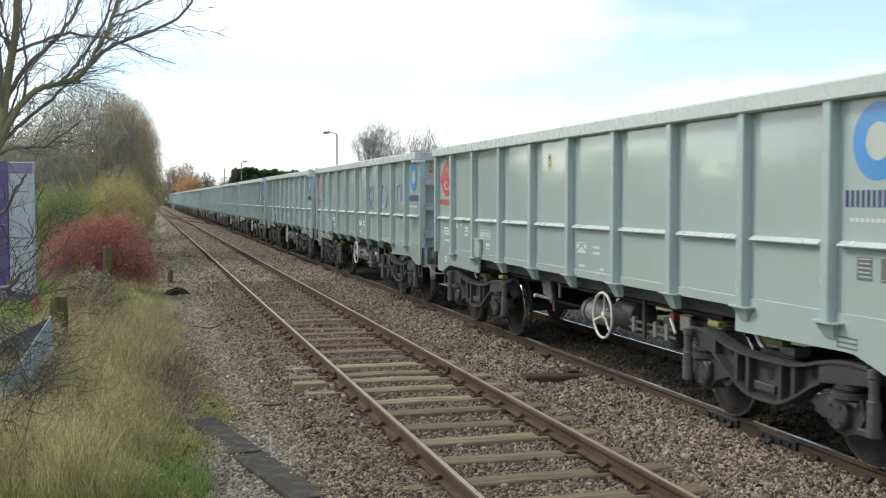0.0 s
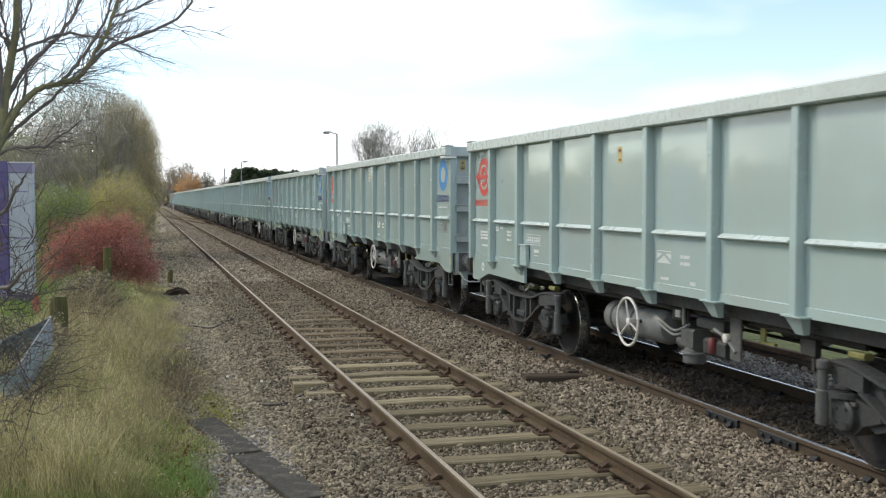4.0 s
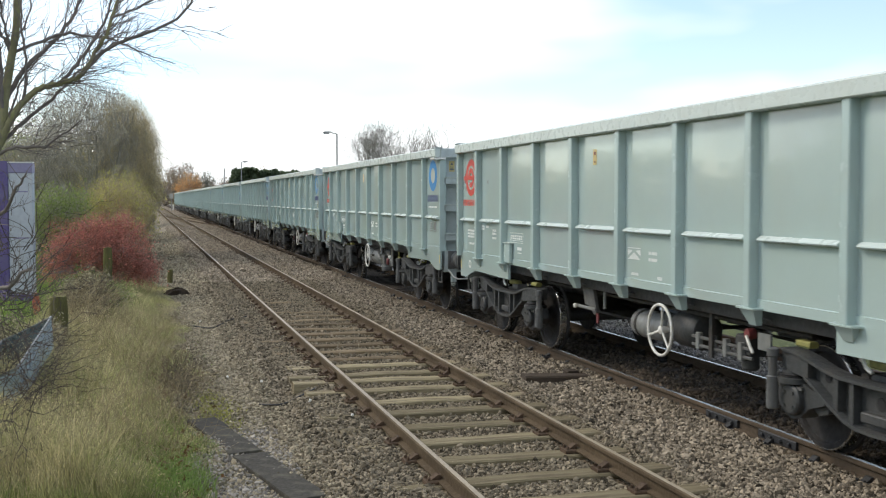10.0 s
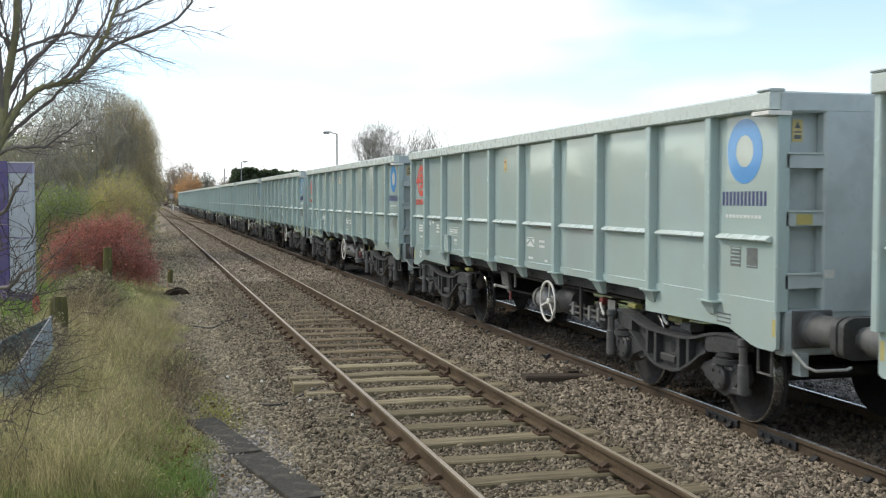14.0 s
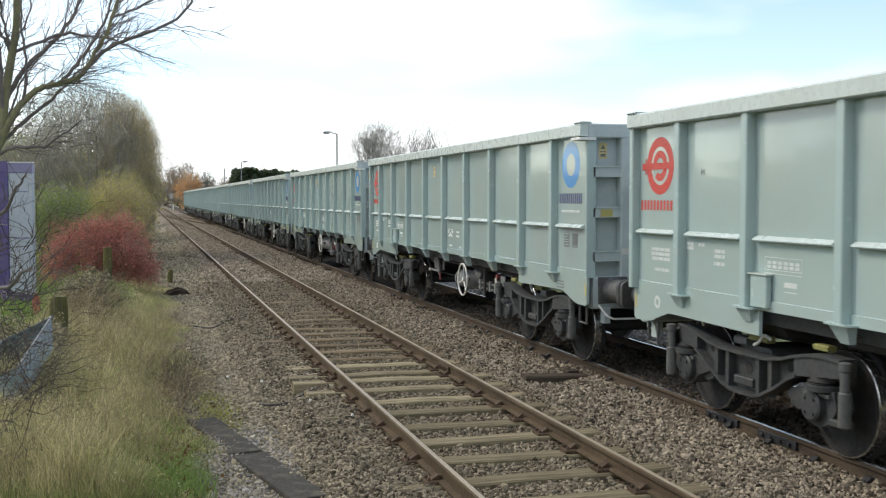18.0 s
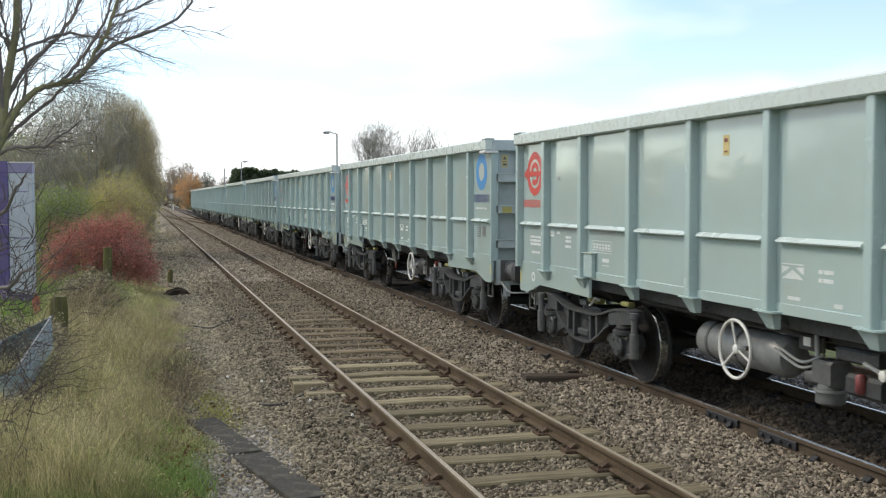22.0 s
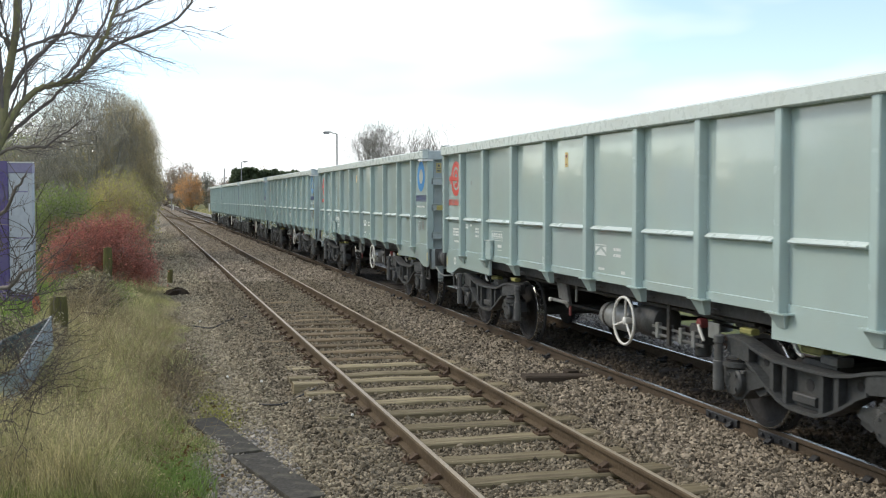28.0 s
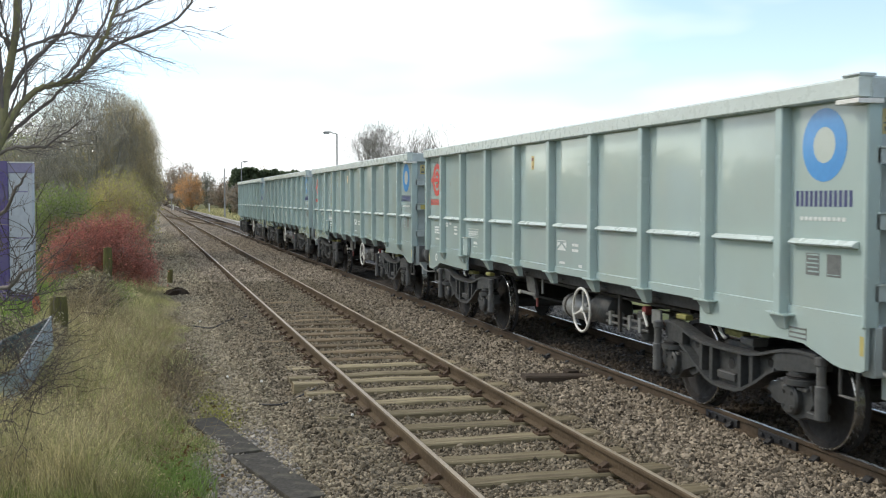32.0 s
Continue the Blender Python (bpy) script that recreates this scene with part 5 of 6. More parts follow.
def foreground_tree():
    """The bare tree whose crown hangs over the verge."""
    rng = random.Random(21)
    tr = thing("bare_tree", "bare leafless tree with lichened grey-green bark on the verge", "tree")
    J = lambda y: 9.0 + y
    trunk = smooth_curve([(-1.95, 9.1, -0.2), (-1.80, 9.05, 0.9), (-1.52, 9.0, 1.6), (-1.26, 9.0, 2.2), (-1.125, 9.0, 2.53), (-1.07, 9.0, 2.71), (-1.04, 9.0, 2.975), (-0.986, 9.0, 3.285), (-0.944, 9.0, 3.595), (-0.95, 9.05, 4.3), (-0.9, 9.1, 5.2)])
    part("trunk", Shape().tube(trunk, [max(0.022, 0.058 - 0.0008 * i) for i in range(len(trunk))], 10), M_BARK, tr, "mossy trunk", smooth=60)
    limbs = [
        ([(-1.06, 9.0, 2.75), (-1.06, 8.95, 3.06), (-1.07, 8.9, 3.45), (-1.10, 8.85, 3.9), (-1.12, 8.8, 4.4)], 0.020, 0.01),
        ([(-1.12, 9.0, 2.50), (-0.99, 8.98, 2.80), (-0.89, 8.97, 2.94), (-0.775, 8.95, 3.03), (-0.62, 8.92, 3.07), (-0.49, 8.9, 3.12), (-0.41, 8.88, 3.23), (-0.30, 8.86, 3.41), (-0.23, 8.85, 3.59), (-0.15, 8.84, 3.84), (-0.10, 8.8, 4.1)], 0.036, 0.010),
        ([(-1.04, 9.0, 2.93), (-0.88, 9.05, 3.21), (-0.70, 9.1, 3.40), (-0.57, 9.15, 3.58), (-0.46, 9.2, 3.82), (-0.4, 9.25, 4.1)], 0.026, 0.010),
        ([(-0.45, 8.9, 3.16), (-0.25, 8.85, 3.35), (0.03, 8.8, 3.47), (0.30, 8.75, 3.62), (0.42, 8.72, 3.84), (0.5, 8.7, 4.0)], 0.020, 0.006),
        ([(-0.98, 9.0, 3.30), (-0.65, 9.1, 3.47), (-0.44, 9.15, 3.48), (-0.21, 9.2, 3.45), (-0.02, 9.25, 3.38), (0.25, 9.3, 3.29)], 0.017, 0.004),
        ([(-0.24, 8.85, 3.58), (-0.01, 8.85, 3.68), (0.17, 8.85, 3.81), (0.3, 8.85, 4.0)], 0.012, 0.006),
        ([(-0.98, 9.0, 3.30), (-1.05, 9.0, 3.43), (-1.13, 9.0, 3.51)], 0.02, 0.008),
        ([(-0.62, 8.92, 3.07), (-0.47, 8.95, 3.27), (-0.34, 9.0, 3.48), (-0.25, 9.0, 3.70), (-0.2, 9.0, 4.0)], 0.018, 0.008),
        ([(-1.13, 9.0, 2.50), (-0.95, 8.9, 2.57), (-0.75, 8.85, 2.57), (-0.60, 8.8, 2.67), (-0.45, 8.75, 2.78)], 0.018, 0.005),
        ([(-1.10, 9.0, 2.58), (-0.86, 9.05, 2.82), (-0.66, 9.1, 3.0), (-0.49, 9.12, 3.21)], 0.022, 0.01),
        ([(-1.36, 8.95, 1.98), (-1.05, 8.6, 2.05), (-0.9, 8.4, 2.25), (-0.83, 8.3, 2.35)], 0.022, 0.008),
        ([(-1.54, 8.98, 1.52), (-1.05, 8.6, 1.50), (-0.88, 8.45, 1.62), (-0.82, 8.4, 1.66)], 0.026, 0.010),
    ]
    limbs += [
        ([(-0.99, 8.99, 2.80), (-0.906, 8.97, 2.95), (-0.876, 8.95, 3.196), (-0.902, 8.92, 3.46), (-0.894, 8.9, 3.8)], 0.017, 0.008),
        ([(-1.00, 9.0, 3.20), (-0.93, 9.05, 3.45), (-0.86, 9.08, 3.62), (-0.82, 9.1, 3.9)], 0.012, 0.005),
        ([(-0.985, 9.0, 3.30), (-1.03, 8.95, 3.50), (-1.06, 8.9, 3.72), (-1.08, 8.88, 4.0)], 0.014, 0.007),
        ([(-1.05, 9.0, 2.90), (-1.10, 8.9, 3.10), (-1.13, 8.85, 3.30)], 0.014, 0.006),
        ([(-1.09, 9.0, 2.62), (-0.99, 9.1, 2.92), (-0.93, 9.15, 3.12), (-0.80, 9.2, 3.30), (-0.72, 9.22, 3.55)], 0.013, 0.005),
    ]
    twig_a, twig_b, twig_w = [], [], []
    for pts, r0, r1 in limbs:
        q = smooth_curve(pts, 5)
        rr = [0.82 * (r0 + (r1 - r0) * i / (len(q) - 1)) for i in range(len(q))]
        q = [p + Vector((rng.uniform(-1, 1), rng.uniform(-1, 1), rng.uniform(-1, 1))) * 0.008 for p in q]
        part("limb", Shape().tube(q, rr, 7), M_BARK if r0 > 0.03 else M_TWIG, tr, smooth=60)
        for k in range(3, len(q) - 1):
            for _ in range(2 if pts[-1][0] < -0.7 else 3):
                if rng.random() < 0.5:
                    d = (q[k + 1] - q[k]).normalized()
                    e = (d * 0.9 + Vector((rng.uniform(-0.7, 1), rng.uniform(-0.8, 0.8), rng.uniform(-0.7, 0.9)))).normalized()
                    L = rng.uniform(0.12, 0.48)
                    w = min(rr[k] * 0.42, 0.0048)
                    end = q[k] + e * L
                    twig_a.append(q[k]); twig_b.append(end); twig_w.append(w)
                    for m in range(rng.randint(1, 4)):
                        t = rng.uniform(0.25, 0.95)
                        s0 = q[k] + e * L * t
                        g = (e + Vector((rng.uniform(-1, 1), rng.uniform(-1, 1), rng.uniform(-0.7, 0.8))) * 0.75).normalized()
                        twig_a.append(s0); twig_b.append(s0 + g * L * rng.uniform(0.25, 0.6)); twig_w.append(w * 0.55)
    ob = part("brushwood", ribbons("brushwood", twig_a, twig_b, twig_w, M_TWIG, 3, 0.17, 5), None, tr, "fine bare twigs")
    tagged(ob, kind="stuff")
    return tr


foreground_tree()


def bramble(name, label, centre, size, n, seed, material, width=0.004, length=(0.3, 0.9), rise=0.9):
    rng = np.random.default_rng(seed)
    c, s = np.asarray(centre), np.asarray(size)
    a = c + rng.uniform(-1, 1, (n, 3)) * s
    d = rng.normal(size=(n, 3)) * (0.8, 0.6, 0.5) + (0.15, 0, rise * 0.5)
    d /= np.linalg.norm(d, axis=1)[:, None]
    L = rng.uniform(length[0], length[1], n)[:, None]
    b = a + d * L
    a2 = a + (b - a) * rng.uniform(0.3, 0.9, (n, 1))
    d2 = d + rng.normal(size=(n, 3)) * 0.7
    b2 = a2 + d2 * L * 0.35
    me = ribbons(name, np.concatenate([a, a2]), np.concatenate([b, b2]), np.concatenate([np.full(n, width), np.full(n, width * 0.6)]), material, seed, 0.26, 5)
    ob = new(name, me)
    tagged(ob, label, "bramble", kind="stuff")
    return ob


bramble("hedge_twigs", "tangle of bare hedge twigs along the verge fence", (-1.20, 10.6, 1.00), (0.13, 1.6, 0.80), 95, 31, M_TWIG_D, 0.0062, (0.3, 0.9))
bramble("hedge_twigs", "low bare bramble stems hanging over the verge", (-1.20, 10.9, 0.18), (0.36, 2.3, 0.34), 190, 32, M_TWIG_D, 0.0050, (0.3, 0.8), 0.5)
bramble("dead_stalks", "grey dead weed stalks round a fence post", (-0.95, 19.0, 0.25), (0.32, 2.0, 0.28), 420, 33, M_STALK, 0.0045, (0.3, 0.75), 1.2)


bramble("dead_stalks", "dark tangled dead weeds between two fence posts", (-1.02, 20.4, 0.30), (0.30, 1.3, 0.30), 420, 36, M_TWIG_D, 0.0050, (0.25, 0.6), 1.0)
bramble("dead_stalks", "dark dead weed stems at the edge of the path", (0.34, 13.0, -0.05), (0.16, 1.1, 0.10), 240, 34, M_STALK_D, 0.0030, (0.2, 0.6), 1.8)
bramble("dead_stalks", "thin pale dead stems standing in the verge grass", (-0.45, 13.5, 0.0), (0.75, 4.8, 0.15), 900, 35, M_STALK, 0.0026, (0.3, 0.7), 2.0)


def verge(x0, x1, y0, y1, edge=0.55, fade=0.6, turn=0.0):
    def where(rng, n):
        x = rng.uniform(x0, x1, n)
        y = y0 + (y1 - y0) * rng.uniform(0, 1, n) ** 1.25
        wob = edge + 0.16 * np.sin(1.3 * y) + 0.09 * np.sin(3.7 * y + 1) + 0.17 * step(11, 17, y)
        patch = 0.5 + 0.5 * np.sin(2.3 * x + 1.1 * y + turn) * np.sin(1.9 * y - 1.6 * x + 2 - turn)
        tuft = 0.5 + 0.5 * np.sin(9.1 * x + 2.0 * y + turn) * np.sin(5.3 * y - 4.1 * x + 2 * turn)
        keep = (x < wob) & (rng.uniform(0, 1, n) < (0.15 + 0.85 * patch) * (0.25 + 0.75 * tuft))
        x, y, wob, tuft = x[keep], y[keep], wob[keep], tuft[keep]
        k = np.clip((wob - x) / fade, 0.12, 1.0) * (0.75 + 0.25 * np.sin(1.7 * y + 2.2 * x)) * (0.62 + 0.5 * tuft) * (1 - 0.5 * step(20, 27, y))
        return x, y, np.clip(k, 0.12, 1.2)
    return where


blades("dry_grass", "tall dry straw-coloured grass on the verge", M_GRASS_DRY, 150000, verge(-1.75, 0.75, 8.3, 30, 0.36, 0.8), 0.50, 0.0022, 41, 0.5)
blades("olive_grass", "olive-green rank grass on the verge", M_GRASS_OLIVE, 170000, verge(-1.9, 0.8, 8.0, 31, 0.48, 0.8, 1.7), 0.44, 0.0028, 42, 0.6)
blades("green_grass", "short green grass beside the path", M_GRASS_GREEN, 42000, verge(-1.6, 0.72, 7.6, 11.5, 0.60, 0.5, 3.1), 0.20, 0.0040, 43, 0.7)
blades("green_grass", "green tussocks among the dry verge grass", M_GRASS_MID, 80000, verge(-1.5, 0.75, 9.0, 29, 0.48, 0.7, 4.2), 0.34, 0.0028, 48, 0.6)
blades("green_grass", "patchy moss and short grass at the path edge", M_GRASS_GREEN, 7000, verge(0.2, 1.0, 11.8, 24, 0.85, 2.0), 0.22, 0.0035, 44, 0.7)
blades("tall_grass", "scattered tall pale grass stems standing above the verge", M_GRASS_DRY, 9000, verge(-1.6, 0.6, 8.6, 26, 0.30, 0.7, 2.4), 0.72, 0.0034, 63, 0.75)


def green_spot(rng, n):
    x, y = rng.normal(0.24, 0.15, n), rng.normal(9.25, 0.42, n)
    ok = x < 0.55
    return x[ok], y[ok], rng.uniform(0.5, 1.2, ok.sum())


blades("green_grass", "fresh bright green tufts beside the stone slabs", M_GRASS_FRESH, 1700, green_spot, 0.15, 0.0040, 64, 0.9)
rng_s = np.random.default_rng(61)
for k, (m, n, lab) in enumerate(((M_GRASS_DRY, 26000, "pale seed heads and dead leaves among the verge grass"), (M_LEAF_DUN, 30000, "dun dead weed leaves among the verge grass"))):
    sx, sy, sk = verge(-1.7, 0.75, 8.3, 29, 0.42, 0.8, 0.9 * k)(rng_s, n * 3)
    sz = ground_z(sx, sy) + sk * rng_s.uniform(0.05, 0.62 - 0.15 * k, len(sx)) + 0.02
    tagged(new("seed_heads", leaf_mesh("seed_heads", np.stack([sx, sy, sz], 1), 0.0095, m, 62 + k, 1.0)), lab, "grass", kind="stuff")


def moss_spot(rng, n):
    y = rng.normal(12.7, 0.75, n)
    return 0.74 - 0.05 * (y - 12.7) + rng.normal(0, 0.13, n), y, rng.uniform(0.5, 1.2, n)


blades("moss_patch", "yellow-green moss and leaves at the head of the slabs", M_MOSS, 2300, moss_spot, 0.042, 0.0070, 49, 0.9, "moss")
blades("green_grass", "lawn beyond the fence", M_GRASS_GREEN, 16000, lambda rng, n: (rng.uniform(-6.5, -1.5, n), rng.uniform(17, 40, n), rng.uniform(0.6, 1.1, n)), 0.16, 0.009, 45, 0.5)
blades("bank_grass", "pale rough grass on the bank beyond the tracks", M_GRASS_OLIVE, 14000, lambda rng, n: (rng.uniform(9.0, 26, n), 40 + 160 * rng.uniform(0, 1, n) ** 0.8, rng.uniform(0.6, 1.2, n)), 0.35, 0.03, 46, 0.6)
blades("bank_grass", "pale dry grass on the bank beyond the tracks", M_GRASS_DRY, 14000, lambda rng, n: (rng.uniform(8.9, 26, n), 40 + 170 * rng.uniform(0, 1, n) ** 0.8, rng.uniform(0.6, 1.2, n)), 0.35, 0.03, 47, 0.6)


def shrub(name, label, base, centre, radii, material, clumps, per, leaf, seed, spread=0.12, stems=10, stem_r=0.015, twig=None, hollow=0.3, bark=None, twig_w=0.005, floor=None):
    """A bush: stems from the base, twigs to each clump, and many small leaves."""
    rng = np.random.default_rng(seed)
    b = thing(name, label, "shrub" if name.endswith("shrub") else "tree")
    c, p = clump_points(rng, centre, radii, clumps, per, spread, hollow, floor)
    s = Shape()
    r = random.Random(seed)
    mids = []
    for i in range(stems):
        k = c[r.randrange(len(c))]
        p0 = Vector(base) + Vector((r.uniform(-1, 1), r.uniform(-1, 1), 0)) * radii[0] * 0.18
        m = p0 * 0.45 + Vector(k) * 0.55 + Vector((r.uniform(-1, 1), r.uniform(-1, 1), r.uniform(0, 1))) * radii[0] * 0.12
        s.tube(smooth_curve([p0, p0 * 0.6 + m * 0.4 + Vector((0, 0, 0.05)), m, Vector(k)], 3), [stem_r * (1 - 0.08 * j) for j in range(10)], 5)
        mids.append(m)
    part("stems" if name.endswith("shrub") else "trunk", s, bark or M_BARK, b, smooth=50)
    mm = np.array([tuple(m) for m in mids])
    near = mm[np.argmin(((c[:, None] - mm[None]) ** 2).sum(-1), 1)]
    if twig:
        m = len(c)
        k = 7
        a = np.concatenate([near] + [c] * k)
        e = np.concatenate([c] + [c + rng.normal(size=(m, 3)) * np.asarray(radii) * 0.16 + (0, 0, radii[2] * 0.05) for _ in range(k)])
        w = np.concatenate([np.full(m, twig_w * 1.6), np.full(m * k, twig_w * 0.6)])
        tagged(part("brushwood", ribbons("brushwood", a, e, w, twig, seed, 0.08), None, b), kind="stuff")
    if per:
        tagged(part("crown", leaf_mesh("crown", p, leaf, material, seed), None, b), kind="stuff")
    return b


def lobed_shrub(name, label, base, lobes, material, per, leaf, seed, spread, stems, twig, twig_w, arch=0.0):
    """A bush of several rounded lobes (centre, radii, clumps): arching stems, fine twigs and small leaves."""
    rng = np.random.default_rng(seed)
    r = random.Random(seed)
    b = thing(name, label, "shrub")
    cs = [clump_points(rng, c, q, n, per, spread, 0.30, 0.03) for c, q, n in lobes]
    c, p = np.concatenate([a for a, _ in cs]), np.concatenate([a for _, a in cs])
    s, mids = Shape(), []
    for i in range(stems):
        k = Vector(c[r.randrange(len(c))])
        p0 = Vector(base) + Vector((r.uniform(-1, 1) * 0.5, r.uniform(-1, 1) * 0.3, 0))
        m = p0.lerp(k, 0.55) + Vector((r.uniform(-0.1, 0.1), r.uniform(-0.1, 0.1), 0.12 + arch))
        s.tube(smooth_curve([p0, p0.lerp(m, 0.5) + Vector((0, 0, 0.06)), m, k], 3), [0.016 * (1 - 0.085 * j) for j in range(10)], 5)
        mids.append(tuple(m))
    tagged(part("stems", s, twig, b, smooth=50), kind="stuff")
    mm = np.array(mids)
    near = mm[np.argmin(((c[:, None] - mm[None]) ** 2).sum(-1), 1)]
    ends = [c + rng.normal(size=c.shape) * (0.22, 0.22, 0.16) + (0, 0, 0.06) for _ in range(5)]
    w = np.concatenate([np.full(len(c), twig_w * 1.5), np.full(5 * len(c), twig_w * 0.6)])
    tagged(part("brushwood", ribbons("brushwood", np.concatenate([near] + [c] * 5), np.concatenate([c] + ends), w, twig, seed, 0.14), None, b), kind="stuff")
    tagged(part("crown", leaf_mesh("crown", p, leaf, material, seed), None, b), kind="stuff")


def branchy_tree(name, label, base, stems, length, rad, lean, seed, bark, twig, levels=4, kids=5, spread=0.55, up=0.12, twig_w=0.006, cover=None, hull=None):
    """A bare or half-bare tree of many stems that fork down to fine twigs; cover is (leaf material, leaves, size)."""
    rng = random.Random(seed)
    t = thing(name, label, "shrub" if name.endswith("shrub") else "tree")
    inside = lambda p: hull is None or ((p.x - hull[0]) / hull[2]) ** 2 + ((p.z - hull[1]) / hull[3]) ** 2 < rng.uniform(0.70, 1.12) ** 2
    big, a, b, w = [], [], [], []
    for i in range(stems):
        f = (i + 0.5) / stems
        side = (f - 0.5) * 2 * lean + rng.uniform(-0.12, 0.12)
        way = (math.sin(side), rng.uniform(-0.45, 0.45), math.cos(side))
        L = length * (0.62 + 0.38 * math.cos(side * 0.8)) * rng.uniform(0.85, 1.08)
        p0 = Vector(base) + Vector((rng.uniform(-0.25, 0.25), rng.uniform(-0.2, 0.2), 0))
        for lev, pts, rr in grow(rng, p0, way, L * 0.62, rad, levels, kids, spread, up):
            if not inside(pts[-1]):
                continue
            if lev >= levels - 1:
                big.append((lev, pts, rr))
            else:
                m = len(pts) // 2
                for q0, q1, k in ((0, m, 0), (m, -1, m)):
                    a.append(pts[q0]); b.append(pts[q1]); w.append(max(rr[k], twig_w))
    part("trunk", tubes(big, 5), bark, t, smooth=50)
    tagged(part("brushwood", ribbons("brushwood", a, b, w, twig, seed, 0.10, 2), None, t), kind="stuff")
    if cover:
        m, n, size = cover
        q = np.random.default_rng(seed)
        e = np.array([tuple(v) for v in b])
        pts = e[q.integers(0, len(e), n)] + q.normal(size=(n, 3)) * 0.07
        tagged(part("crown", leaf_mesh("crown", pts, size, m, seed), None, t), kind="stuff")
    return t


lobed_shrub("red_shrub", "dense shrub with dull red autumn leaves beside the path", (-0.9, 28.0, -0.15),
            [((-1.40, 28.1, 1.00), (0.95, 0.9, 0.82), 250), ((-0.66, 28.0, 0.95), (0.82, 0.9, 0.98), 260), ((-2.15, 28.2, 0.55), (0.50, 0.6, 0.55), 80), ((-0.08, 27.7, 0.30), (0.42, 0.6, 0.40), 90)],
            M_LEAF_RED, 34, 0.023, 51, 0.11, 26, M_TWIG_R, 0.0055, 0.1)
shrub("green_shrub", "green leafy shrub behind the red one", (-2.75, 37, -0.1), (-2.70, 37, 1.45), (1.15, 1.2, 1.20), M_LEAF_GREEN, 300, 34, 0.042, 52, 0.2, 10, 0.02, M_TWIG_G)
branchy_tree("yellow_shrub", "upright shrub with thin yellow-green autumn leaves", (-0.85, 39, -0.1), 18, 4.0, 0.022, 0.8, 53, M_TWIG_G, M_TWIG_T, 3, 7, 0.6, 0.1, 0.005, (M_LEAF_YEL, 7500, 0.034), (-0.85, 1.45, 1.25, 1.80))
branchy_tree("yellow_shrub", "thin olive-yellow shrub by the path end", (-0.25, 47, -0.2), 14, 4.4, 0.022, 0.5, 54, M_TWIG_G, M_TWIG_T, 3, 7, 0.6, 0.1, 0.006, (M_LEAF_OLIVE, 11000, 0.040), (-0.20, 1.9, 0.66, 2.0))
branchy_tree("thicket_tree", "half-bare tree with a dense haze of tan twigs and olive leaves", (-0.75, 46, -0.2), 13, 7.0, 0.050, 0.55, 55, M_TWIG_G, M_TWIG_T, 4, 7, 0.85, 0.10, 0.0060, (M_LEAF_TAN, 30000, 0.024), (-0.66, 3.35, 1.26, 3.00))
branchy_tree("thicket_tree", "broad bare grey tree with forking limbs and fine twigs", (-2.05, 45, -0.2), 16, 8.6, 0.070, 0.95, 59, M_TWIG_G, M_TWIG_G, 4, 6, 0.58, 0.07, 0.0062, (M_LEAF_TAN, 5000, 0.024), (-2.30, 3.6, 2.50, 3.65))
branchy_tree("thicket_tree", "bare grey-green tree beside the lawn", (-4.3, 47, -0.2), 10, 6.4, 0.055, 0.8, 50, M_TWIG_G, M_TWIG_G, 4, 5, 0.6, 0.04, 0.0065, (M_LEAF_TAN, 4000, 0.026), (-4.5, 2.8, 2.0, 2.4))
shrub("thicket_tree", "half-bare thicket behind the shrubs", (-5.2, 48, -0.2), (-5.0, 50, 2.0), (3.4, 2.2, 1.9), M_LEAF_OLIVE, 520, 22, 0.06, 56, 0.22, 18, 0.05, M_TWIG_G, 0.2, twig_w=0.012)
shrub("thicket_tree", "olive thicket at the far end of the path", (-1.6, 64, -0.2), (-1.3, 64, 2.2), (2.3, 3.0, 2.3), M_LEAF_OLIVE, 420, 16, 0.10, 57, 0.24, 14, 0.04, M_TWIG_G, 0.2, twig_w=0.012)
shrub("weed_shrub", "grey-olive dead weeds clustered round the fence posts", (-1.05, 20.6, -0.1), (-1.05, 20.6, 0.42), (0.42, 1.0, 0.42), M_LEAF_DUN, 150, 20, 0.028, 97, 0.09, 8, 0.007, M_STALK)
shrub("weed_shrub", "tangled olive weeds in front of a mossy post", (-1.28, 15.2, -0.1), (-1.28, 15.2, 0.22), (0.32, 0.8, 0.30), M_LEAF_DUN, 120, 18, 0.022, 98, 0.08, 8, 0.006, M_STALK)
shrub("weed_shrub", "dead brown weeds behind the tipped trough", (-2.2, 15.9, -0.1), (-2.2, 15.9, 0.20), (0.75, 0.8, 0.36), M_LEAF_DUN, 170, 20, 0.024, 99, 0.09, 10, 0.007, M_STALK_D)
shrub("weed_shrub", "low dark green weeds in the verge", (-0.7, 21.5, -0.1), (-0.6, 21.5, 0.25), (0.42, 0.9, 0.28), M_LEAF_GREEN, 80, 16, 0.035, 58, 0.08, 6, 0.008, M_TWIG_G)

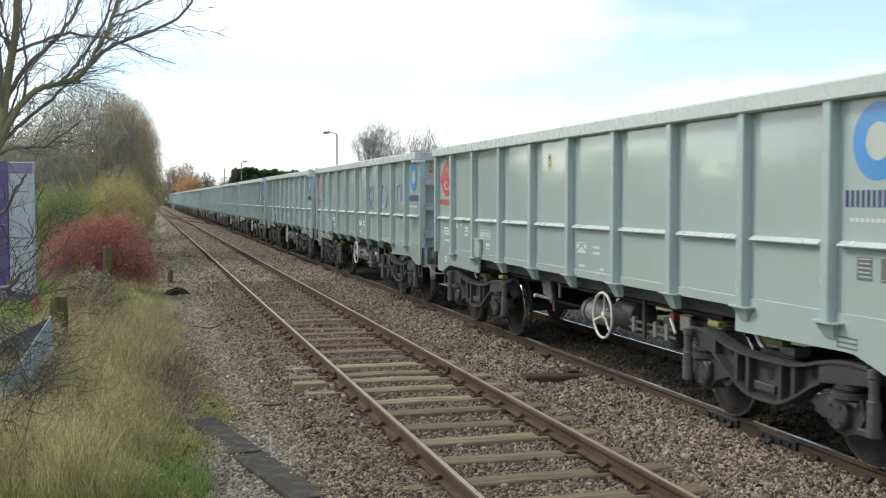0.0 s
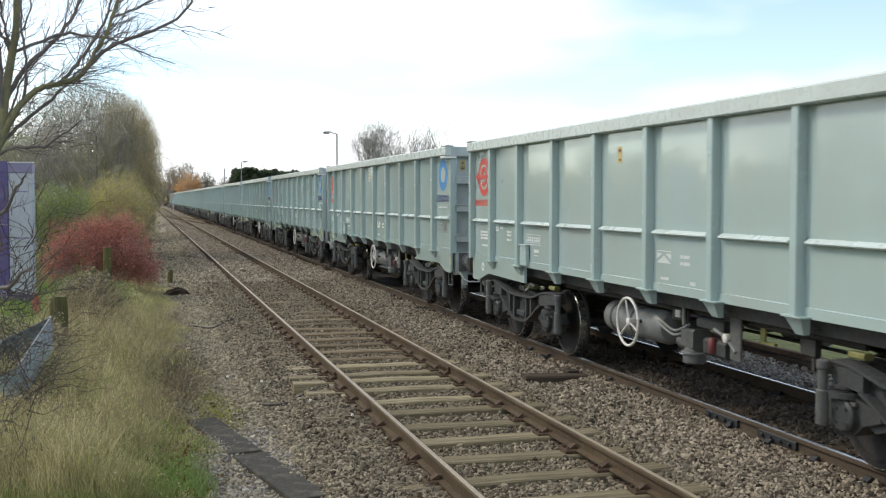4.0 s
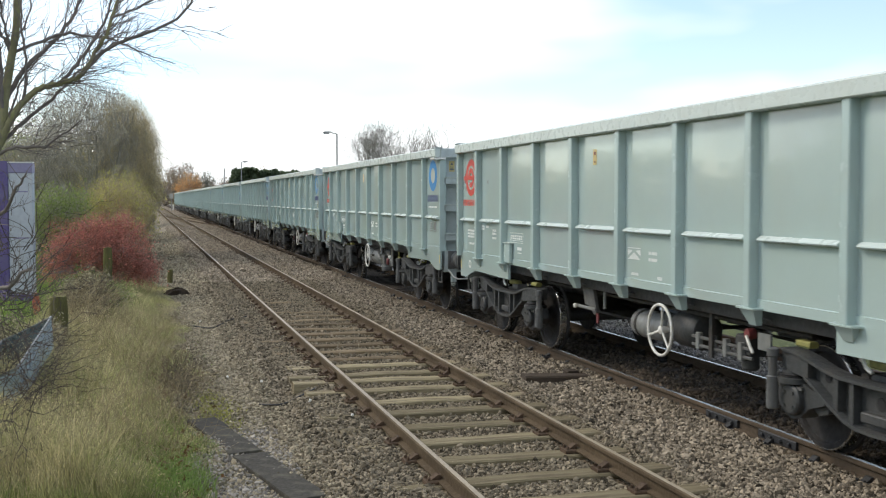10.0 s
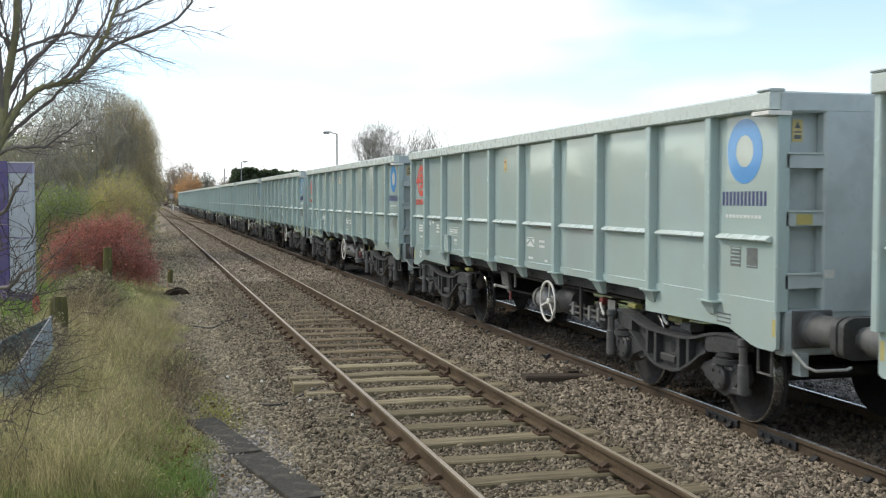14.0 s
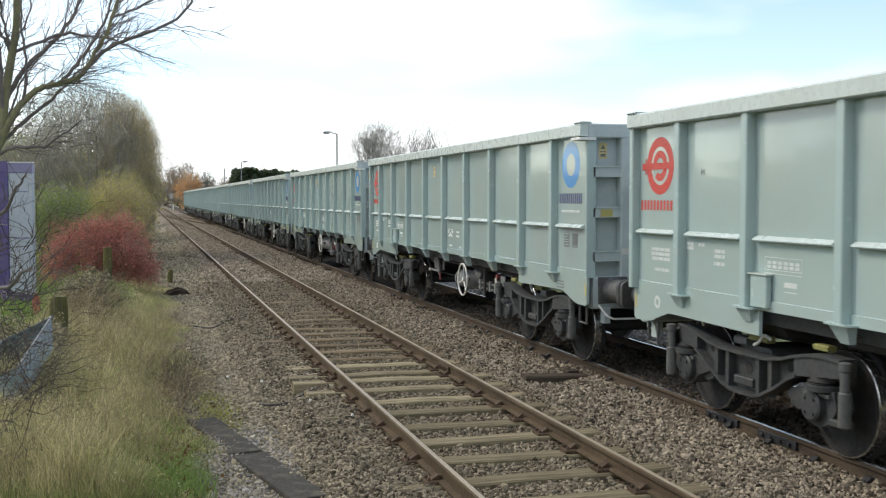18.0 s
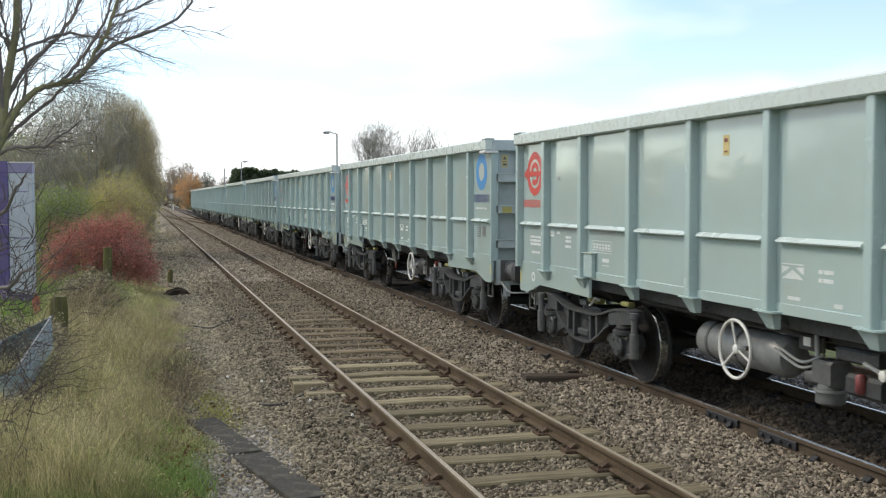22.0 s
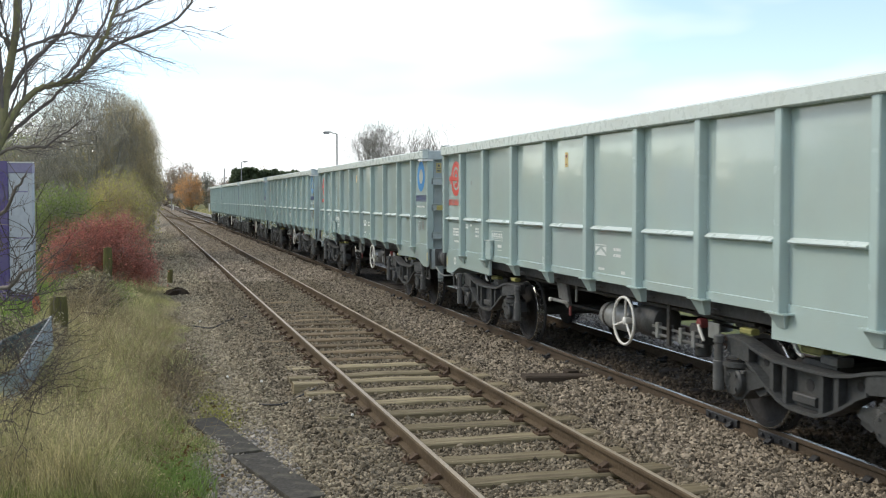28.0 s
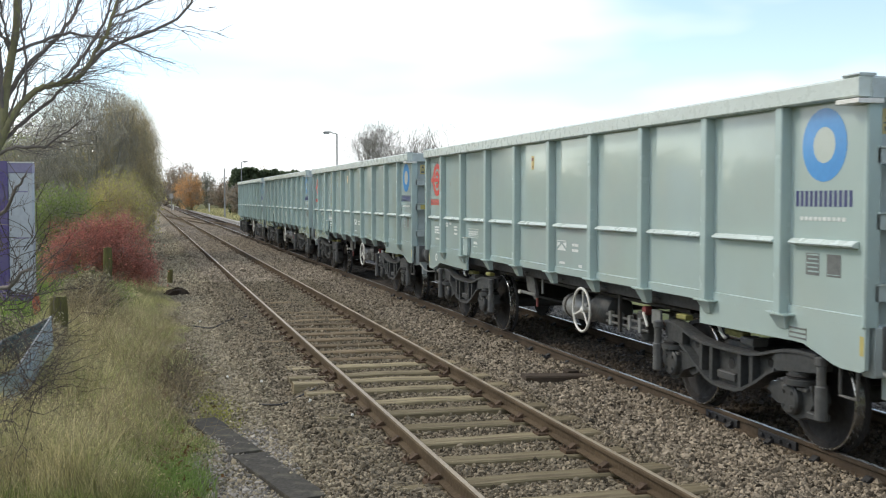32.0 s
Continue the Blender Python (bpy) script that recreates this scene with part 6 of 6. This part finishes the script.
# distant trees beyond the bend
for k, (x, y, r, h, m, lab) in enumerate((
        (8.05, 205, 3.0, 3.45, M_LEAF_ORANGE, "round tree with orange autumn leaves beside the line"),
        (1.2, 240, 4.6, 3.7, M_LEAF_GREYB, "brown autumn tree far down the line"),
        (8.2, 250, 4.4, 5.35, M_LEAF_GREYB, "grey-brown bare-topped tree far down the line"),
        (12.3, 225, 1.7, 4.0, M_LEAF_DARK, "dark evergreen among autumn trees"),
        (14.6, 200, 3.6, 2.95, M_LEAF_GREYB, "brown scrub beside the line"),
        (18.6, 195, 4.2, 2.8, M_LEAF_GREYB, "brown scrub behind the bank"),
        (22.0, 215, 6.0, 3.8, M_LEAF_BROWN, "brown hedge tree behind the bank"),
        (11.6, 141, 1.7, 2.1, M_LEAF_GREYB, "low brown scrub before the conifer hedge"),
        (13.9, 143, 2.0, 2.25, M_LEAF_GREYB, "bare brown bushes before the conifer hedge"),
        (-1.5, 150, 4.0, 3.4, M_LEAF_OLIVE, "olive thicket beside the far path"),
        (-4.5, 100, 4.5, 3.8, M_LEAF_OLIVE, "olive thicket behind the lawn"),
        (-8.5, 70, 4.0, 3.4, M_LEAF_GREEN, "green hedge tree behind the lawn"))):
    shrub("autumn_tree", lab, (x, y, -0.2), (x, y, h * 0.95), (r, r, h), m, 260, 40, 0.032 * r, 60 + k, 0.10 * r, 8, 0.12, M_TWIG_G, 0.3, twig_w=0.03, floor=0.2)

# clipped dark conifer hedge
rng_h = np.random.default_rng(71)
hedge = thing("conifer_hedge", "tall dark green conifer hedge behind the bank", "hedge")
hx = rng_h.uniform(11.2, 30, 16000)
hy = 150 + rng_h.uniform(-1.2, 1.2, 16000) + (hx - 11) * 0.4
hz = rng_h.uniform(0, 1, 16000) ** 0.6 * (np.minimum(6.3, 3.0 + 3.6 * np.sqrt(np.maximum(hx - 11.2, 0))) + 0.12 * np.sin(hx * 1.9) + 0.10 * np.sin(hx * 4.3 + 1) - 0.055 * (hx - 11))
tagged(part("foliage", leaf_mesh("foliage", np.stack([hx, hy, hz], 1), 0.42, M_LEAF_DARK, 72), None, hedge), kind="stuff")
stems = Shape()
for i in range(12):
    stems.tube([(11.3 + 1.5 * i, 150.3 + 0.6 * i, -0.1), (11.4 + 1.5 * i, 150.3 + 0.6 * i, 4.6)], [0.12, 0.03], 6)
part("trunk", stems, M_BARK, hedge)

# bare trees that stand behind the train
branchy_tree("bare_tree", "bare spreading tree behind the train", (18.3, 85, -0.1), 12, 10.5, 0.10, 0.62, 80, M_TWIG_B, M_TWIG_B, 4, 5, 0.6, 0.03, 0.011, None, (18.2, 4.8, 2.35, 3.5))
branchy_tree("bare_tree", "bare upright tree behind the train", (21.9, 86, -0.1), 11, 10.5, 0.085, 0.48, 81, M_TWIG_B, M_TWIG_B, 4, 5, 0.5, 0.10, 0.011, None, (21.9, 4.8, 1.9, 3.5))
branchy_tree("bare_tree", "small bare tree behind the train", (24.2, 88, -0.1), 9, 8.5, 0.07, 0.5, 82, M_TWIG_B, M_TWIG_B, 4, 5, 0.5, 0.10, 0.011, None, (24.2, 4.2, 1.5, 2.7))

# the wood that closes the view on the near side of the line; the wagons' paint mirrors it
rng_w = np.random.default_rng(91)
wn_ = 26000
wy = rng_w.uniform(-25, 135, wn_)
wx = -21 + rng_w.uniform(-1.5, 1.5, wn_) - 3 * np.sin(wy * 0.05)
wh = 4.3 + 0.8 * np.sin(wy * 0.31) + 0.6 * np.sin(wy * 0.83 + 1) + 0.4 * np.sin(wy * 2.1)
wz = rng_w.uniform(0, 1, wn_) ** 0.7 * wh
dx = rng_w.uniform(-40, 60, 9000)
dy = 330 + rng_w.uniform(-4, 4, 9000)
dz = rng_w.uniform(0, 1, 9000) ** 0.7 * (6.0 + 1.5 * np.sin(dx * 0.21) + 1.0 * np.sin(dx * 0.53 + 1))
tagged(new("distant_wood", leaf_mesh("distant_wood", np.stack([dx, dy, dz], 1), 0.75, M_LEAF_GREYB, 94)), "grey-brown winter wood across the far end of the line", "wood", kind="stuff")
# unseen trees added behind the camera, to darken faces turned towards it
bx = rng_w.uniform(-24, 34, 16000)
by = -16 + rng_w.uniform(-2, 2, 16000) + 2 * np.sin(bx * 0.2)
bz = rng_w.uniform(0, 1, 16000) ** 0.75 * (7.5 + 1.2 * np.sin(bx * 0.45) + 0.8 * np.sin(bx * 1.1 + 2))
open_line = np.abs(bx - 4.8) > 4.5
tagged(new("hedgerow", leaf_mesh("hedgerow", np.stack([bx, by, bz], 1)[open_line], 0.34, M_LEAF_OLIVE, 93)), "unseen olive trees added behind the camera to shade the wagons", "hedge", kind="stuff")
tagged(new("hedgerow", leaf_mesh("hedgerow", np.stack([wx, wy, wz], 1), 0.30, M_LEAF_OLIVE, 92)), "tall olive hedgerow across the field beside the line", "hedge", kind="stuff")
# ---------------------------------------------------------------- lineside things
def fence_post(x, y, h, w, lean, label):
    ob = thing("fence_post", label, "fence post", "old fence along the verge")
    s = Shape()
    n = 7
    v, f = [], []
    r = random.Random(int(y * 10))
    for j in range(n + 1):
        z = -0.3 + (h + 0.3) * j / n
        for a in range(8):
            t = 2 * math.pi * a / 8
            k = w * (1 + r.uniform(-0.06, 0.06)) * (0.88 if j == n else 1)
            v.append((k * math.cos(t), k * math.sin(t), z + (r.uniform(-0.02, 0.01) if j == n else 0)))
    for j in range(n):
        for a in range(8):
            b = (a + 1) % 8
            f.append((8 * j + a, 8 * j + b, 8 * j + 8 + b, 8 * j + 8 + a))
    f.append(tuple(range(8 * n, 8 * n + 8)))
    part("post", s.add(v, f), M_WOODPOST, ob, smooth=50)
    z0 = float(ground_z(x, y))
    for z in (h * 0.55, h * 0.9):
        part("staple", Shape().tube([(w + 0.004, -0.02, z), (w + 0.02, 0, z), (w + 0.004, 0.02, z)], 0.003, 4), M_WIRE, ob)
    ob.matrix_basis = pose(x, y, z0, lean, lean * 0.6, 0)


fence_post(-0.90, 27.0, 1.08, 0.105, 1.5, "mossy round timber fence post in front of a red shrub")
fence_post(-1.04, 21.5, 0.90, 0.13, -2.0, "weathered fence post wrapped in dead weeds")
fence_post(-1.22, 16.2, 0.86, 0.125, 1.0, "stout moss-green timber fence post in long grass")
fence_post(0.66, 32.0, 0.42, 0.075, 3.0, "short rotten timber stub beside the path")

# station totem, seen from its edge
tot = thing("station_sign", "tall purple and white station information totem", "sign", at=pose(-2.62, 24.8, -0.25, 0, 0, -10))
part("back_post", Shape().box(-0.45, -0.21, -0.10, 0.14, 0, 3.22, 0.02), M_PURPLE, tot, "deep purple post")
part("panel", Shape().box(-0.207, 0.30, -0.07, 0.10, 0.35, 2.96, 0.012), M_PANEL, tot, "pale grey-lilac notice panel")
part("header", Shape().box(-0.207, 0.30, -0.085, 0.115, 2.963, 3.18, 0.012), M_LILAC, tot, "lilac header strip")
part("top_cap", Shape().box(-0.215, 0.31, -0.09, 0.12, 3.183, 3.205), M_WHITE, tot)
part("plinth", Shape().box(-0.40, 0.27, -0.09, 0.13, -0.1, 0.347), M_PURPLE, tot)
for z in (2.55, 1.55):
    part("text_bar", Shape().box(-0.12, 0.20, -0.074, -0.0705, z, z + 0.03), M_LILAC, tot)

# an open sheet-metal trough, tipped over in the hedge
def trough():
    tr = thing("metal_trough", "old blue-grey sheet metal trough tipped over in the hedge", "trough", at=pose(-1.42, 13.1, 0.0))
    origin = Vector((-1.42, 13.1, 0.0))
    far, near, left = Vector((-1.136, 14.0, 0.709)), Vector((-1.34, 12.2, 0.36)), Vector((-1.735, 14.2, 0.406))
    rim = [far - origin, near - origin, near + left - far - origin, left - origin]
    deep = Vector((0.07, 0.02, -0.34))
    mid = sum(rim, Vector()) / 4
    for side, k in (("outer_shell", 1.0), ("inner_shell", 0.965)):
        top = [mid + (p - mid) * k for p in rim]
        low = [mid + (p - mid) * k * 0.9 + deep * (0.97 if k < 1 else 1.0) for p in rim]
        s = Shape().add([tuple(p) for p in top + low], [(0, 1, 5, 4), (1, 2, 6, 5), (2, 3, 7, 6), (3, 0, 4, 7), (4, 5, 6, 7)])
        # the inner shell gets a dark colour in place of shade
        part(side, s, M_TARP if k == 1.0 else M_TROUGH_SHADE, tr, "" if k == 1.0 else "inside coloured dark to stand for shade")
    part("rim", Shape().tube(rim, 0.016, 6, True), M_TANK, tr, "pale rolled rim")


trough()

# dark soil heap and a small orange stake
hp = Shape()
r = random.Random(4)
v, f = [], []
for j in range(5):
    for a in range(14):
        t = 2 * math.pi * a / 14
        k = math.cos(j / 4 * 1.5) * (1 + r.uniform(-0.18, 0.18))
        v.append((0.33 * k * math.cos(t), 0.24 * k * math.sin(t), 0.20 * math.sin(j / 4 * 1.5) * (1 + r.uniform(-0.15, 0.15)) - 0.02))
for j in range(4):
    for a in range(14):
        b = (a + 1) % 14
        f.append((14 * j + a, 14 * j + b, 14 * j + 14 + b, 14 * j + 14 + a))
f.append(tuple(range(56, 70)))
heap = new("soil_heap", hp.add(v, f).mesh("soil_heap", M_SOIL))
heap.matrix_basis = pose(0.74, 28.2, float(ground_z(0.74, 28.2)) + 0.01)
tagged(heap, "small heap of dark earth beside the path", "soil heap")

stake = thing("orange_stake", "small faded orange marker stake in the lawn", "marker", at=pose(-2.05, 22.0, -0.08))
part("stake", Shape().lathe([(0.07, 0.0), (0.075, 0.25), (0.05, 0.38), (0.02, 0.43)], 2, (0, 0, 0), 10), mat("faded_orange", (0.40, 0.11, 0.06), (0.30, 0.09, 0.05), 0.7), stake)


def lamp_post(x, y, h, out, turn, label):
    lp = thing("street_lamp", label, "street lamp", "lamps beyond the tracks", at=pose(x, y, -0.1, 0, 0, turn))
    part("pole", Shape().lathe([(0.075, 0.0), (0.07, 1.0), (0.05, 1.05), (0.045, h)], 2, (0, 0, 0), 10), M_STEEL, lp, smooth=30)
    part("arm", Shape().tube(smooth_curve([(0, 0, h - 0.15), (-0.06, 0, h), (-0.3, 0, h + 0.06), (-out, 0, h + 0.09)], 4), 0.028, 6), M_STEEL, lp, smooth=50)
    hd = part("lantern", Shape().prism([(-out - 0.48, h + 0.07), (-out - 0.38, h + 0.13), (-out - 0.1, h + 0.14), (-out + 0.05, h + 0.11), (-out - 0.05, h + 0.06)], 1, -0.10, 0.10), M_LAMP, lp, "grey lantern head")
    part("lens", Shape().prism([(-out - 0.45, h + 0.055), (-out - 0.08, h + 0.045), (-out - 0.14, h - 0.02), (-out - 0.38, h - 0.01)], 1, -0.09, 0.09), M_GLASS, hd, "clear bowl lens")


lamp_post(10.78, 62, 6.0, 0.35, 0, "tall grey street lamp with one short arm")
lamp_post(9.30, 109, 5.85, 0.15, 180, "distant grey street lamp facing away from the line")

pole = thing("timber_pole", "slim grey weathered pole beside the bank", "pole", at=pose(9.1, 130, -0.1))
part("shaft", Shape().lathe([(0.09, 0.0), (0.06, 5.7)], 2, (0, 0, 0), 8), M_STEEL, pole, smooth=40)
part("cap", Shape().lathe([(0.08, 5.7), (0.03, 5.82)], 2, (0, 0, 0), 8), M_STEEL, pole)

# concrete edge of the old platform beyond the far track
kerb = thing("platform_edge", "low pale concrete platform edge beyond the tracks", "platform edge", kind="structure")
y = 48.0
while y < 230:
    x = 8.75 - (y - 48) * 0.004
    part("coping", Shape().box(x, x + 0.45, y, y + 2.96, -0.5, -0.12, 0.02), M_CONC, kerb)
    y += 3.0

edge = thing("edge_boards", "low rotten board edging topped with moss beyond the far track", "edging", kind="structure")
for i in range(9):
    y = 4.0 + 2.5 * i
    part("board", Shape().box(8.46, 8.53, y, y + 2.46, -0.55, 0.09, 0.01), M_PLANK, edge)
    part("moss_strip", Shape().box(8.535, 9.9, y, y + 2.46, -0.5, 0.085, 0.03), mat("yellow_green_moss", (0.24, 0.25, 0.075), (0.14, 0.15, 0.05), 0.95, big=3, fine=25, bump=0.5) if i == 0 else bpy.data.materials["yellow_green_moss"], edge)

# small white boards and a signal box cabinet far down the line
cab = thing("signal_cabinet", "small pale cabinet on a post down the line", "cabinet", at=pose(4.55, 200, -0.2))
part("post", Shape().box(-0.06, 0.06, -0.06, 0.06, 0, 2.3), M_STEEL, cab)
part("box", Shape().box(-0.35, 0.35, -0.2, 0.2, 2.3, 3.2, 0.03), M_CONC, cab)
for x, y, h in ((10.1, 180, 1.5), (5.2, 215, 1.2)):
    b = thing("marker_post", "short white marker post beside the line", "marker", "white marker posts", at=pose(x, y, -0.2))
    part("post", Shape().box(-0.10, 0.10, -0.06, 0.06, 0, h, 0.02), M_WHITE, b)

# cables and dead sticks on the path
for k, pts in enumerate(([(0.85, 21.0), (1.2, 20.7), (1.55, 21.0), (1.9, 21.1)], [(1.25, 12.6), (1.5, 12.4), (1.75, 12.9), (2.0, 13.1)])):
    c = new("loose_cable", Shape().tube(smooth_curve([(x, y, float(ground_z(x, y)) + 0.022) for x, y in pts], 6), 0.012, 6).mesh("loose_cable", M_BLACKIRON, 60))
    tagged(c, "thin black cable lying across the gravel", "cable", "cables on the path")
sticks_a, sticks_b = [], []
r = random.Random(6)
for i in range(46):
    x, y = 0.55 + r.gauss(0, 0.16), 14.6 + r.gauss(0, 0.35)
    a = Vector((x, y, float(ground_z(x, y)) + r.uniform(0.02, 0.10)))
    sticks_a.append(a)
    sticks_b.append(a + Vector((r.uniform(-1, 1), r.uniform(-1, 1), r.uniform(-0.1, 0.25))) * r.uniform(0.1, 0.32))
tagged(new("dead_sticks", ribbons("dead_sticks", sticks_a, sticks_b, 0.006, M_STALK, 8)), "small pile of dead sticks at the grass edge", "sticks", kind="stuff")
rl = np.random.default_rng(17)
lx = np.concatenate([rl.uniform(-0.5, 0.75, 160), rl.normal(0.28, 0.16, 110)])
ly = np.concatenate([rl.uniform(8, 18, 160), rl.normal(10.3, 1.0, 110)])
tagged(new("fallen_leaves", leaf_mesh("fallen_leaves", np.stack([lx, ly, ground_z(lx, ly) + np.where(lx < 0.45, 0.07, 0.03)], 1), 0.035, M_LEAF_FALLEN, 18)), "scattered brown fallen leaves on grass and gravel", "leaves", kind="stuff")
# pale pebbles
for k, (x, y) in enumerate(((1.78, 12.1), (1.42, 13.9), (2.1, 11.2), (1.05, 14.8), (1.0, 21.5))):
    rr = np.random.default_rng(k)
    me = raw_mesh("white_stone", ICO_V * rr.uniform(0.7, 1.2, (12, 1)) * 0.021, ICO_F, M_WHITE)
    p = new("white_stone", me)
    p.matrix_basis = pose(x, y, float(ground_z(x, y)) + 0.03)
    tagged(p, "single chalk-white stone on the ballast", "stone", "white stones")

# ---------------------------------------------------------------- spray paint on one wagon
def spray(w, pts, name="spray_line"):
    s = Shape()
    q = smooth_curve([(-SHEET - 0.006, y, z) for y, z in pts], 5)
    s.tube(q, 0.0135, 5)
    part(name, s, M_SPRAY, w, "purple spray-painted line", at=pose(0, 0, 0, 0, 0, 180) if 1 in TURNED else None)


ring = [(-3.17 + 0.285 * math.cos(t), 2.22 + 0.27 * math.sin(t)) for t in np.linspace(0.3, 2 * math.pi + 0.3, 15)]
spray(wagons[1], ring)
spray(wagons[1], [(-1.52, 2.13), (-1.50, 2.30), (-1.70, 2.40), (-1.90, 2.45), (-1.92, 2.13), (-1.78, 2.13), (-1.79, 2.0), (-1.92, 1.97), (-1.80, 1.90), (-1.92, 1.84)])
spray(wagons[1], [(-1.52, 2.13), (-1.57, 2.03), (-1.62, 2.22), (-1.68, 1.90)])
spray(wagons[1], [(-4.45, 1.95), (-4.45, 2.38), (-4.62, 2.43), (-4.85, 2.45), (-4.88, 2.1), (-5.15, 2.05)])
spray(wagons[1], [(-4.43, 1.88), (-4.55, 1.96), (-4.95, 1.92)])


motions()
